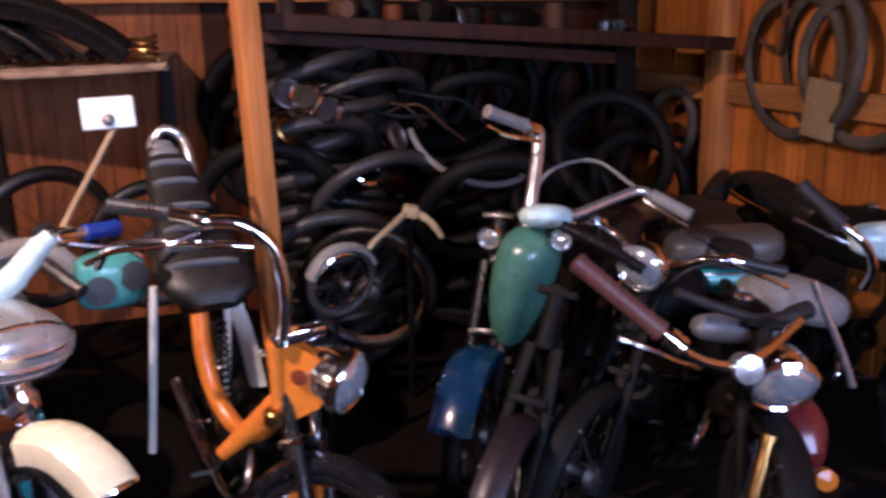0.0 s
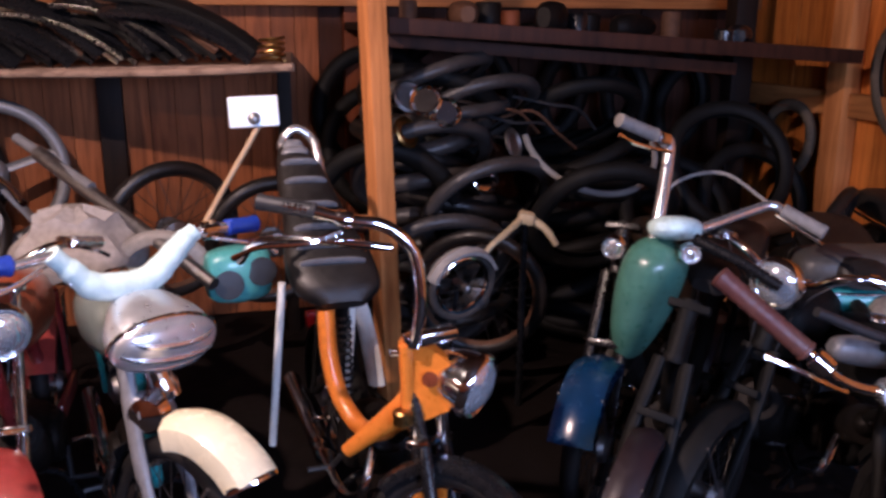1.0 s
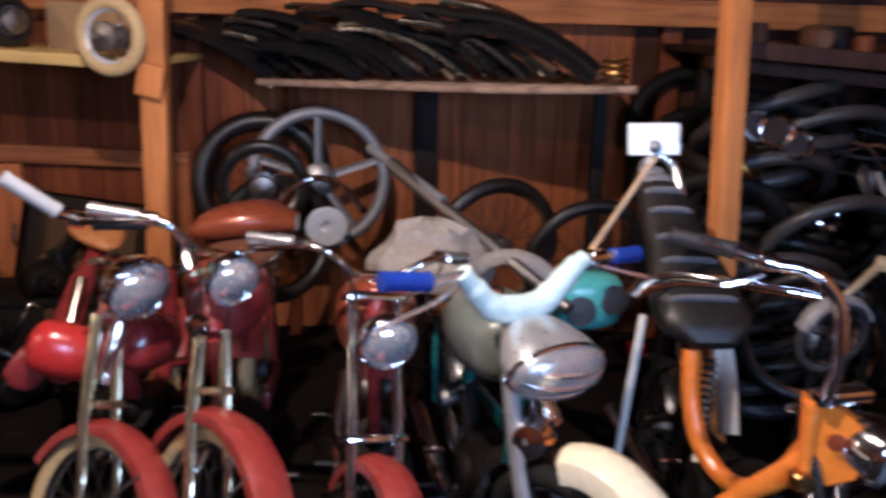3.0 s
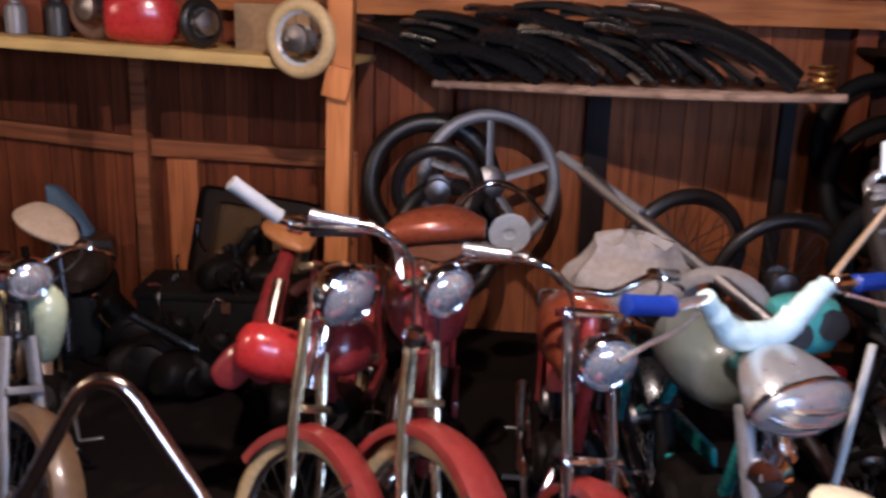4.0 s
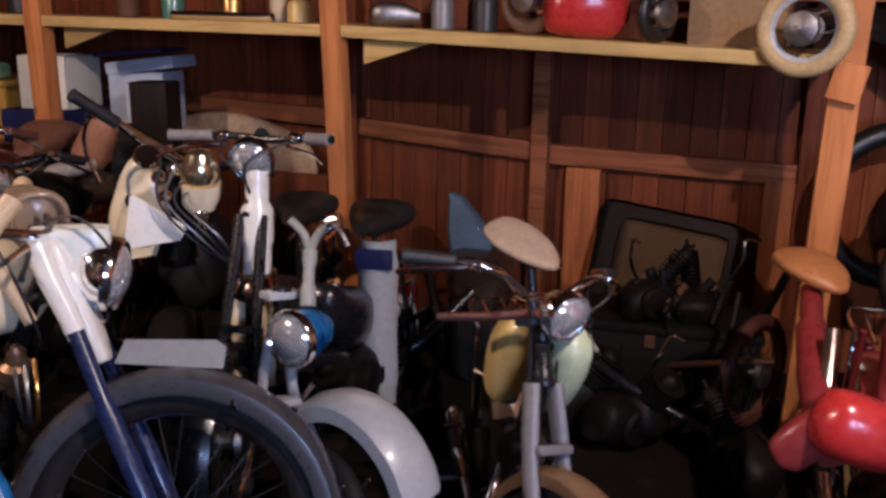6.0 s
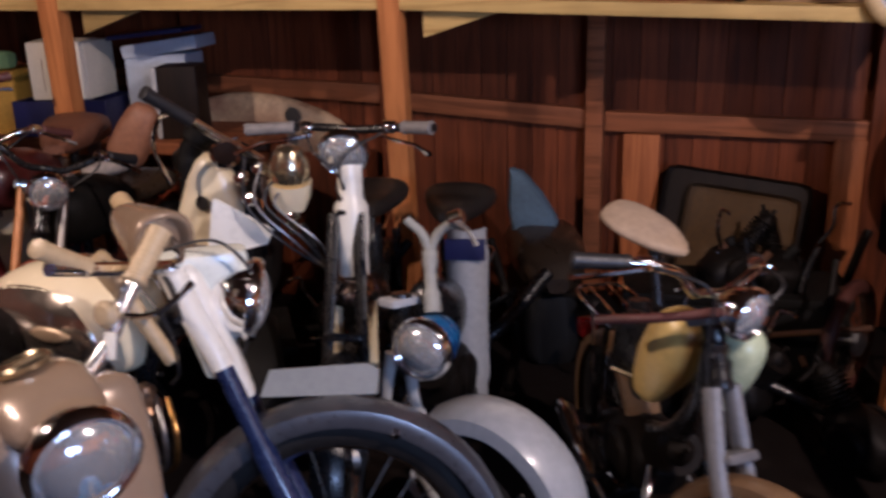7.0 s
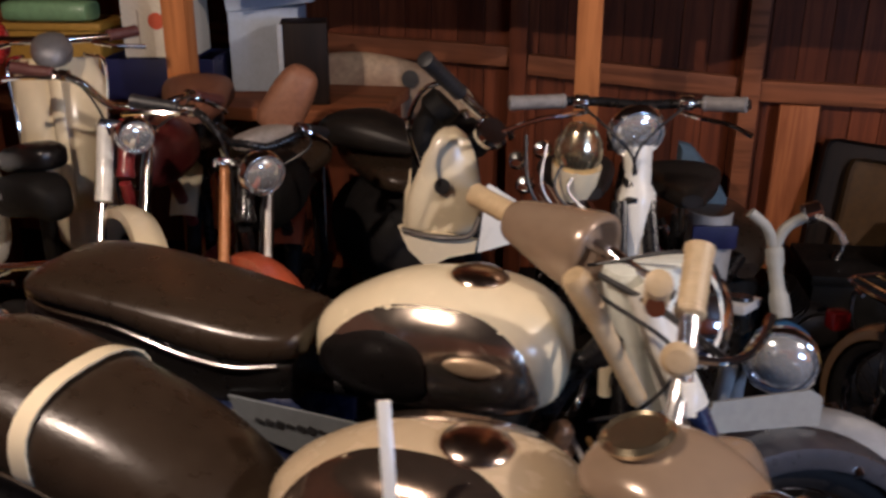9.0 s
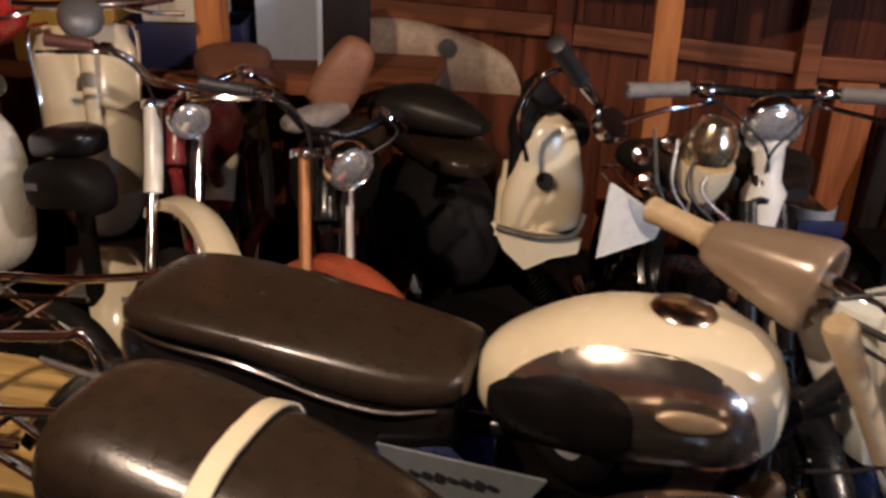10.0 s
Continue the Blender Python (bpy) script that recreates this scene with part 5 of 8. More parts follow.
part("handlebar", tube(spline([O(2.66, -2.42, 0.94), O(2.70, -2.48, 1.0), O(2.80, -2.55, 1.015), O(2.92, -2.60, 1.01), O(2.99, -2.61, 1.0)], 6), 0.0105, 10), CHROME, orange)
part("lever_clamp", lathe([(0.018, -0.02), (0.021, -0.016), (0.021, 0.016), (0.018, 0.02)], 12, inv @ toward((2.89, -2.568, 1.063), (0.9, -0.2, -0.2))), CHROME, hb)
rows = [(2.862, -1.725, 1.115, 0.02, 0.012), (2.865, -1.735, 1.10, 0.046, 0.028), (2.880, -1.81, 1.03, 0.075, 0.036), (2.905, -1.94, 0.91, 0.098, 0.042), (2.925, -2.04, 0.82, 0.128, 0.046), (2.94, -2.11, 0.755, 0.120, 0.044), (2.95, -2.15, 0.72, 0.06, 0.022)]
NRM = V(0, -0.71, 0.70)
path = spline([r[:3] for r in rows], 4)
wid = spline([(r[3], r[4], 0) for r in rows], 4)
loops = []
for c, w in zip(path, wid):
    loop = []
    for q in range(20):
        a = 2 * math.pi * q / 20
        cc, dd = math.cos(a), math.sin(a)
        loop.append(inv @ (c + V(1, 0, 0) * w.x * math.copysign(abs(cc) ** 0.7, cc) + NRM * w.y * math.copysign(abs(dd) ** 0.7, dd)))
    loops.append(loop)
seat_o = part("seat", rings(bmesh.new(), loops), BLACKL, orange, "black ribbed banana seat")
for i in range(8):
    k = 3 + 2 * i
    c, w = path[k] + NRM * wid[k].y, wid[k].x * 0.66
    part("seat_rib", tube(spline([inv @ (c + V(-w, 0, 0) - NRM * 0.014), inv @ (c + V(-w * 0.6, 0, 0)), inv @ (c + V(w * 0.6, 0, 0)), inv @ (c + V(w, 0, 0) - NRM * 0.014)], 5), 0.019, 8, flat=0.5), GREYRIB, seat_o)
part("sissy_bar", tube(spline([O(2.86, -1.90, 0.80), O(2.835, -1.74, 1.08), O(2.84, -1.705, 1.135), O(2.88, -1.70, 1.165), O(2.925, -1.705, 1.135), O(2.94, -1.74, 1.08), O(2.97, -1.90, 0.80)], 6), 0.0145, 12), ALU, orange)
# Chrome struts painted white: their bright shine is put into the colour.
for a, b in (((2.79, -2.02, 0.76), (2.74, -2.02, 0.25)), ((2.985, -2.10, 0.74), (2.952, -2.10, 0.34))):
    part("strut", tube([O(*a), O(*b)], 0.0115, 10), WHITE, orange)
part("rear_guard_stay", tube(spline([O(2.99, -2.06, 0.74), O(3.03, -2.05, 0.60), O(3.06, -2.04, 0.42)], 5), 0.030, 10, flat=0.45), WHITE, orange)
part("frame_loop", tube(spline([O(2.90, -2.12, 0.70), O(2.905, -2.15, 0.56), O(2.93, -2.20, 0.45), O(2.98, -2.30, 0.40), O(3.03, -2.42, 0.47), O(3.06, -2.52, 0.62)], 6), 0.026, 12), ORANGE, orange)
bm = bmesh.new()
pl = [V(3.022, -2.53, 0.748), V(3.09, -2.575, 0.74), V(3.172, -2.60, 0.67), V(3.13, -2.60, 0.585), V(3.028, -2.55, 0.525)]
rings(bm, [[inv @ (p + V(0.012, 0.022, 0)) for p in pl], [inv @ (p + V(-0.006, -0.014, 0)) for p in pl]])
bracket = part("lamp_bracket", bm, ORANGE, orange, "orange triangular lamp bracket")
part("bracket_boss", lathe([(0.020, 0), (0.020, 0.004), (0.0, 0.006)], 18, inv @ toward((3.083, -2.597, 0.665), (-0.45, -0.89, 0))), BRONZE, bracket)
part("lower_arm", tube([O(3.06, -2.55, 0.60), O(2.985, -2.50, 0.515), O(2.90, -2.44, 0.42)], [0.036, 0.028, 0.018], 12, flat=0.6), ORANGE, orange)
# Tube added to give the upright highlight on the bracket's left side.
part("bracket_glint_tube", tube([O(3.03, -2.565, 0.745), O(3.035, -2.565, 0.56)], 0.016, 12), ORANGE, orange)
part("bracket_collar", lathe([(0.02, -0.02), (0.026, -0.014), (0.026, 0.014), (0.02, 0.02)], 14, inv @ toward((3.02, -2.58, 0.565), (0, 0, 1))), BRASS, orange)
part("bar_clamp", block(0.13, 0.05, 0.03, inv @ pose(3.09, -2.57, 0.765, 0, -4, 8), 0.008), CHROME, orange)
for x in (3.05, 3.118):
    leg = part("fork_tube", tube([O(x, -2.57, 0.60), O(x + 0.008, -2.57, 0.40)], 0.017, 12), CHROME, orange)
    part("fork_slider", tube([O(x + 0.008, -2.57, 0.40), O(x + 0.018, -2.57, 0.22)], 0.023, 12), ORANGE, leg, "orange fork slider")
part("fork_brace", block(0.12, 0.03, 0.02, inv @ pose(3.092, -2.575, 0.405, 0, -3, 4), 0.005), ALU, orange)
sp = [O(2.955 + 0.018 * math.cos(i * 0.9), -2.12 + 0.018 * math.sin(i * 0.9), 0.42 + 0.0031 * i) for i in range(84)]
part("spring", tube(sp, 0.004, 5), BLACKM, orange)

# mirror of the white and turquoise moped
inv = tq.matrix_world.inverted()
O = lambda *p: inv @ V(*p)  # noqa: E731
stem = part("mirror_stem", tube([O(2.575, -2.25, 0.985), O(2.735, -2.235, 1.245)], 0.0075, 8), STEMB, tq)
mm = inv @ look((2.72, -2.233, 1.275), (2.62, -5.2, 1.85)) @ pose(0, 0, 0, 0, 0, -2)
SHELL = mat("pale_blue_white_shell", (0.70, 0.76, 0.80), 0.22, 0.0, 0.05, 6, 0.03, coat=0.5)
mir = part("mirror", block(0.124, 0.078, 0.016, mm, 0.006), SHELL, tq, "rectangular mirror with a pale shell")
part("mirror_boss", lathe([(0.016, 0), (0.014, 0.008), (0.008, 0.013), (0, 0.014)], 14, mm @ pose(0.0, -0.018, -0.008, 180)), DULL, mir)
part("mirror_glass", block(0.112, 0.066, 0.003, mm @ pose(0, 0, 0.0095), 0.0), MIRROR, mir)

# the two motorcycles parked across the lane


def surf(secs, x, a, power=2.4, off=0.0):
    """A place on a body of these sections, at x and the angle a (0: the side y > 0)."""
    fine = finer(secs)
    for p, q in zip(fine, fine[1:]):
        if p[0] <= x <= q[0]:
            s = p.lerp(q, (x - p[0]) / max(q[0] - p[0], 1e-6))
            break
    c, d, e = math.cos(a), math.sin(a), 2 / power
    return V(x, (s[2] + off) * math.copysign(abs(c) ** e, c), s[1] + (s[3] + off) * math.copysign(abs(d) ** e, d))


def patch(secs, side, xs, span, off, power=2.4, m=None):
    """A thin shell on such a body: span(x) gives its lower and upper angle in degrees."""
    bm = bmesh.new()
    loops = []
    for x in xs:
        lo, hi = span(x)
        out = []
        for o, rng in ((off, range(9)), (-0.006, range(8, -1, -1))):
            for k in rng:
                edge = 1 - (2 * k / 8 - 1) ** 4
                p = surf(secs, x, radians(lo + (hi - lo) * k / 8), power, o * (edge if o > 0 else 1))
                p.y *= side
                out.append(m @ p if m is not None else p)
        loops.append(out)
    return rings(bm, loops)


PLATEB = mat("blue_grey_plate", (0.20, 0.22, 0.24), 0.4, 0.2, 0.12, 6, 0.02, dirt=0.15)


BADGE = mat("pale_bronze_badge", (0.52, 0.40, 0.26), 0.35, 0.4, 0.1, 8, 0.05, dirt=0.2)


def motorcycle(label, origin, heading, steer, shell, panel, nacelle, tz=0.85, band=False, R=0.295, frontmat=None, forkmat=None, lean=0.0, lampmat=None, cov=1.0, rise=48, lampup=0.0):
    """A classic motorcycle; origin lies under the middle of its tank."""
    root = thing("motorcycle", label, "motorcycle", pose(origin[0], origin[1], 0, lean, 0, heading), "motorcycles across the lane")
    frontmat, forkmat = frontmat or LGREY, forkmat or NAVY
    dz = tz - 0.85
    secs = [(-0.232, 0.815 + dz, 0.01, 0.02), (-0.226, 0.815 + dz, 0.045, 0.05), (-0.178, 0.82 + dz, 0.085, 0.088), (-0.07, 0.84 + dz, 0.118, 0.118), (0.055, 0.85 + dz, 0.130, 0.120), (0.15, 0.848 + dz, 0.120, 0.108), (0.208, 0.843 + dz, 0.080, 0.078), (0.229, 0.84 + dz, 0.03, 0.032), (0.233, 0.84 + dz, 0.006, 0.008)]
    tank = part("fuel_tank", body(secs, 32), shell, root)
    for s in (1, -1):
        oval = lambda x: max(0.0, 1 - abs((x + 0.008) / 0.203) ** 3.0) ** 0.5  # noqa: E731
        part("chrome_panel", patch(secs, s, [-0.008 - 0.202 * math.cos(math.pi * i / 36) for i in range(37)], lambda x: (-30 - 44 * oval(x), -28 + (rise + 28) * oval(x)), 0.009 if band else 0.0045), panel, tank, "curved chrome side panel")
        pad = lambda x: math.sqrt(max(0.02, 1 - abs((x + 0.098) / 0.116) ** 2.4))  # noqa: E731
        part("knee_pad", patch(secs, s, [-0.208 + 0.220 * (1 - math.cos(math.pi * i / 24)) / 2 for i in range(25)], lambda x: (-8 - 42 * pad(x), -8 + 36 * pad(x)), 0.013 if band else 0.0095), PADR, tank, "black rubber knee pad")
        part("tank_badge", patch(secs, s, [0.044 + 0.094 * i / 12 for i in range(13)], lambda x: (4 - 7 * math.sqrt(max(0.03, 1 - ((x - 0.091) / 0.048) ** 2)), 4 + 7 * math.sqrt(max(0.03, 1 - ((x - 0.091) / 0.048) ** 2))), 0.013 if band else 0.010), BADGE, tank, "small pale oval tank badge")
    part("filler_cap", lathe([(0.040, -0.006), (0.044, 0.003), (0.040, 0.010), (0.026, 0.015), (0.010, 0.017), (0, 0.017)], 26, toward((0.065, 0, 0.966 + dz), (0.05, 0, 1)) @ Matrix.Diagonal((1.12, 1.12, 0.9, 1))), NICKEL, tank)
    # seat
    sz = 0.838 + dz
    fat = 1.75 if band else 1.0
    up = [(-0.242, sz - 0.055, 0.05, 0.015), (-0.262, sz - 0.050, 0.09, 0.038), (-0.34, sz - 0.036, 0.122, 0.055), (-0.46, sz - 0.016, 0.135, 0.058), (-0.60, sz + 0.006, 0.138, 0.050), (-0.74, sz + 0.020, 0.134, 0.046), (-0.81, sz + 0.020, 0.112, 0.040), (-0.835, sz + 0.014, 0.05, 0.02)]
    if not band:
        edges = [(-0.240, 0.000, -0.040, 0.06), (-0.256, 0.014, -0.050, 0.098), (-0.34, 0.024, -0.062, 0.124), (-0.46, 0.042, -0.048, 0.136), (-0.60, 0.056, -0.008, 0.139), (-0.74, 0.066, 0.004, 0.135), (-0.81, 0.060, 0.008, 0.113), (-0.835, 0.042, 0.012, 0.05)]
        up = [(a, sz + (t + b) / 2, w, (t - b) / 2) for a, t, b, w in edges]
    hump = lambda x: 0.082 * min(1, max(0, (-0.30 - x) / 0.40)) if band else 0  # noqa: E731
    up = [(a, b - 0.036 * (fat - 1) / 0.75 + hump(a), c, d * fat) for a, b, c, d in up]
    seat = part("seat", body(up, 28, power=2.5 if band else 3.2), LEATHER, root, "worn black dual seat with rounded edges")
    low = [(-0.28, sz - 0.105, 0.08, 0.030), (-0.40, sz - 0.105, 0.114, 0.036), (-0.60, sz - 0.070, 0.122, 0.040), (-0.78, sz - 0.045, 0.120, 0.040), (-0.84, sz - 0.038, 0.09, 0.034)]
    if not band:
        low = [(-0.255, sz - 0.085, 0.085, 0.044), (-0.27, sz - 0.088, 0.100, 0.048), (-0.40, sz - 0.088, 0.122, 0.058), (-0.60, sz - 0.055, 0.128, 0.062), (-0.78, sz - 0.040, 0.124, 0.058), (-0.83, sz - 0.040, 0.10, 0.044)]
    part("seat_base", body([(a, b + 0.5 * hump(a), c, d + 0.5 * hump(a)) for a, b, c, d in low], 24, power=4 if band else 5.5), PADR, seat)
    for s in (1, -1):
        part("seat_trim", tube(spline([(-0.26, s * 0.09, sz - 0.128), (-0.38, s * 0.126, sz - 0.150), (-0.50, s * 0.136, sz - 0.134), (-0.62, s * 0.138, sz - 0.102), (-0.72, s * 0.138, sz - 0.090), (-0.86, s * 0.134, sz - 0.082), (-0.98, s * 0.12, sz - 0.075)], 6), 0.006, 8), ALU, seat)
        part("seat_piping", tube(spline([(-0.28, s * 0.102, sz - 0.052), (-0.36, s * 0.124, sz - 0.056), (-0.46, s * 0.132, sz - 0.042), (-0.60, s * 0.136, sz - 0.006), (-0.74, s * 0.132, sz + 0.006), (-0.82, s * 0.098, sz + 0.010)], 6), 0.004, 6), LEATHER, seat)
    if band:
        bm = bmesh.new()
        loops = []
        for i in range(19):
            a = radians(-35 + 250 * i / 18)
            c, d = math.cos(a), math.sin(a)
            y, z = 0.142 * math.copysign(abs(c) ** 0.8, c), sz - 0.029 + hump(-0.575) + 0.094 * math.copysign(abs(d) ** 0.8, d)
            n = V(0, c, d) * 0.004
            loops.append([V(-0.560, y, z), V(-0.592, y, z), V(-0.592, y, z) - n, V(-0.560, y, z) - n])
        rings(bm, loops)
        part("seat_strap", bm, CREAM, seat, "cream strap across the seat")
    # frame, panels, rear
    fr = tube(spline([(0.30, 0, 0.90 + dz), (0.20, 0, 0.74), (0.10, 0, 0.45), (0.02, 0, 0.28), (-0.30, 0, 0.24), (-0.48, 0, 0.30)], 6), 0.020, 10)
    tube(spline([(0.30, 0, 0.86 + dz), (0.0, 0, 0.73), (-0.30, 0, 0.70), (-0.62, 0.0, 0.70), (-0.90, 0, 0.68)], 6), 0.020, 10, fr)
    part("frame", fr, BLACKM, root)
    for s in (1, -1):
        pn = part("side_cover", body([(-0.22, 0.60 + dz, 0.01, 0.06), (-0.26, 0.60 + dz, 0.02, 0.12), (-0.40, 0.60 + dz, 0.026, 0.13), (-0.54, 0.62 + dz, 0.02, 0.10), (-0.58, 0.62 + dz, 0.008, 0.05)], 16, Matrix.Translation((0, s * 0.095, 0))), NAVY, root)
        bm = bmesh.new()
        tri = [V(-0.10, 0, 0.715), V(-0.37, 0, 0.725), V(-0.335, 0, 0.655), V(-0.20, 0, 0.625), V(-0.13, 0, 0.66)]
        rings(bm, [[p + V(0, s * 0.122, dz) for p in tri], [p + V(0, s * 0.128, dz) for p in tri]])
        bd = part("name_plate", bm, PLATEB, pn, "pale grey triangular plate with dark script")
        for i in range(7):
            part("script_stroke", block(0.017, 0.002, 0.008 + 0.008 * ((i * 5) % 3) / 2, pose(-0.18 - 0.021 * i, s * 0.1295, 0.685 + dz, 0, 18), 0.0), BLACKP, bd)
        part("shock_absorber", tube([(-0.74, s * 0.12, 0.66), (-0.74, s * 0.12, 0.55), (-0.78, s * 0.12, 0.34)], [0.030, 0.030, 0.018], 14), CHROME, root)
        part("indicator", lathe([(0.012, 0), (0.014, 0.03), (0.028, 0.034), (0.028, 0.05), (0.016, 0.062), (0, 0.064)], 16, toward((-0.48, s * 0.12, 0.66 + dz), (0, s, 0))), CHROME, root)
    engine(root, -0.12, 0.38, 1.35)
    part("exhaust_pipe", tube(spline([(0.02, -0.08, 0.50), (0.16, -0.11, 0.40), (0.10, -0.14, 0.24), (-0.25, -0.15, 0.22), (-0.40, -0.16, 0.23), (-0.85, -0.17, 0.29), (-0.95, -0.17, 0.30)], 5), [0.019] * 4 + [0.042] * 3 + [0.03], 14), CHROME, root)
    wheel(root, "rear_wheel", R, 0.085, Matrix.Translation((-0.80, 0, R)))
    part("rear_mudguard", guard(R + 0.03, 0.14, 85, 150, Matrix.Translation((-0.80, 0, R))), BLACKM, root)
    part("tail_lamp", lathe([(0.04, 0), (0.045, 0.02), (0.035, 0.045), (0, 0.055)], 18, toward((-1.06, 0, 0.47), (-1, 0, 0.0))), REDLENS, root)
    for s in (1, -1):
        rail = part("luggage_rack", tube(spline([(-0.85, s * 0.12, sz - 0.10), (-0.88, s * 0.125, sz - 0.01), (-0.93, s * 0.125, sz - 0.02), (-1.10, s * 0.118, sz - 0.05), (-1.30, s * 0.112, sz - 0.07), (-1.34, 0, sz - 0.07)], 5), 0.009, 10), CHROME, root)
        part("rack_bar", tube([(-1.0, s * 0.045, sz - 0.045), (-1.33, s * 0.045, sz - 0.08)], 0.006, 6), CHROME, rail)
        part("rack_stay", tube([(-1.28, s * 0.115, sz - 0.08), (-0.84, s * 0.13, 0.50)], 0.008, 8), CHROME, rail)
    for x in (-1.08, -1.2):
        part("rack_bar", tube([(x, -0.115, sz - 0.055), (x, 0.115, sz - 0.055)], 0.006, 6), CHROME, rail)
    # fork and front wheel, steered
    rake = radians(25)
    axis = V(-math.sin(rake), 0, math.cos(rake))
    H = V(0.29, 0, 0.93 + dz)
    St = Matrix.Translation(H) @ Matrix.Rotation(radians(steer), 4, axis) @ Matrix.Translation(-H)
    at = lambda z, dx=0.0, y=0.0: V(H.x - (z - H.z) * math.tan(rake) + 0.045 + dx, y, z)  # noqa: E731
    hub = at(R, 0.02)
    wheel(root, "front_wheel", R, 0.080, St @ Matrix.Translation(hub))
    fg = part("front_mudguard", guard(R + 0.028, 0.135, 8, 168, St @ Matrix.Translation(hub), 0.01, 0.05), frontmat, root, "deep grey front mudguard")
    bm = tube([St @ (hub + V((R + 0.034) * 0.30, s * 0.070, (R + 0.034) * 0.945 - 0.03 - 0.3 * max(0, abs(s) - 0.9))) for s in (-1, -0.6, 0, 0.6, 1)], 0.010, 8)
    part("mudguard_band", bm, CHROME, fg)
    bm = bmesh.new()
    pr = [V(-0.16, 0, R + 0.03), V(0.08, 0, R + 0.03), V(0.085, 0, R + 0.08), V(0.06, 0, R + 0.095), V(-0.14, 0, R + 0.085)]
    rings(bm, [[St @ (hub + p + V(0, 0.004, 0)) for p in pr], [St @ (hub + p + V(0, -0.004, 0)) for p in pr]])
    part("blank_plate", bm, PLATEG, fg, "pale grey blank plate along the mudguard")
    for s in (1, -1):
        lg = part("fork_leg", tube([St @ at(R - 0.03, 0.01, s * 0.085), St @ at(0.62, 0, s * 0.085), St @ at(0.64, 0, s * 0.085), St @ at(0.80, 0, s * 0.082)], [0.024, 0.024, 0.019, 0.019], 14), forkmat, root)
        part("fork_shroud", tube([St @ at(0.785, 0, s * 0.08), St @ at(0.81, 0, s * 0.08), St @ at(0.90 + dz, -0.01, s * 0.08), St @ at(0.98 + dz, -0.01, s * 0.08)], [0.024, 0.024, 0.026, 0.026], 16), nacelle, lg)
    nm = St @ toward(at(0.93 + dz + lampup, 0.0), (1, 0, -0.12))
    along = Matrix.Translation(at(0.86 + dz, 0.01)) @ Matrix.Rotation(-rake, 4, "Y") @ Matrix.Rotation(radians(-90), 4, "Y")
    cover = [(-0.155, 0, 0.035, 0.018), (-0.145, 0, 0.07, 0.036), (-0.02, 0, 0.112, 0.050), (0.10, 0, 0.132, 0.056), (0.135, 0, 0.115, 0.048), (0.145, 0, 0.08, 0.03)]
    nc = part("fork_cover", body([(a, b, c * cov, d * cov) for a, b, c, d in cover], 20, St @ along, power=3.2), nacelle, root)
    if cov == 1.0:
        part("nacelle_top", body([(-0.10, 0, 0.03, 0.01), (-0.08, 0, 0.065, 0.03), (0.0, 0.01, 0.08, 0.04), (0.08, 0.0, 0.07, 0.03), (0.12, -0.01, 0.04, 0.01)], 18, St @ Matrix.Translation(at(0.985 + dz, 0.0))), lampmat or nacelle, nc)
        part("speedometer", lathe([(0.042, 0), (0.046, 0.008), (0.040, 0.014), (0.036, 0.010), (0, 0.010)], 22, St @ toward(at(1.03 + dz, -0.02), (-0.25, 0, 1))), YCHROME, nc)
    lamp(root, nm @ pose(0, 0, 0.12), 0.082, CHROME, CHROME, 1.2)
    return root, St, at


SLATE = mat("slate_grey_enamel", (0.05, 0.052, 0.064), 0.30, 0.1, 0.15, 5, 0.05, dirt=0.1, coat=0.4)
mb1, St1, at1 = motorcycle("cream and chrome motorcycle with black dual seat", (-0.865, -2.465), -7, 38, CREAM, mat("warm_old_chrome", (0.66, 0.58, 0.50), 0.17, 0.95, 0.08, 5, 0.02, 25, dirt=0.12, dcol=(0.3, 0.22, 0.15)), WHITE, cov=0.55, tz=0.845, frontmat=SLATE, forkmat=NAVY, R=0.34)
mb2, St2, at2 = motorcycle("taupe and cream motorcycle with strapped black seat", (-0.80, -2.88), -10, -24, mat("tan_cream_enamel", (0.54, 0.43, 0.28), 0.26, 0, 0.05, 4, 0.02, dirt=0.08, coat=0.4), mat("brown_tinged_chrome", (0.46, 0.36, 0.29), 0.14, 0.95, 0.08, 5, 0.02, 25, dirt=0.15, dcol=(0.25, 0.17, 0.11)), mat("taupe_enamel", (0.30, 0.22, 0.15), 0.24, 0.15, 0.06, 4, 0.02, dirt=0.2, coat=0.5), tz=0.785, band=True, forkmat=BLUE, frontmat=BLUE, rise=76, lampup=0.022)
TAUPE = bpy.data.materials["taupe_enamel"]

inv = mb1.matrix_world.inverted()
U, N = V(0.83, 0.55, 0), V(0.55, -0.83, 0)
loops = []
for f, w, th in ((0.0, 0.015, 0.012), (0.03, 0.026, 0.024), (0.35, 0.048, 0.030), (0.70, 0.074, 0.036), (0.92, 0.088, 0.040), (0.985, 0.084, 0.036), (1.0, 0.06, 0.02)):
    c = V(-0.50, -2.475, 0.74).lerp(V(-0.515, -2.465, 1.01), f)
    loop = []
    for q in range(20):
        a = 2 * math.pi * q / 20
        cc, dd = math.cos(a), math.sin(a)
        loop.append(inv @ (c + U * w * math.copysign(abs(cc) ** 0.45, cc) + N * th * math.copysign(abs(dd) ** 0.45, dd)))
    loops.append(loop)
part("steering_cover", rings(bmesh.new(), loops), mat("pale_green_white_enamel", (0.74, 0.77, 0.70), 0.28, 0, 0.04, 4, 0.015, dirt=0.05, coat=0.4), mb1, "pale tapered steering cover")
inv = mb1.matrix_world.inverted()
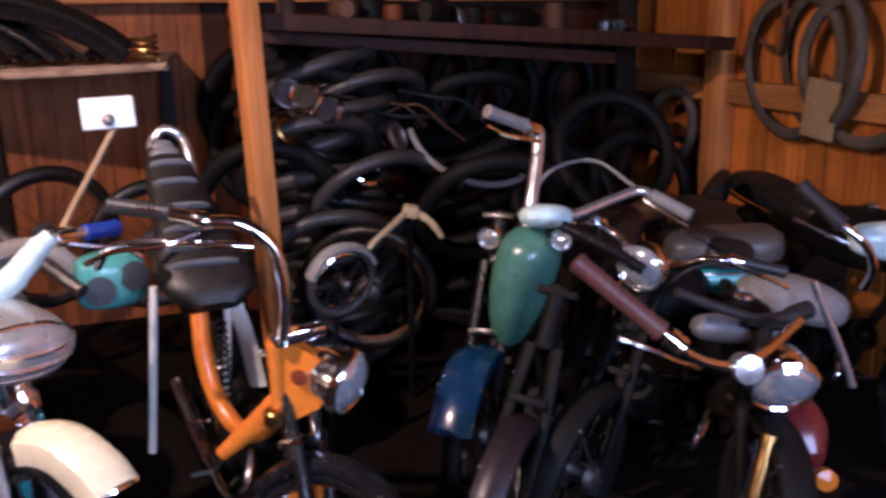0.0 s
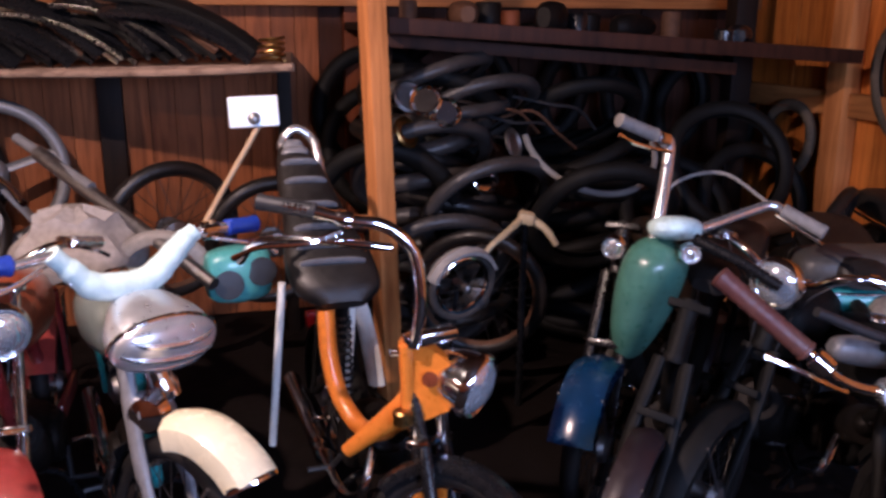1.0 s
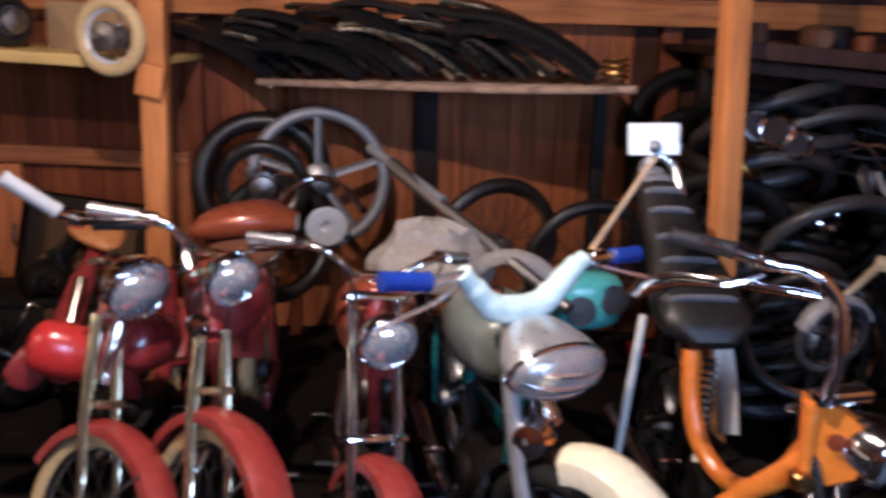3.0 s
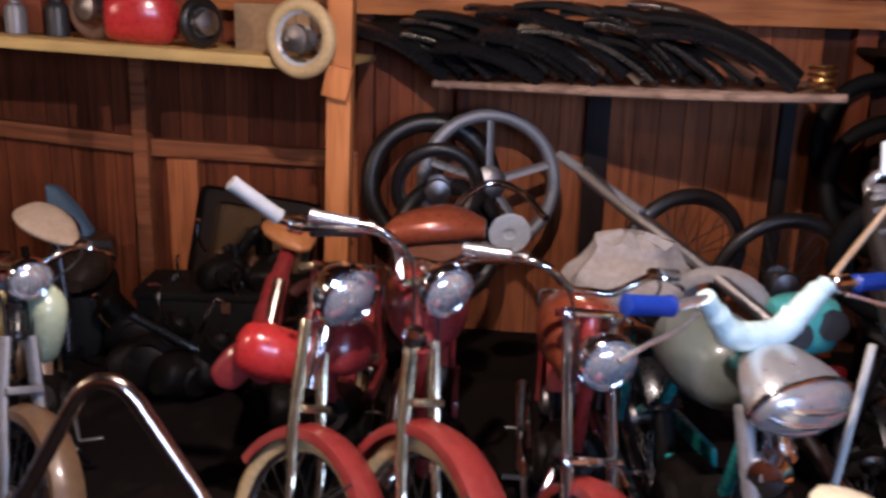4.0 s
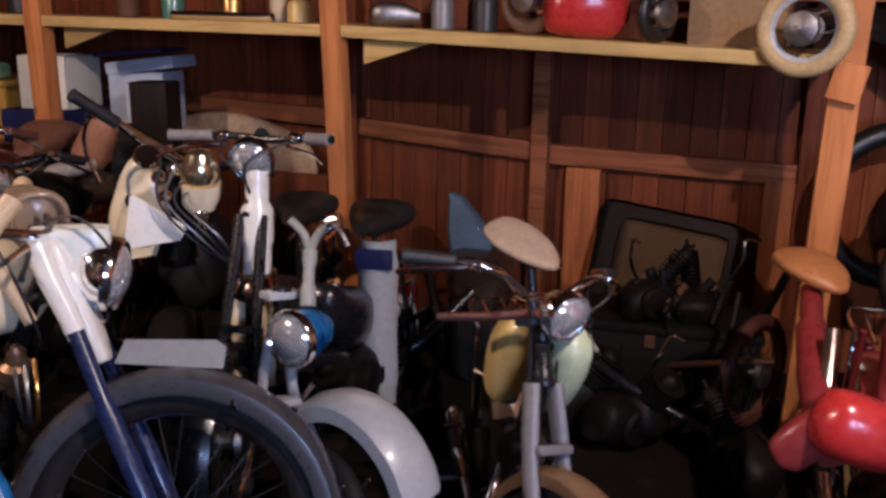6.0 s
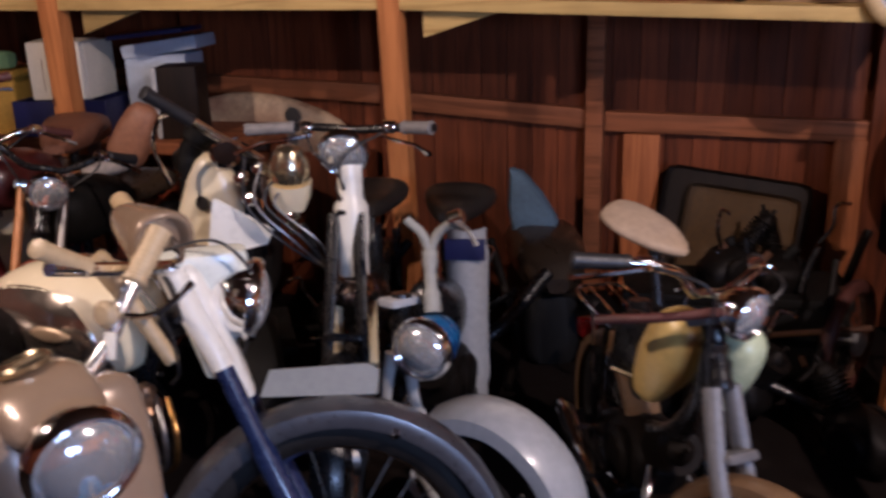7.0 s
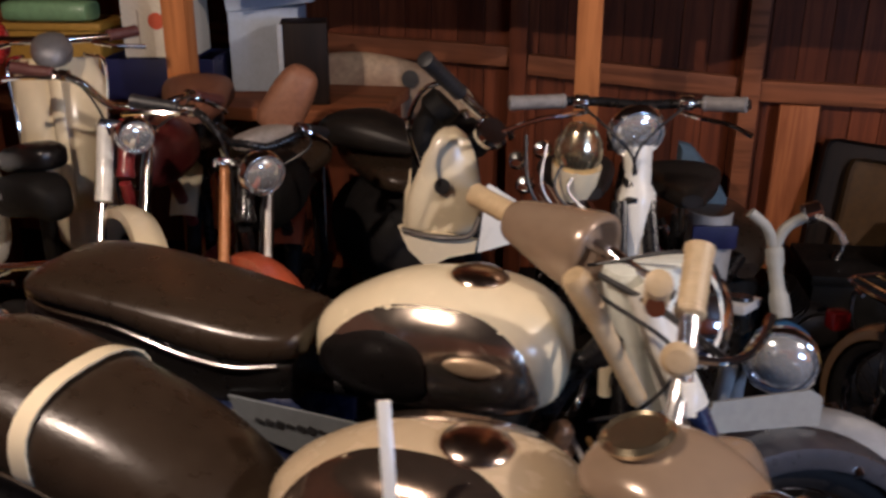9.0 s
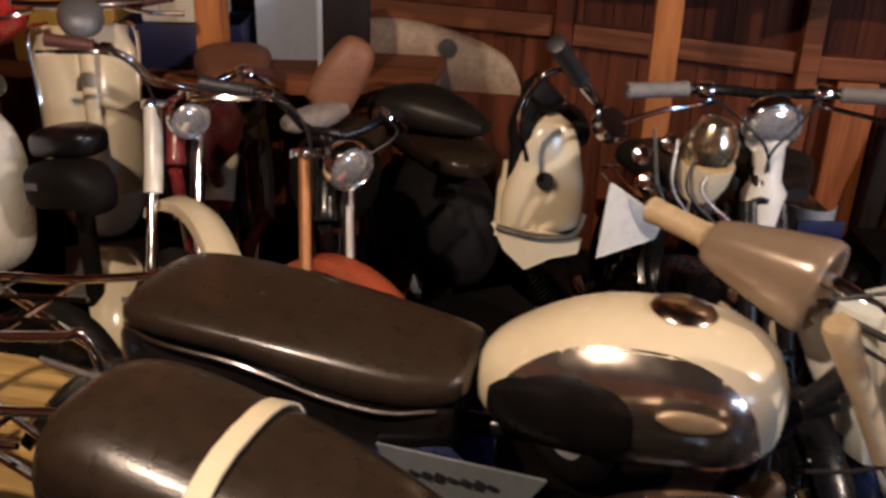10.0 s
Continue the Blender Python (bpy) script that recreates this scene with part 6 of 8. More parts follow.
O = lambda *p: inv @ V(*p)  # noqa: E731
carb = part("carburettor", lathe([(0.014, -0.07), (0.026, -0.06), (0.026, -0.02), (0.036, -0.016), (0.036, 0.02), (0.022, 0.03), (0.022, 0.06), (0.010, 0.075)], 18, inv @ toward((-0.66, -2.52, 0.66), (0.3, -0.2, 1))), mat("oily_brown_alloy", (0.30, 0.17, 0.09), 0.4, 0.7, 0.3, 14, 0.2, dirt=0.4), mb1, "oily brown carburettor")
part("float_bowl", lathe([(0.0, -0.03), (0.028, -0.028), (0.03, 0.02), (0.02, 0.03), (0, 0.03)], 16, inv @ toward((-0.71, -2.53, 0.645), (0, 0, 1))), bpy.data.materials["oily_brown_alloy"], carb)
for i in range(3):
    part("spark_lead", tube(spline([O(-0.60 - 0.03 * i, -2.52, 0.70), O(-0.56 - 0.03 * i, -2.56, 0.64), O(-0.58 - 0.02 * i, -2.55, 0.56), O(-0.66, -2.50, 0.50)], 6), 0.006, 8), (BRASS, DULL, BLACKP)[i], mb1)
hb = part("handlebar", tube(spline([O(-0.80, -2.28, 1.03), O(-0.72, -2.38, 1.04), O(-0.60, -2.45, 1.02), O(-0.54, -2.50, 1.0), O(-0.50, -2.60, 1.02), O(-0.52, -2.74, 1.06), O(-0.53, -2.86, 1.10)], 6), 0.013, 10), CHROME, mb1)
part("hand_muff", body([(-0.085, 0, 0.026, 0.026), (-0.078, 0, 0.036, 0.036), (-0.03, -0.004, 0.050, 0.048), (0.04, -0.010, 0.066, 0.060), (0.085, -0.014, 0.074, 0.066), (0.095, -0.012, 0.064, 0.056), (0.07, -0.01, 0.05, 0.045)], 22, inv @ toward((-0.69, -2.415, 1.022), (0.80, -0.55, -0.16)) @ Matrix.Rotation(radians(-90), 4, "Y")), TAUPE, hb, "taupe hand muff flaring to an open hem")
grip(hb, O(-0.755, -2.345, 1.03), O(-0.845, -2.27, 1.045), 0.021, IVORYP)
grip(hb, O(-0.525, -2.78, 1.075), O(-0.53, -2.88, 1.14), 0.0155, IVORYP)
part("steering_tube", tube([O(-0.638, -2.627, 1.040), O(-0.632, -2.624, 1.030), O(-0.58, -2.606, 0.93), O(-0.525, -2.588, 0.82)], [0.018, 0.023, 0.016, 0.015], 14), IVORYP, hb, "ivory steering tube with a thick end")
lever(hb, [O(-0.60, -2.52, 1.0), O(-0.50, -2.60, 0.98), O(-0.42, -2.70, 0.96)], BLACKP)
cable(hb, [O(-0.62, -2.48, 1.0), O(-0.45, -2.50, 1.04), O(-0.40, -2.45, 0.92), O(-0.46, -2.44, 0.78)])
cable(hb, [O(-0.60, -2.60, 1.0), O(-0.48, -2.66, 0.94), O(-0.52, -2.58, 0.80), O(-0.60, -2.50, 0.72)])
inv = mb2.matrix_world.inverted()
O = lambda *p: inv @ V(*p)  # noqa: E731
hb = part("handlebar", tube(spline([O(-0.80, -3.17, 0.82), O(-0.70, -3.09, 0.85), O(-0.60, -3.0, 0.885), O(-0.52, -2.90, 0.895), O(-0.49, -2.82, 0.94), O(-0.48, -2.77, 1.0), O(-0.475, -2.72, 1.05)], 6), 0.014, 12), ALU, mb2)
grip(hb, O(-0.73, -3.115, 0.84), O(-0.84, -3.20, 0.81), 0.019, IVORYP)
grip(hb, O(-0.477, -2.735, 1.035), O(-0.465, -2.655, 1.11), 0.0195, IVORYP)
part("clamp_knob", lathe([(0.012, 0), (0.022, 0.004), (0.024, 0.012), (0.016, 0.022), (0, 0.024)], 16, inv @ toward((-0.49, -2.785, 1.0), (-0.1, -1, 0.2))), IVORYP, hb)
part("clamp_plate", block(0.020, 0.006, 0.045, inv @ pose(-0.475, -2.815, 0.955, -20, 0, 10), 0.002), WHITE, hb)
lever(hb, [O(-0.47, -2.79, 1.0), O(-0.42, -2.78, 1.0), O(-0.39, -2.76, 1.015), O(-0.37, -2.72, 1.04)])
lever(hb, [O(-0.66, -3.03, 0.86), O(-0.72, -3.05, 0.85), O(-0.80, -3.10, 0.82), O(-0.88, -3.16, 0.79)])
part("mirror_arm", block(0.016, 0.006, 0.20, inv @ toward((-0.815, -3.03, 0.925), (-0.10, 0.22, 0.80)), 0.002), WHITE, hb, "white flat mirror arm")

# ---------------------------------------------------------------- scooters at the far end
def scooter(label, at, heading, shieldmat, bodymat, gripmat, top, h, w, rearmat=None, bars=True):
    root = thing("scooter", label, "scooter", pose(at[0], at[1], 0, 0, 0, heading), "scooters")
    mid = top - h / 2
    sh = part("leg_shield", curved_sheet(Matrix.Translation((0, 0, mid)) @ Matrix.Rotation(radians(-8), 4, "Y"), h, w, 0.09, waist=0.10, lean=-0.25), shieldmat, root)
    part("shield_rib", tube(spline([(0.035, 0, mid - h * 0.45), (0.035, 0, mid), (-0.005, 0, mid + h * 0.45)], 6), 0.026, 12, flat=0.5), shieldmat, sh)
    for s in (1, -1):
        part("edge_trim", tube(spline([(-0.10, s * w * 0.49, mid - h * 0.46), (-0.09, s * w * 0.45, mid), (-0.13, s * w * 0.49, mid + h * 0.42), (-0.08, s * w * 0.30, mid + h * 0.5)], 6), 0.006, 6), CHROME, sh)
    part("head_fairing", body([(-0.16, top + 0.02, 0.02, 0.02), (-0.13, top + 0.02, 0.05, 0.045), (-0.04, top + 0.02, 0.062, 0.052), (0.03, top + 0.01, 0.045, 0.035), (0.05, top, 0.015, 0.015)], 18), bodymat, root)
    hb = part("handlebar", tube(spline([(-0.05, 0.02, top + 0.02), (-0.05, 0.0, top + 0.09)], 4) if not bars else spline([(-0.14, 0.25, top + 0.06), (-0.09, 0.15, top + 0.05), (-0.05, 0, top + 0.05), (-0.09, -0.15, top + 0.05), (-0.14, -0.25, top + 0.06)], 6), 0.014, 10), CHROME, root)
    for s in (1, -1) if bars else ():
        grip(hb, (-0.10, s * 0.165, top + 0.052), (-0.145, s * 0.26, top + 0.061), 0.018, gripmat)
        lever(hb, [(-0.06, s * 0.12, top + 0.04), (-0.03, s * 0.18, top + 0.03), (-0.05, s * 0.28, top + 0.02)])
    wheel(root, "front_wheel", 0.23, 0.085, Matrix.Translation((0.10, 0, 0.23)), LGREY, None, 12)
    part("front_mudguard", guard(0.26, 0.16, 5, 175, Matrix.Translation((0.10, 0, 0.23)), 0.01, 0.08), shieldmat, root)
    part("floorboard", block(0.42, 0.30, 0.03, pose(-0.30, 0, 0.27), 0.01), bodymat, root)
    part("rear_body", body([(-0.50, 0.42, 0.03, 0.05), (-0.55, 0.44, 0.12, 0.16), (-0.75, 0.46, 0.17, 0.20), (-1.0, 0.44, 0.16, 0.17), (-1.18, 0.40, 0.03, 0.05)], 20), rearmat or shieldmat, root)
    part("seat", body([(-0.50, 0.70, 0.04, 0.02), (-0.56, 0.71, 0.10, 0.04), (-0.8, 0.72, 0.13, 0.05), (-1.05, 0.73, 0.12, 0.045), (-1.12, 0.73, 0.04, 0.02)], 20, power=3), LEATHER, root)
    wheel(root, "rear_wheel", 0.23, 0.085, Matrix.Translation((-0.92, 0, 0.23)), LGREY, None, 12)
    return root


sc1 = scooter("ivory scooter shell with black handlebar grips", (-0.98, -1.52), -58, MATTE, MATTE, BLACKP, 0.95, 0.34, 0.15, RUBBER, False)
sc2 = scooter("cream scooter with brown grips and a wide leg shield", (-2.32, -1.38), -60, CREAM, GREYM, BROWNP, 1.125, 0.50, 0.30)
inv = sc1.matrix_world.inverted()
shell = part("front_shell", body([(0.0, 0, 0.06, 0.015, -0.012), (0.015, 0, 0.098, 0.03, -0.012), (0.09, 0, 0.104, 0.04, -0.008), (0.18, 0, 0.084, 0.042), (0.26, 0, 0.054, 0.034, 0.006), (0.295, 0, 0.015, 0.012, 0.008)], 22, inv @ pose(-1.02, -1.62, 0.728, 0, -94, -70)), CREAM, sc1, "ivory rounded front shell with a dark hole")
part("hole", lathe([(0.021, 0), (0.022, 0.006), (0.0, 0.007)], 16, inv @ toward((-1.026, -1.662, 0.875), (-0.1, -1, 0.1))), BLACKP, shell)
part("dark_spine", tube(spline([inv @ V(-1.09, -1.63, 0.74), inv @ V(-1.098, -1.63, 0.86), inv @ V(-1.085, -1.61, 1.02), inv @ V(-1.03, -1.60, 1.09)], 6), [0.018, 0.022, 0.034, 0.05], 14), MATTE, sc1)
part("side_strip", tube(spline([inv @ V(-1.125, -1.62, 0.71), inv @ V(-1.128, -1.61, 0.80), inv @ V(-1.122, -1.60, 0.90)], 5), [0.02, 0.017, 0.01], 10), CREAM, sc1)
bm = bmesh.new()
skirt = [V(-1.15, -1.66, 0.755), V(-0.93, -1.68, 0.735), V(-0.935, -1.69, 0.705), V(-1.00, -1.70, 0.69), V(-1.06, -1.70, 0.655), V(-1.115, -1.69, 0.70)]
rings(bm, [[inv @ p for p in skirt], [inv @ (p + V(0.004, 0.02, 0)) for p in skirt]])
part("shell_apron", bm, CREAM, sc1, "bent ivory apron under the shell")
part("shell_edge", tube(spline([inv @ V(-1.135, -1.675, 0.752), inv @ V(-1.04, -1.69, 0.742), inv @ V(-0.95, -1.69, 0.752), inv @ V(-0.925, -1.67, 0.80)], 5), 0.008, 8), DULL, sc1)
bm = bmesh.new()
tri = [V(-0.885, -1.83, 0.935), V(-0.755, -1.75, 0.83), V(-0.77, -1.77, 0.79), V(-0.90, -1.86, 0.77)]
rings(bm, [[inv @ p for p in tri], [inv @ (p + V(0.006, 0.012, 0)) for p in tri]])
part("white_flap", bm, WHITE, sc1, "white triangular sheet flap")
hb = part("handlebar", tube(spline([inv @ V(-0.86, -1.58, 1.0), inv @ V(-0.91, -1.66, 1.06), inv @ V(-0.965, -1.76, 1.14), inv @ V(-1.02, -1.88, 1.235)], 5), 0.014, 10), CHROME, sc1)
grip(hb, inv @ V(-0.965, -1.765, 1.142), inv @ V(-1.025, -1.89, 1.24), 0.019, BLACKP)
part("speedometer", lathe([(0.04, 0), (0.044, 0.02), (0.036, 0.03), (0, 0.028)], 20, inv @ toward((-0.90, -1.72, 1.03), (0.5, -0.6, 0.6))), CHROME, sc1)
part("mirror_stem", tube(spline([inv @ V(-1.07, -1.75, 0.95), inv @ V(-1.09, -1.78, 1.06), inv @ V(-1.05, -1.80, 1.15), inv @ V(-1.0, -1.78, 1.17)], 6), 0.006, 8), CHROME, sc1)

# ---------------------------------------------------------------- old tyres in the corner
TY = {}


def old_tyre(R, w, m, material=None, label="worn black rubber tyre in a heap", group="old tyres in the corner"):
    material = material or DUSTYR
    key = (R, w, material.name)
    if key not in TY:
        t = w / 2
        prof = [(R - t + t * math.cos(radians(a)), t * 0.95 * math.sin(radians(a))) for a in range(-150, 151, 25)]
        prof += [(r - 0.006 if i > 0 else r, z * 0.82) for i, (r, z) in enumerate(prof[::-1])]
        bm = bmesh.new()
        loops = []
        for i in range(44):
            a = 2 * math.pi * i / 44
            wob = 1 + 0.012 * math.sin(2 * a) + 0.008 * math.sin(3 * a + 1)
            loops.append([V(r * wob * math.cos(a), r * wob * math.sin(a), z + 0.008 * math.sin(2 * a + 0.5)) for r, z in prof])
        rings(bm, loops, closed=True)
        TY[key] = finish("tyre", bm, material)
    ob = new("tyre", TY[key])
    ob.matrix_world = m
    return tagged(ob, label, "tyre", group)


rnd = random.Random(5)
# Flat black tyres added as filler for the dark below the upper shelf.
for x, z, ry in ((3.45, 1.12, 8), (3.85, 1.18, -10), (4.25, 1.22, 14), (4.62, 1.14, -6), (4.98, 1.16, 10), (5.3, 1.05, -12)):
    old_tyre(0.33, 0.075, pose(x, -0.16, z - 0.06, 82, ry, 0), MATTE, label="old black tyre hung flat against the boards", group="tyres against the boards")
for i in range(15):
    z = 0.05 + i * 0.076
    old_tyre(rnd.choice((0.29, 0.31, 0.33)), rnd.choice((0.06, 0.075)), pose(3.58 + rnd.uniform(-0.08, 0.08), -0.78 + rnd.uniform(-0.06, 0.06), z, rnd.uniform(-12, 6) - 4, rnd.uniform(-7, 7) - 9, rnd.uniform(0, 360)), GREYR if i % 3 else DUSTYR)
for x, y, z, rx, ry in ((3.52, -0.86, 1.22, -20, -22), (3.74, -0.84, 1.10, -34, -16), (3.46, -1.02, 0.92, -42, -12), (3.72, -1.10, 0.74, -50, -20), (3.50, -1.16, 0.52, -56, -8)):
    old_tyre(0.31, 0.06, pose(x, y, z, rx, ry, 0), GREYR, label="grey worn tyre sliding off the heap")
# Second stack and loose tyres in black: the shelf's shade as their colour.
for i in range(11):
    z = 0.05 + i * 0.084
    old_tyre(rnd.choice((0.29, 0.31, 0.33)), 0.078, pose(4.32 + rnd.uniform(-0.06, 0.06), -0.62 + rnd.uniform(-0.06, 0.06), z, rnd.uniform(-9, 9) - 10, rnd.uniform(-7, 7), rnd.uniform(0, 360)), MATTE)
for x, y, z, rx, ry in ((3.55, -0.80, 1.16, -24, 14), (4.28, -0.70, 1.06, -38, -6), (4.85, -0.50, 0.34, 78, 30), (5.05, -0.60, 0.33, 80, -20), (4.75, -0.85, 0.60, 60, 15), (4.95, -0.95, 0.85, 62, -12), (5.2, -0.8, 0.62, 70, 8), (4.15, -1.30, 0.72, -52, 5), (3.30, -1.05, 0.75, -62, 22), (5.1, -1.4, 0.31, 76, 12), (5.25, -1.75, 0.34, 80, 25), (3.45, -0.35, 0.9, 80, 4)):
    old_tyre(0.32, 0.075, pose(x, y, z, rx, ry), MATTE)
# a pale bicycle rim lying among the tyres, spare wheels and rims
wa = solo("bicycle_hoop", tube([V(0.29 * math.cos(a), 0.29 * math.sin(a), 0) for a in [math.pi + math.pi * i / 30 for i in range(31)]], 0.013, 8), GREYL, "bent half of a pale wheel hoop lying among black tyres", "wheel hoop", m=pose(4.16, -1.12, 1.02, 42, 4))
for i, (x, y, z, rx, rz, R) in enumerate(((3.62, -1.30, 0.44, 80, -25, 0.28), (2.46, -1.02, 0.70, 84, 24, 0.28), (2.85, -0.95, 0.62, 80, 10, 0.28), (4.85, -1.72, 0.62, 70, 40, 0.30), (1.50, -0.66, 0.86, 80, 8, 0.20))):
    root = thing("wheel", "dusty spoked spare wheel leaning in the heap", "wheel", pose(x, y, z, 0, 0, rz) @ pose(0, 0, 0, 90 - rx, 0, 0), "spare wheels")
    wheel(root, "rim", R, 0.055, Matrix.Identity(4), RUST if i < 3 else DULL, DUSTYR)
# bright odds and ends on the heap
for i, (x, y, z, mt) in enumerate(((3.42, -1.24, 1.20, CHROME), (3.50, -1.22, 1.15, CHROME), (3.36, -1.20, 1.21, DULL), (3.66, -1.20, 0.88, CHROME), (3.34, -1.22, 1.08, BRASS), (3.78, -1.20, 1.02, DULL))):
    solo("chrome_lamp_rim", lathe([(0.05, 0), (0.062, 0.006), (0.064, 0.016), (0.056, 0.022), (0.046, 0.012)], 22, toward((0, 0, 0), (0.3 * i - 0.4, -1, 0.5))), mt, "loose chrome lamp rim on the tyre heap", "lamp rim", "loose lamp rims", m=pose(x, y, z))
for i in range(7):
    a = rnd.uniform(0, 6)
    p0 = V(3.30 + 0.10 * i, -1.0 + 0.02 * i, 1.18 - 0.05 * (i % 3))
    solo("loose_cable", tube(spline([p0, p0 + V(0.16, -0.05, 0.05 * math.sin(a)), p0 + V(0.30, -0.02, -0.06), p0 + V(0.42, 0.05, -0.10 + 0.08 * math.cos(a))], 6), 0.007, 6), RUST if i % 2 else BLACKP, "loose control cable hanging over the tyres", "cable", "loose cables")
# a small handlebar with a tan clamp, and a narrow wheel hoop before the heap
sd = thing("loose_handlebar", "cream forked handlebar with a worn tan clamp", "handlebar", pose(3.735, -1.51, 0))
part("clamp", block(0.062, 0.05, 0.046, pose(0, 0, 0.79, 8, 12, -20), 0.014), IVORYP, sd, "worn tan clamp")
part("arm", tube(spline([(-0.02, 0, 0.785), (-0.10, -0.07, 0.755), (-0.185, -0.14, 0.725), (-0.24, -0.18, 0.68)], 5), [0.014, 0.013, 0.011, 0.010], 10), IVORYP, sd)
part("arm", tube(spline([(0.025, 0, 0.78), (0.07, -0.03, 0.745), (0.105, -0.05, 0.69)], 5), [0.016, 0.014, 0.012], 10), IVORYP, sd)
part("stem", tube([(0, 0.01, 0.78), (0.01, 0.05, 0.40), (0.02, 0.08, 0.0)], 0.014, 10), BLACKM, sd)
hw = thing("narrow_wheel", "narrow dusty wheel hoop under a grey mudguard arc", "wheel", pose(3.345, -1.99, 0.70, 0, 0, 16) @ pose(0, 0, 0, 10, 0, 0), "spare wheels")
part("rim", tube([V(0.092 * math.cos(a), 0, 0.092 * math.sin(a)) for a in [2 * math.pi * i / 40 for i in range(40)]], 0.009, 8, closed=True), CHROME, hw)
part("tyre", tube([V(0.108 * math.cos(a), 0, 0.108 * math.sin(a)) for a in [2 * math.pi * i / 40 for i in range(40)]], 0.013, 8, closed=True), GREYR, hw)
part("hub", lathe([(0.006, -0.04), (0.014, -0.036), (0.014, 0.036), (0.006, 0.04)], 12, Y90), DULL, hw)
for i in range(10):
    a = 2 * math.pi * i / 10
    part("spoke", tube([V(0.012 * math.cos(a), 0.02 * (-1) ** i, 0.012 * math.sin(a)), V(0.09 * math.cos(a + 0.2), 0, 0.09 * math.sin(a + 0.2))], 0.0015, 4), SPOKE, hw)
part("mudguard", guard(0.126, 0.05, 25, 165, Matrix.Identity(4), 0.0, 0.012), GREYL, hw, "thin grey mudguard arc")
part("stay", tube([V(0.0, 0.03, 0), V(0.02, 0.05, -0.35), V(0.03, 0.06, -0.69)], 0.010, 8), BLACKM, hw)

# ---------------------------------------------------------------- pipes on the thin shelf
for i in range(38):
    f = i / 37
    x, y = 1.50 + 1.34 * f + rnd.uniform(-0.03, 0.03), -0.36 - 0.66 * f + 0.05 * (i % 3)
    R, a0 = rnd.uniform(0.62, 0.85), rnd.uniform(42, 54)
    mt = (IVORYP if i == 22 else DUSTYT if i in (5, 14, 29) else RUST if i in (19, 33) else (BLACKM, MATTE, BLACKM)[i % 3])
    w = rnd.uniform(0.032, 0.045) if mt in (DUSTYT, IVORYP, RUST) else rnd.uniform(0.09, 0.13)
    m = pose(x, y, 1.315 + 0.05 * f + 0.03 * (i % 2), rnd.uniform(-10, 25), 0, -27 + rnd.uniform(-9, 9)) @ Matrix.Translation((-R * math.cos(radians(a0)), 0, -R * math.sin(radians(a0))))
    solo("loose_mudguard", guard(R, w, a0, rnd.uniform(88, 100), m, 0.0, 0.026), mt, "old black curved mudguard piled on the shelf" if mt in (BLACKM, MATTE) else "old pale worn mudguard piled on the shelf", "mudguard", "mudguards on the shelf")
solo("wire_coil", tube([V(0.045 * math.cos(a), 0.045 * math.sin(a), 0.0035 * a) for a in [i * 0.35 for i in range(72)]], 0.006, 6), BRASS, "small coil of brass-coloured wire on the shelf end", "wire coil", m=pose(2.87, -1.06, 1.345))
solo("chrome_bolt", lathe([(0.014, 0), (0.016, 0.008), (0.008, 0.012), (0.008, 0.03), (0, 0.03)], 10), CHROME, "bright bolt head at the shelf corner", "bolt", m=pose(1.50, -0.415, 1.255, 90))

# ---------------------------------------------------------------- big wheel and parts under that shelf
cast = thing("cast_wheel", "large grey cast spoke wheel leaning on the wall", "wheel", pose(1.70, -0.34, 0.84, 0, 0, 12) @ pose(0, 0, 0, -8, 0, 0))
part("rim", tube([V(0.30 * math.cos(a), 0, 0.30 * math.sin(a)) for a in [2 * math.pi * i / 48 for i in range(48)]], 0.030, 10, closed=True), GREYM, cast)
for i in range(5):
    a = 2 * math.pi * i / 5 + 0.3
    part("spoke", tube([V(0.05 * math.cos(a), 0, 0.05 * math.sin(a)), V(0.28 * math.cos(a), 0, 0.28 * math.sin(a))], 0.024, 8, flat=0.5), GREYM, cast)
part("hub", lathe([(0.02, -0.05), (0.07, -0.04), (0.075, 0.03), (0.04, 0.05), (0, 0.05)], 20, Y90), DULL, cast)
old_tyre(0.33, 0.09, pose(1.42, -0.22, 0.80, 84, 0, 10), label="dusty tyre leaning on the wall behind a cast wheel", group="tyres by the wall")
old_tyre(0.28, 0.07, pose(1.55, -0.62, 0.62, 78, 0, 35), label="dusty tyre leaning on the wall behind a cast wheel", group="tyres by the wall")
solo("brake_disc", lathe([(0.02, -0.004), (0.022, 0.004), (0.075, 0.006), (0.078, 0), (0.075, -0.006)], 28, Y90), LGREY, "pale metal disc with a centre hole", "disc", m=pose(1.82, -1.16, 0.80, 10, 0, 8))
solo("long_tube", tube([(2.06, -1.30, 1.06), (2.22, -1.48, 0.96), (2.44, -1.74, 0.84), (2.60, -1.92, 0.74)], [0.026, 0.024, 0.020, 0.020], 12), DULL, "long dull fork tube lying over the parts", "tube")
solo("long_tube", tube([(1.98, -1.20, 1.10), (2.12, -1.36, 1.03), (2.24, -1.50, 0.97)], 0.018, 12), GREYM, "short grey fork tube lying over the parts", "tube")
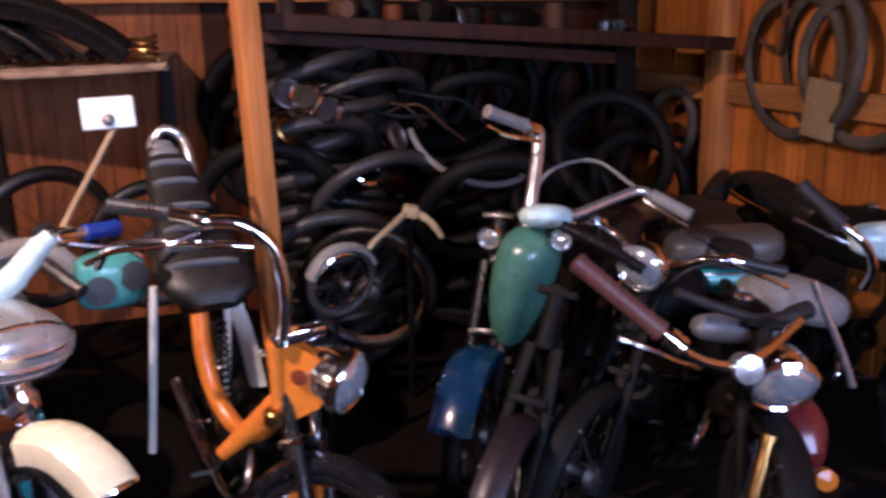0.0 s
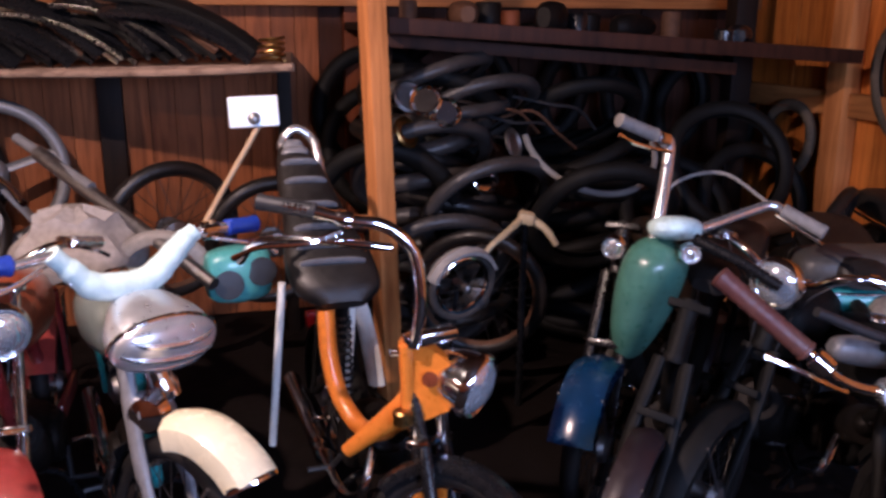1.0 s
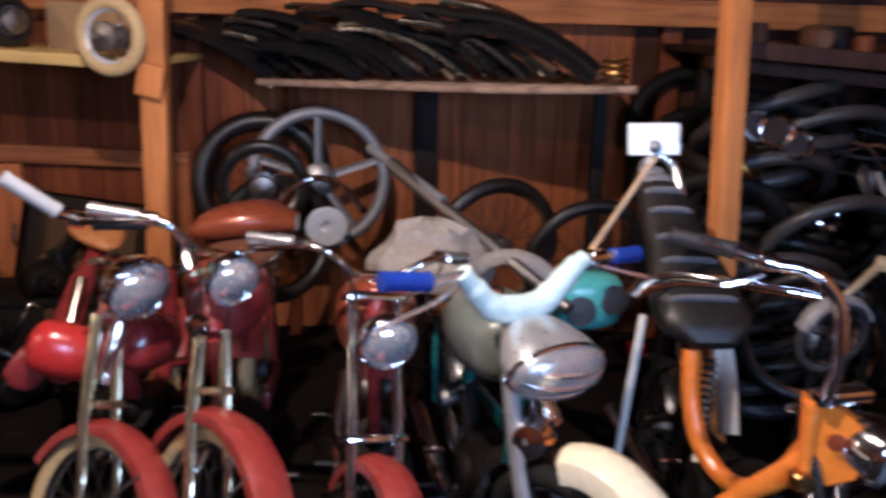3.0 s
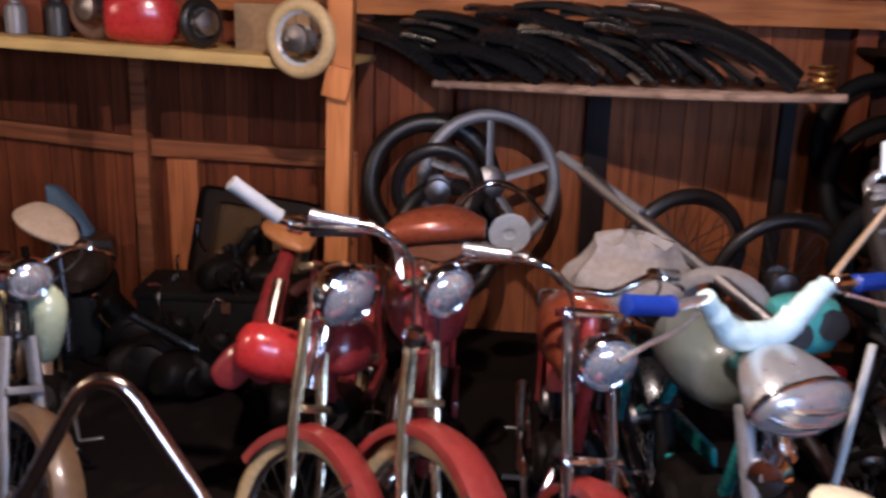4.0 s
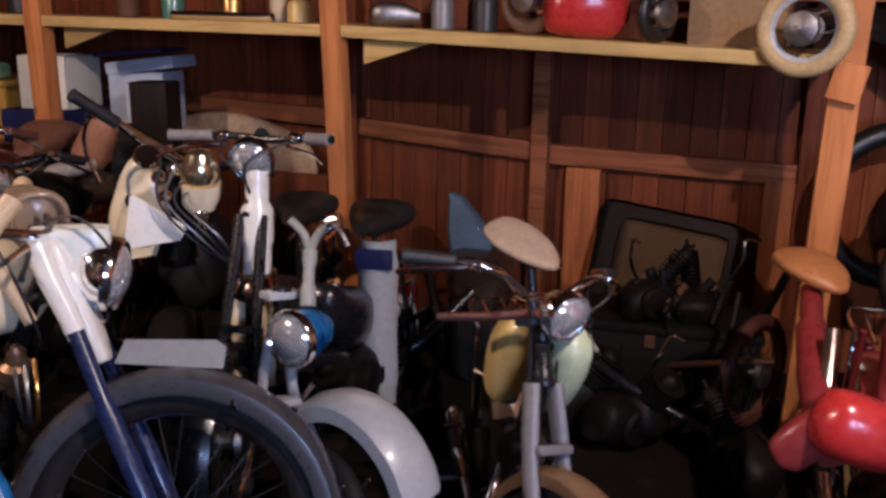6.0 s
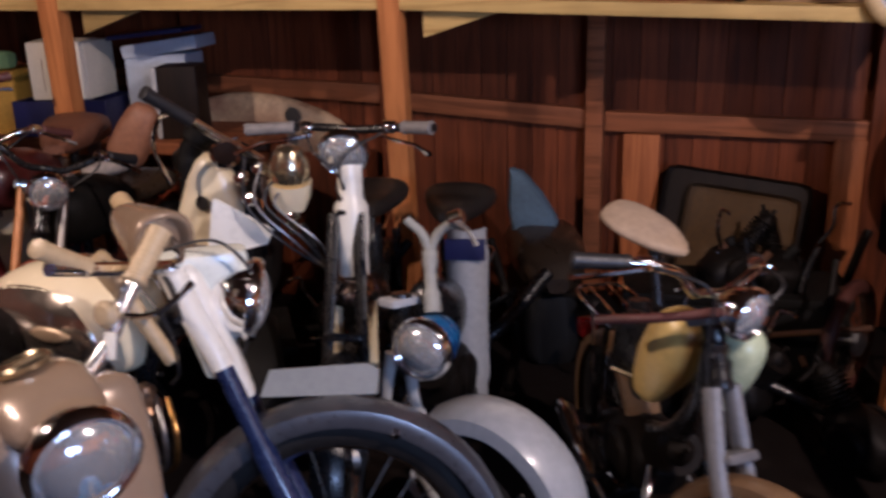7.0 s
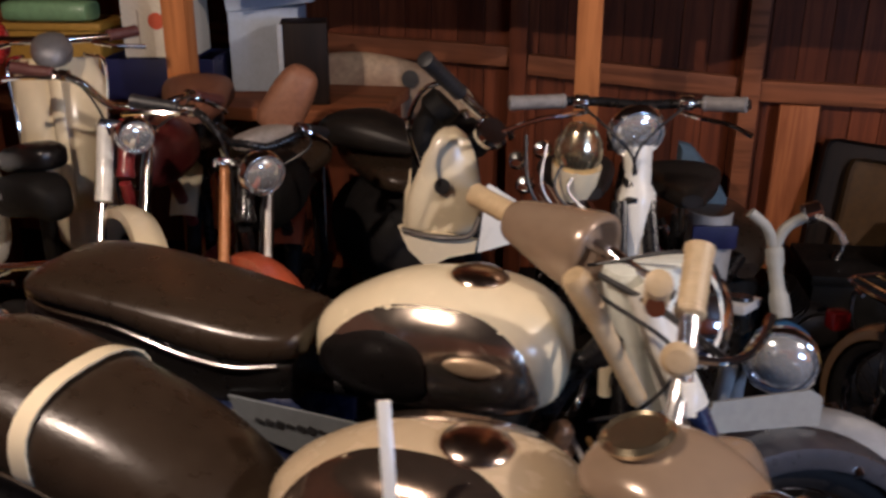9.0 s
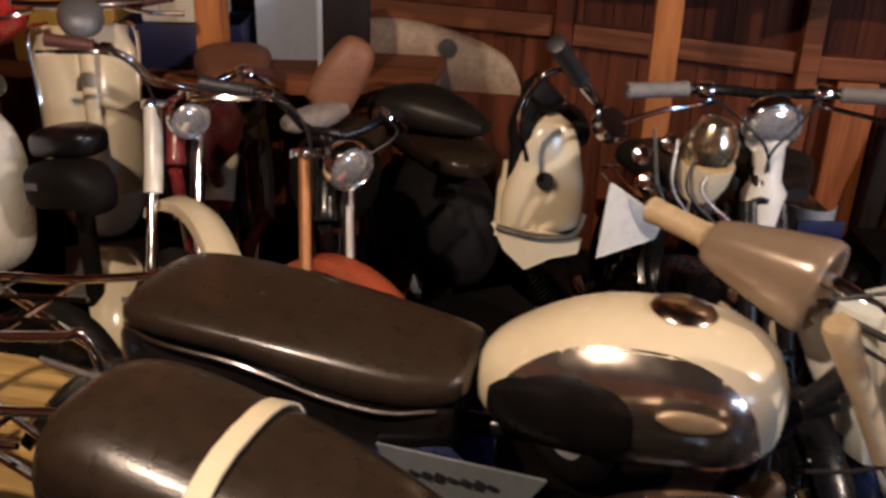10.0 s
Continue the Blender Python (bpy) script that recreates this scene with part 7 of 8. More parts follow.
# grey plastic bag over a seat
bm = bmesh.new()
loops = []
for i in range(9):
    f = i / 8
    r = (0.165 - 0.05 * f + 0.02 * math.sin(6 * f)) if i < 8 else 0.03
    loops.append([V(2.20 + r * 1.15 * (1 + 0.10 * math.sin(5 * a + 2 * f)) * math.cos(a), -1.66 + r * 0.9 * (1 + 0.08 * math.sin(4 * a)) * math.sin(a), 0.74 + 0.20 * f + 0.012 * math.sin(7 * a + 3 * f)) for a in [2 * math.pi * q / 22 for q in range(22)]])
rings(bm, loops)
solo("grey_cover", bm, BURLAP, "crumpled grey cover pulled over a seat", "cover")
solo("mudguard_arc", guard(0.17, 0.04, 25, 165, pose(2.45, -1.74, 0.70, 0, 0, -12)), GREYL, "loose grey mudguard lying behind the handlebar", "mudguard")
ch = thing("chrome_handlebar", "loose chrome handlebar standing up behind the mopeds", "handlebar")
part("tube", tube(spline([(1.56, -1.0, 0.72), (1.62, -0.90, 0.86), (1.74, -0.83, 0.925), (1.86, -0.90, 0.90), (1.95, -1.05, 0.84)], 6), 0.014, 10), CHROME, ch)
sb = thing("seat_shell", "bronze brown seat shell behind the red mopeds", "seat")
part("shell", body([(1.40, 0.84, 0.03, 0.02, -1.45), (1.46, 0.86, 0.10, 0.05, -1.42), (1.62, 0.88, 0.12, 0.055, -1.38), (1.74, 0.86, 0.06, 0.03, -1.36)], 18), BRONZE, sb)

# ---------------------------------------------------------------- chrome hoop close to the lane
hoop = thing("stand_hoop", "bent chrome tube stand close to the lane", "stand")
part("tube", tube([(0.60, -2.90, 0.016)] + spline([(1.072, -2.868, 0.842), (1.092, -2.866, 0.872), (1.115, -2.862, 0.888), (1.14, -2.86, 0.891), (1.165, -2.858, 0.882), (1.188, -2.856, 0.855)], 6) + [(1.68, -2.82, 0.016)], 0.0155, 12), NICKEL, hoop)

# ---------------------------------------------------------------- on the long shelf
def jar(x, y, z, r, h, material, label, category="tin"):
    return solo("tin", lathe([(r * 0.9, 0), (r, 0.004), (r, h * 0.7), (r * 0.85, h * 0.85), (r * 0.5, h * 0.92), (r * 0.5, h), (0, h)], 20), material, label, category, "tins on the shelf", m=pose(x, y, z))


def ST(x):
    """Height of the shelf's upper face."""
    return lip(x) + 0.0445


solo("red_tank", body([(-0.16, 0.10, 0.03, 0.04), (-0.14, 0.11, 0.09, 0.09), (-0.03, 0.13, 0.13, 0.13), (0.09, 0.12, 0.12, 0.12), (0.15, 0.11, 0.04, 0.05)], 22), RED, "rounded red fuel tank standing on the shelf", "fuel tank", m=pose(0.24, -0.62, ST(0.24), 0, 0, 25))
w1 = thing("wheel", "small wheel with cream tyre hung on the shelf end", "wheel", pose(0.99, -0.92, 1.46, 0, 0, -18))
wheel(w1, "rim", 0.152, 0.055, Matrix.Identity(4), LGREY, WHITEW, 10)
part("axle", tube([(0, -0.10, 0), (0, 0.16, 0.01)], 0.010, 8), DULL, w1)
w2 = thing("wheel", "small grey dusty wheel standing on the shelf", "wheel", pose(0.50, -0.66, ST(0.50) + 0.105, 0, 0, 60))
wheel(w2, "rim", 0.105, 0.05, Matrix.Identity(4), GREYM, DUSTYR, 10)
w3 = thing("wheel", "rusty wheel standing on the shelf", "wheel", pose(0.02, -0.62, ST(0.02) + 0.135, 0, 0, -20))
wheel(w3, "rim", 0.135, 0.05, Matrix.Identity(4), RUST, mat("brown_perished_rubber", (0.12, 0.06, 0.03), 0.7, 0, 0.3, 8, 0.3, dirt=0.3), 10)
for x, y, r, h, m_, l_ in ((-0.18, -0.55, 0.05, 0.16, BLACKP, "dark bottle on the shelf"), (-0.34, -0.60, 0.045, 0.14, GREYM, "grey tin on the shelf"), (-0.95, -0.66, 0.05, 0.10, YELLOW, "yellowed tin on the shelf"), (-1.08, -0.60, 0.04, 0.15, IVORYP, "ivory plastic bottle on the shelf"), (-1.30, -0.62, 0.06, 0.18, BRASS, "tarnished tin on the shelf"), (-1.62, -0.6, 0.05, 0.14, GREEN, "green tin on the shelf"), (-1.85, -0.62, 0.055, 0.16, RUST, "rusty tin on the shelf"), (-2.5, -0.6, 0.06, 0.15, BLACKP, "dark tin on the shelf")):
    jar(x, y, ST(x), r, h, m_, l_)
solo("carburettor", body([(-0.10, 0.04, 0.02, 0.03), (-0.06, 0.05, 0.045, 0.05), (0.03, 0.05, 0.04, 0.045), (0.10, 0.04, 0.02, 0.025)], 14), DULL, "dull metal carburettor lying on the shelf", "carburettor", m=pose(-0.52, -0.66, ST(-0.52), 0, 0, 20))
solo("shelf_box", block(0.30, 0.24, 0.16, None, 0.006), OLDW, "brown wooden box on the shelf", "box", m=pose(-0.42, -0.42, ST(-0.42) + 0.08, 0, 0, 4))
solo("shelf_box", block(0.34, 0.26, 0.20, None, 0.006), CARD, "brown cardboard box on the shelf", "box", m=pose(0.78, -0.42, ST(0.78) + 0.10, 0, 0, -6))
solo("silver_pipe", tube([(-1.52, -0.74, ST(-1.52) + 0.02), (-1.05, -0.70, ST(-1.05) + 0.02)], 0.018, 10), CHROME, "bright pipe lying on the shelf", "pipe")

# ---------------------------------------------------------------- bench corner under the shelf
bench = thing("work_bench", "dark wooden bench under the long shelf", "bench")
part("bench_top", block(1.75, 0.62, 0.05, pose(-2.35, -0.42, 0.835), 0.004), OLDX, bench)
for x in (-3.15, -1.55):
    for y in (-0.16, -0.68):
        part("leg", block(0.07, 0.07, 0.81, pose(x, y, 0.405), 0.004), OLDW, bench)
crate = thing("plastic_crate", "navy blue plastic crate on the bench", "crate", pose(-2.40, -0.50, 0.86, 0, 0, 12))
part("base", block(0.44, 0.32, 0.012, pose(0, 0, 0.006), 0.002), NAVYP, crate)
for x, y, sx, sy in ((0, 0.16, 0.44, 0.01), (0, -0.16, 0.44, 0.01), (0.215, 0, 0.01, 0.32), (-0.215, 0, 0.01, 0.32)):
    part("side", block(sx, sy, 0.16, pose(x, y, 0.08), 0.002), NAVYP, crate)
box = thing("printed_box", "white printed carton with a red dot", "carton", pose(-2.40, -0.49, 1.022, 0, 0, 12))
part("carton", block(0.27, 0.28, 0.25, pose(0, 0, 0.125), 0.004), PAPERW, box)
part("red_dot", lathe([(0.032, 0), (0.032, 0.002), (0, 0.002)], 24, pose(0.0, -0.141, 0.14, 90)), REDINK, box, "red printed dot")
part("print_line", block(0.003, 0.002, 0.14, pose(0.07, -0.1412, 0.11), 0.0), CARD, box)
part("print_line", block(0.003, 0.002, 0.14, pose(-0.07, -0.1412, 0.11), 0.0), CARD, box)
part("lid_flap", block(0.26, 0.14, 0.004, pose(0, -0.07, 0.255, 4), 0.001), PAPERW, box)
foam = thing("foam_box", "white foam box with a loose lid", "box", pose(-2.05, -0.28, 0.86, 0, 0, 12))
part("body", block(0.29, 0.24, 0.34, pose(0, 0, 0.17), 0.012), STYRO, foam)
part("lid", block(0.36, 0.27, 0.06, pose(0.03, 0, 0.372, 0, -7), 0.012), STYRO, foam)
part("blue_cover", block(0.36, 0.27, 0.02, pose(-0.04, 0.02, 0.43, 0, -5), 0.004), NAVYP, foam, "navy blue cover")
case = thing("black_case", "tall black case with a pale edge strip", "case", pose(-1.80, -0.54, 0.861, 0, 0, 18))
part("shell", block(0.18, 0.20, 0.31, pose(0, 0, 0.155), 0.01), BLACKW, case)
part("edge_strip", block(0.020, 0.020, 0.30, pose(-0.088, -0.098, 0.155), 0.004), LGREY, case)
for x, y, z, rz, mt, l in ((-2.05, -0.98, 0.93, -70, BROWNL, "brown leather seat on a parked moped"), (-1.42, -0.90, 0.82, -20, BLACKL, "black worn seat on a parked moped")):
    seat = thing("saddle", l, "saddle", pose(x, y, z, 0, 0, rz))
    part("cushion", body([(-0.20, 0.0, 0.03, 0.02), (-0.17, 0.01, 0.11, 0.055), (-0.04, 0.02, 0.125, 0.065), (0.10, 0.0, 0.09, 0.05), (0.20, -0.02, 0.04, 0.02)], 22, power=2.8), mt, seat)
    part("post", tube([(0, 0, -z + 0.01), (0, 0, -0.03)], 0.02, 10), BLACKM, seat)
    part("spring", tube([V(-0.10 + 0.025 * math.cos(i * 0.8), 0.05 + 0.025 * math.sin(i * 0.8), -0.10 + 0.0012 * i) for i in range(60)], 0.004, 5), DULL, seat)
tan = thing("saddle", "tan leather seat with a high rounded back", "saddle", pose(-1.675, -1.08, 0, 0, 0, 0))
part("cushion", body([(0.0, 0, 0.03, 0.02), (0.02, 0, 0.072, 0.05), (0.12, 0, 0.074, 0.055), (0.20, 0, 0.062, 0.046), (0.235, 0, 0.042, 0.028), (0.245, 0, 0.01, 0.01)], 22, toward((-0.05, -0.02, 0.865), (0.50, 0.12, 0.86)) @ Matrix.Rotation(radians(-90), 4, "Y"), power=2.5), TANL, tan)
part("nose", body([(-0.13, 0, 0.03, 0.015), (-0.10, 0, 0.05, 0.028), (0.0, 0.005, 0.06, 0.034), (0.07, 0.01, 0.03, 0.02)], 18, pose(-0.03, -0.08, 0.86, 0, -6, 40)), BURLAP, tan, "pale worn seat nose")
part("post", tube([(0, 0.02, 0.0), (-0.04, 0, 0.84)], 0.02, 10), BLACKM, tan)
# boxes farther along the bench
yb = thing("yellow_crate", "yellow plastic crate on the bench", "crate", pose(-2.82, -0.52, 0.86, 0, 0, 6))
part("crate_body", block(0.38, 0.30, 0.26, pose(0, 0, 0.13), 0.012, None, 1.04), mat("mustard_plastic", (0.42, 0.24, 0.03), 0.45, 0, 0.2, 6, 0.1, dirt=0.3), yb)
part("crate_rim", block(0.42, 0.34, 0.03, pose(0, 0, 0.275), 0.008), bpy.data.materials["mustard_plastic"], yb)
gb = thing("green_tool_box", "pale green metal tool box on the bench front", "tool box", pose(-2.80, -0.64, 1.15, 0, 0, 8))
part("lid", body([(-0.17, 0.04, 0.03, 0.02), (-0.15, 0.045, 0.08, 0.04), (0.13, 0.045, 0.08, 0.04), (0.16, 0.04, 0.03, 0.02)], 18, power=4), mat("pale_green_enamel", (0.20, 0.34, 0.16), 0.4, 0, 0.2, 6, 0.05, dirt=0.25, coat=0.2), gb)
part("handle", tube(spline([(-0.06, 0, 0.08), (-0.05, 0, 0.11), (0.05, 0, 0.11), (0.06, 0, 0.08)], 5), 0.006, 8), CHROME, gb)
# ivory fairing against the wall
fair = thing("fairing_panel", "ivory painted fairing panel with a round hole", "fairing")
STAINED = mat("stained_ivory_paint", (0.46, 0.33, 0.20), 0.5, 0, 0.3, 5, 0.1, dirt=1.0, dcol=(0.13, 0.045, 0.028))
part("panel", body([(-2.02, 0.80, 0.01, 0.02, -0.20), (-1.98, 0.85, 0.03, 0.10, -0.17), (-1.70, 0.89, 0.05, 0.155, -0.13), (-1.40, 0.88, 0.05, 0.15, -0.12), (-1.12, 0.83, 0.035, 0.10, -0.13), (-1.04, 0.79, 0.01, 0.02, -0.16)], 20, Matrix.Translation((-0.13, 0.02, -0.055))), STAINED, fair)
part("hole_grommet", lathe([(0.034, 0), (0.038, 0.008), (0.0, 0.009)], 18, toward((-1.47, -0.153, 0.895), (0, -1, 0.15))), BLACKP, fair)
part("support", block(0.9, 0.14, 0.72, pose(-1.55, -0.10, 0.36), 0.005), OLDW, fair)

# ---------------------------------------------------------------- clutter between wall and mopeds
bm = bmesh.new()
wedge = [V(-0.351, -0.45, 0.751), V(-0.304, -0.45, 0.739), V(-0.214, -0.45, 0.641), V(-0.147, -0.45, 0.531), V(-0.156, -0.45, 0.482), V(-0.338, -0.45, 0.471), V(-0.357, -0.45, 0.598)]
mid = sum(wedge, V(0, 0, 0)) / len(wedge)
rings(bm, [[mid.lerp(p, k) + V(0, dy, 0) for p in wedge] for k, dy in ((0.80, -0.035), (0.96, -0.022), (1.0, 0.0), (0.95, 0.04))])
solo("blue_cover", bm, BLUECL, "dull blue pointed cloth cover hung by the wall", "cover")
old = thing("dual_saddle", "black dusty dual seat standing among parts by the wall", "seat", pose(-0.2, -0.46, 0, 0, 0, -70))
part("cushion", body([(-0.34, 0.36, 0.04, 0.03), (-0.30, 0.38, 0.12, 0.08), (-0.05, 0.42, 0.15, 0.10), (0.20, 0.40, 0.13, 0.09), (0.32, 0.36, 0.04, 0.03)], 20, power=3), LEATHER, old)
part("base", body([(-0.30, 0.15, 0.06, 0.14), (-0.26, 0.15, 0.13, 0.15), (0.20, 0.15, 0.13, 0.15), (0.26, 0.15, 0.06, 0.14)], 16, power=4), MATTE, old)
card = thing("leaning_panel", "olive brown panel leaning on the wall, its shade a dark sheet behind", "panel", pose(0.55, -0.17, 0.345, -12, 7, 0))
part("sheet", block(0.46, 0.012, 0.56, None, 0.05), mat("olive_brown_fibreboard", (0.075, 0.042, 0.016), 0.7, 0, 0.25, 5, 0.2, dirt=0.3, spec=0.2), card)
# Dark sheet behind the panel stands for the shade around it.
part("dark_border", block(0.60, 0.022, 0.66, pose(-0.035, 0.022, 0.012), 0.05), BLACKW, card)
rw = thing("wheel", "rusty spoked wheel leaning behind the mopeds", "wheel", pose(0.95, -0.72, 0.23, 0, 0, 62), "spare wheels")
wheel(rw, "rim", 0.22, 0.055, Matrix.Identity(4), RUST, mat("red_brown_tyre", (0.06, 0.016, 0.010), 0.6, 0, 0.3, 8, 0.3), 28)
# Added black box: fills the dark here and hides the panel's lower part.
chest = thing("filler_chest", "added black chest filling the dark in front of the panel", "chest", pose(0.55, -0.50, 0, 0, 0, 5))
part("chest_body", block(0.82, 0.30, 0.30, pose(0, 0, 0.15), 0.012), MATTE, chest)
part("chest_lid", block(0.84, 0.32, 0.04, pose(0, 0, 0.322, 3), 0.01), MATTE, chest)
part("latch", block(0.04, 0.012, 0.05, pose(0, -0.16, 0.27), 0.003), RUST, chest)
for x, y, rz, k in ((0.55, -0.55, 30, 1.0), (0.70, -0.50, 110, 0.8)):
    e = thing("spare_engine", "black oily spare engine standing on the filler chest", "engine", pose(x, y, 0.36, 0, -20, rz), "engines on the chest")
    engine(e, 0, 0.06 * k, 0.75 * k)
for i in range(7):
    p0, a = V(0.46 + 0.055 * i, -0.60 + 0.03 * (i % 3), 0.352), 0.9 * i
    solo("scrap_tube", tube(spline([p0, p0 + V(0.03 * math.cos(a), 0.02, 0.09), p0 + V(0.05 * math.cos(a + 1), 0.03, 0.13 + 0.02 * (i % 4))], 5), 0.013 + 0.004 * (i % 3), 10), (BLACKM, RUST, MATTE)[i % 3], "short dark tube standing on the filler chest", "tube", "tubes on the chest")
board = thing("white_shield", "tall white leg shield with a blue strip", "leg shield", pose(-0.29, -1.35, 0.42, 0, 0, -80))
part("sheet", curved_sheet(pose(0, 0, 0.02), 0.60, 0.15, 0.05, waist=0.1), LGREY, board)
part("blue_strip", block(0.014, 0.13, 0.07, pose(0.005, 0.0, 0.26), 0.004), NAVYP, board)
part("foot", block(0.06, 0.14, 0.14, pose(-0.03, 0, -0.35), 0.004), BLACKM, board)

# ---------------------------------------------------------------- hanging on the pine wall
for y, z, R, rz in ((-1.46, 1.27, 0.33, 4), (-1.62, 1.30, 0.31, 14), (-1.86, 1.28, 0.33, -6), (-0.62, 0.92, 0.20, 0), (-2.2, 0.98, 0.22, 8)):
    old_tyre(R, 0.055, pose(XR - 0.075, y, z, 0, 88, 0) @ pose(0, 0, 0, rz), DUSTYT, label="old tyre hung on the pine wall", group="tyres on the pine wall")
    solo("nail", tube([(XR - 0.16, y, z + R - 0.03), (XR + 0.0, y, z + R - 0.04)], 0.006, 6), RUST, "rusty nail in the pine wall", "nail", "nails")
solo("paper_tag", block(0.006, 0.17, 0.24, None, 0.002), CARD, "brown paper tag hung over a tyre", "tag", m=pose(XR - 0.13, -1.70, 1.10, 6, 0, 4))
for y, z, l in ((-1.35, 1.62, 0.30), (-1.75, 1.55, 0.36)):
    solo("bent_bracket", tube(spline([(XR - 0.03, y, z), (XR - 0.09, y - 0.05, z - 0.10), (XR - 0.08, y - 0.02, z - l), (XR - 0.10, y + 0.08, z - l + 0.05)], 6), 0.010, 8), RUST, "rusty bent bracket hung on the pine wall", "bracket", "brackets on the wall")
for i in range(7):
    x, y = 4.6 + 0.13 * i, -1.25 - 0.18 * (i % 3)
    solo("scrap_part", body([(-0.12, 0, 0.03, 0.03), (-0.05, 0.02, 0.06, 0.06), (0.08, 0.0, 0.05, 0.05), (0.14, 0, 0.02, 0.02)], 12), (RUST, BLACKM, ENGINE)[i % 3], "rusty scrap part in the corner heap", "scrap", "scrap heap", m=pose(x, y, 0.58 + 0.05 * (i % 2), 20 * i, 10, 50 * i))
sc = thing("scrap_crate", "near-black plank crate under the scrap heap", "crate", pose(4.93, -1.45, 0))
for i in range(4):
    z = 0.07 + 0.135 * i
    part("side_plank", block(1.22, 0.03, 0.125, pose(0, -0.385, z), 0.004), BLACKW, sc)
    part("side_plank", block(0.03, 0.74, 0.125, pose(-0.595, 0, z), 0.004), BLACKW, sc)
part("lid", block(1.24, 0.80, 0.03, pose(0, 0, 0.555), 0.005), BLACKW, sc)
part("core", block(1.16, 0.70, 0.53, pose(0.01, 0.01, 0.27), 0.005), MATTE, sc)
# junk on the upper shelf
for i in range(11):
    x = 3.45 + 0.165 * i + rnd.uniform(-0.05, 0.05)
    z = 1.4225 + 0.003 - 0.061 * (x - 4.33)
    r, h = rnd.uniform(0.035, 0.075), rnd.uniform(0.07, 0.18)
    if i % 3 == 1:
        solo("scrap_part", body([(-0.13, r, 0.03, r * 0.6), (-0.06, r, 0.06, r), (0.07, r, 0.05, r * 0.9), (0.15, r, 0.02, r * 0.4)], 12), (RUST, ENGINE, BLACKM)[i % 3 - 1 + (i // 4)], "dark oily scrap part on the upper shelf", "scrap", "scrap on the upper shelf", m=pose(x, -0.72 + rnd.uniform(-0.2, 0.2), z, 0, 0, rnd.uniform(0, 180)))
    else:
        solo("junk_tin", lathe([(r * 0.92, 0), (r, 0.004), (r, h * 0.9), (r * 0.85, h), (0, h)], 16), (RUST, BLACKM, ENGINE, OLDW)[i % 4], "dull dusty tin on the upper shelf", "tin", "tins on the upper shelf", m=pose(x, -0.72 + rnd.uniform(-0.3, 0.25), z))
for i in range(9):
    x, y = (rnd.uniform(0.10, 1.0), rnd.uniform(-1.25, -0.5)) if i < 6 else (rnd.uniform(-0.9, -0.45), rnd.uniform(-1.2, -0.8))
    e = thing("spare_engine", "black oily spare engine in the heap by the wall", "engine", pose(x, y, 0.11, rnd.uniform(-12, 12), rnd.uniform(-25, 25), rnd.uniform(0, 360)), "spare engines by the wall")
    engine(e, 0, 0.0, rnd.uniform(0.8, 1.15))
for i in range(12):
    x, y = (rnd.uniform(0.10, 1.0), rnd.uniform(-1.15, -0.4)) if i < 7 else (rnd.uniform(-0.9, 0.0), rnd.uniform(-1.1, -0.7))
    a, l = rnd.uniform(0, 6.28), rnd.uniform(0.14, 0.3)
    p0 = V(x, y, 0.08 + 0.03 * (i % 4))
    solo("scrap_tube", tube(spline([p0 - V(l * math.cos(a), l * math.sin(a), 0.0), p0 + V(0, 0, 0.10), p0 + V(l * math.cos(a + 0.5), l * math.sin(a + 0.5), 0.16 + 0.12 * (i % 3))], 6), rnd.choice((0.012, 0.018, 0.028)), 10), (RUST, BLACKM, ENGINE)[i % 3], "dark bent tube in the heap by the wall", "tube", "scrap tubes by the wall")
solo("old_plank", block(1.6, 0.14, 0.05, None, 0.003), OLDD, "old plank lying askew under the upper shelf", "plank", m=pose(4.05, -0.98, 1.362, 0, 4.5, -4))

# ---------------------------------------------------------------- red and white scooter and planks at the far end
rs = thing("scooter", "red and white scooter with an orange and black seat", "scooter", pose(-2.80, -1.55, 0, 0, 0, -20), "scooters")
part("rear_body", body([(-0.45, 0.70, 0.03, 0.06), (-0.40, 0.72, 0.13, 0.21), (-0.15, 0.74, 0.17, 0.24), (0.15, 0.73, 0.17, 0.24), (0.34, 0.70, 0.13, 0.20), (0.40, 0.68, 0.03, 0.05)], 26, power=3.6), WHITE, rs)
for z in (0.70, 0.83):
    part("side_stripe", tube(spline([(-0.30, -0.165, z), (0.0, -0.176, z + 0.02), (0.30, -0.150, z + 0.02)], 6), 0.007, 6), BLACKP, rs)
part("seat", body([(-0.42, 0.99, 0.03, 0.02), (-0.36, 1.0, 0.12, 0.035), (0.0, 1.01, 0.15, 0.04), (0.30, 1.0, 0.13, 0.035), (0.37, 0.99, 0.03, 0.02)], 20, power=3), BLACKP, rs)
part("seat_cover", body([(-0.38, 1.035, 0.03, 0.01), (-0.32, 1.045, 0.11, 0.02), (0.0, 1.052, 0.14, 0.024), (0.28, 1.045, 0.12, 0.022), (0.34, 1.035, 0.03, 0.01)], 20, power=3), ORANGE, rs, "orange seat cover")
part("top_case", body([(-0.26, 1.17, 0.03, 0.04), (-0.22, 1.18, 0.15, 0.09), (0.0, 1.20, 0.19, 0.12), (0.22, 1.18, 0.15, 0.09), (0.28, 1.17, 0.03, 0.03)], 22, Matrix.Translation((-0.06, 0.20, -0.02))), RED, rs, "rounded red top case")
part("case_post", tube([(0.0, 0.13, 0.80), (0.0, 0.20, 1.12)], 0.03, 10), BLACKM, rs)
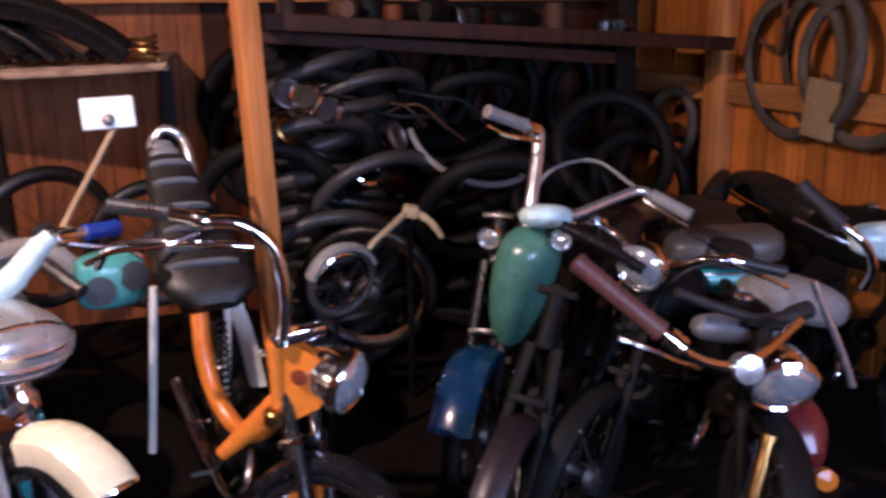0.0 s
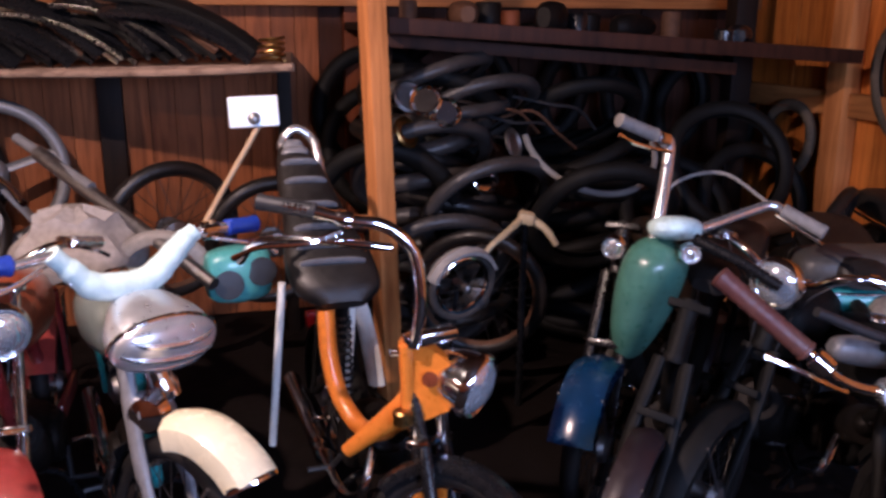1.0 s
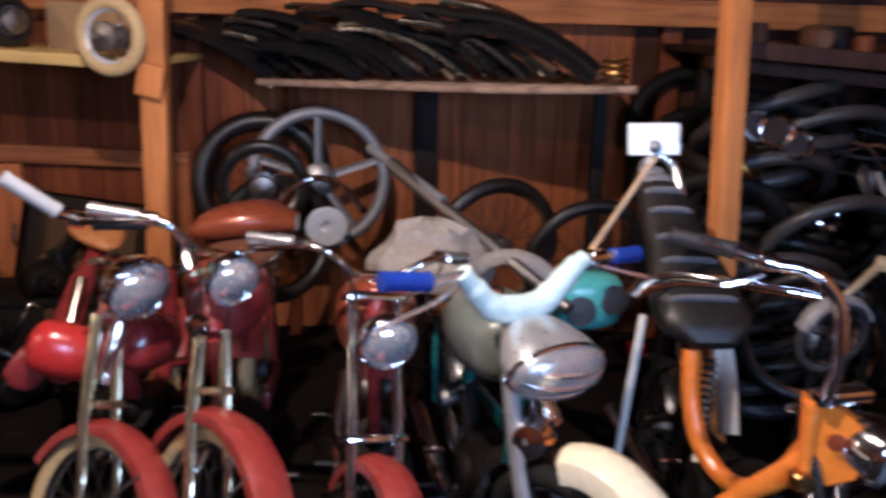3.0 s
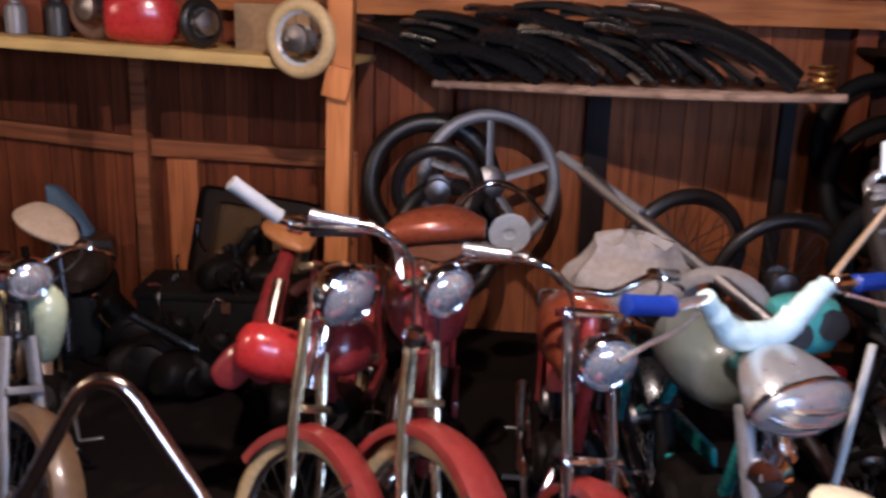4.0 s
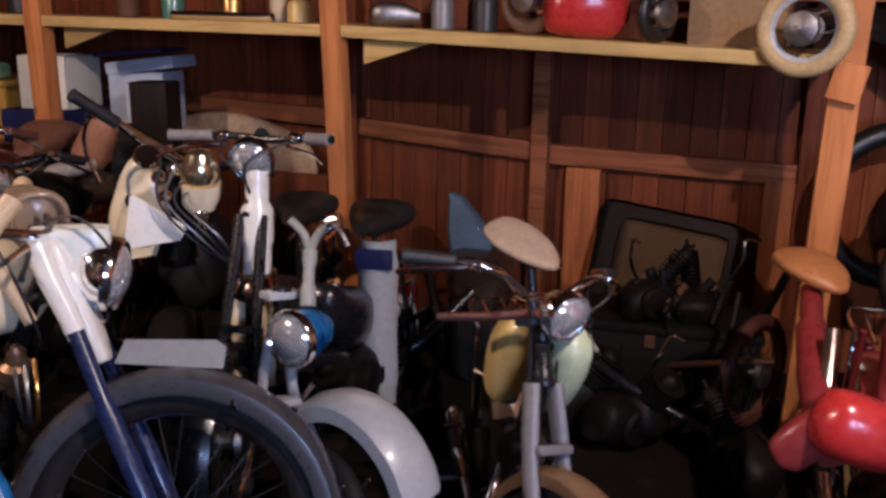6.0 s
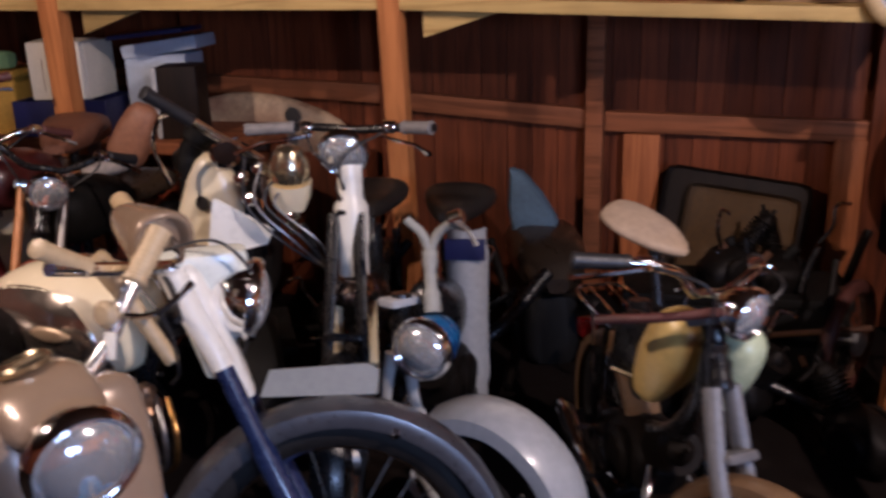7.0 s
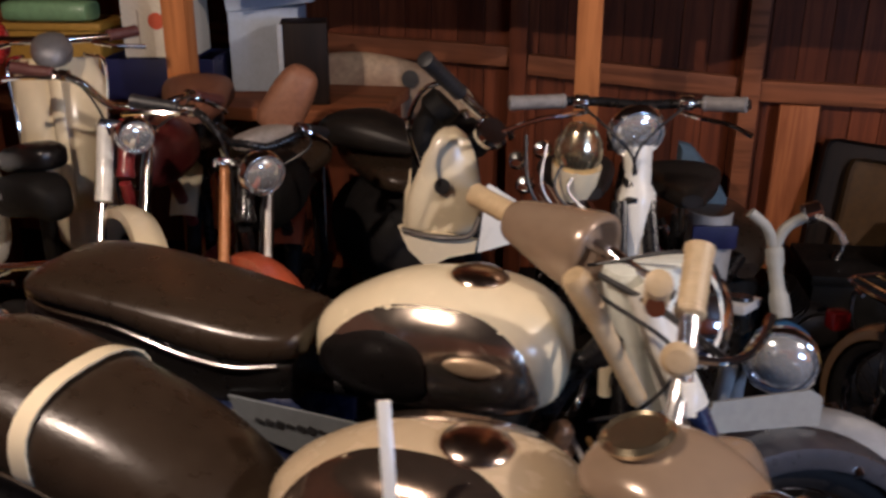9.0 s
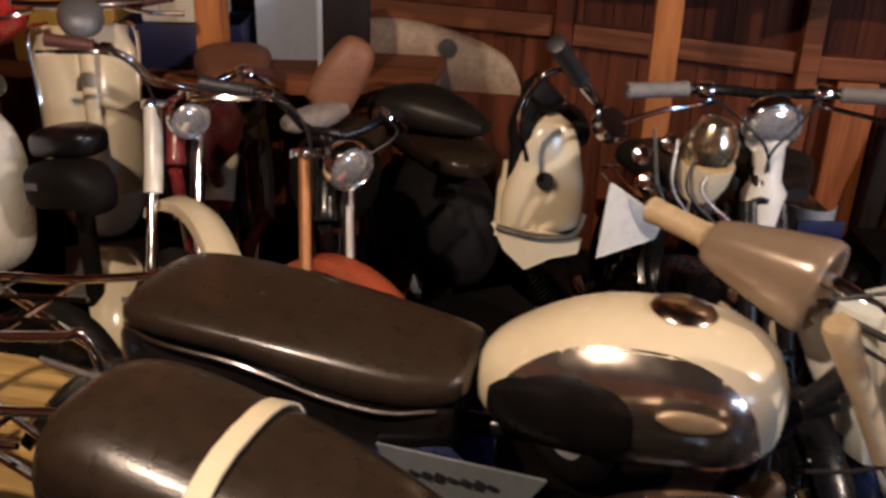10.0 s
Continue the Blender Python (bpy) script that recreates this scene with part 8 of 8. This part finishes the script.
for x in (-0.25, 0.55):
    wheel(rs, "rear_wheel" if x < 0 else "front_wheel", 0.23, 0.085, Matrix.Translation((x, 0, 0.23)), LGREY, None, 12)
part("floorboard", block(0.42, 0.30, 0.03, pose(0.42, 0, 0.30), 0.01), BLACKM, rs)
for y in (-1.92, -2.26):
    solo("sawn_block", block(0.70, 0.12, 0.33, None, 0.006), OLDX, "rough sawn timber block under loose planks", "timber block", "timber blocks", m=pose(-2.42, y, 0.167, 0, 0, -6))
for i in range(6):
    solo("plank", block(0.92, 0.088, 0.028, None, 0.003), SHELFW, "yellowed loose plank lying on timber blocks", "plank", "loose planks", m=pose(-2.44 + 0.04 * (i % 2), -1.89 - 0.094 * i, 0.348, 0, 0, -6 + 1.2 * (i % 3)))

bs = thing("black_saddle_box", "black plastic saddle with a box before the cream scooter shield", "saddle", pose(-2.245, -1.62, 0, 0, 0, -20))
part("cushion", body([(-0.125, 0.85, 0.03, 0.02), (-0.10, 0.86, 0.06, 0.038), (0.0, 0.88, 0.065, 0.042), (0.07, 0.885, 0.05, 0.035), (0.09, 0.885, 0.02, 0.015)], 20, power=3.2), PADR, bs)
part("box", body([(-0.09, 0.77, 0.03, 0.04), (-0.07, 0.77, 0.07, 0.062), (0.07, 0.79, 0.07, 0.062), (0.13, 0.775, 0.05, 0.05), (0.15, 0.77, 0.02, 0.02)], 20, Matrix.Translation((0.02, -0.06, 0)), power=3.2), MATTE, bs)
part("print_strip", block(0.045, 0.004, 0.018, pose(-0.02, -0.134, 0.785, 0, -8, 4), 0.001), GREYM, bs)
part("post", tube([(0, 0, 0.0), (0, 0, 0.74)], 0.025, 12), MATTE, bs)

# ---------------------------------------------------------------- bulbs
for x, y, z in ((-1.75, -3.40, 2.36), (1.75, -3.15, 2.50)):
    b = thing("bare_bulb", "bulb hanging from the ceiling under an added shallow shade", "lamp", pose(x, y, z), "bulbs")
    part("socket", lathe([(0.018, 0.06), (0.02, 0.065), (0.02, 0.10), (0.006, 0.11), (0.003, ZC - z)], 14), BLACKP, b)
    # Added cone, out of view: keeps the bulb's light off the ceiling.
    part("shade", lathe([(0.024, 0.064), (0.165, 0.020), (0.170, 0.018), (0.026, 0.072)], 28), BLACKM, b)

# ---------------------------------------------------------------- wall boards
bmb = finish("board", block(0.1155, 0.02, ZC - 0.01, None, 0.003), OLDW, 0)
# Darker copy of the wall boards: the corner's shade is in its colour.
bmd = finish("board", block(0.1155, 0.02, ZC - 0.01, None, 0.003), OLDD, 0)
bmo = finish("board", block(0.1155, 0.02, ZC - 0.01, None, 0.003), OLDO, 0)
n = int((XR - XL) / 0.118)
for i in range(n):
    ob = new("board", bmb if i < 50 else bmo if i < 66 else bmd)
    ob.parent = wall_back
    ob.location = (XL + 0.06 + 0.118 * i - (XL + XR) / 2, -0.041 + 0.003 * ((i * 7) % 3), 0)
bmb = finish("board", block(0.02, 0.118, ZC - 0.01, None, 0.003), PINE, 0)
for i in range(int(-YS / 0.124)):
    ob = new("board", bmb)
    ob.parent = wall_right
    ob.location = (-0.041 + 0.003 * ((i * 5) % 3), -0.065 - 0.124 * i - YS / 2, 0)
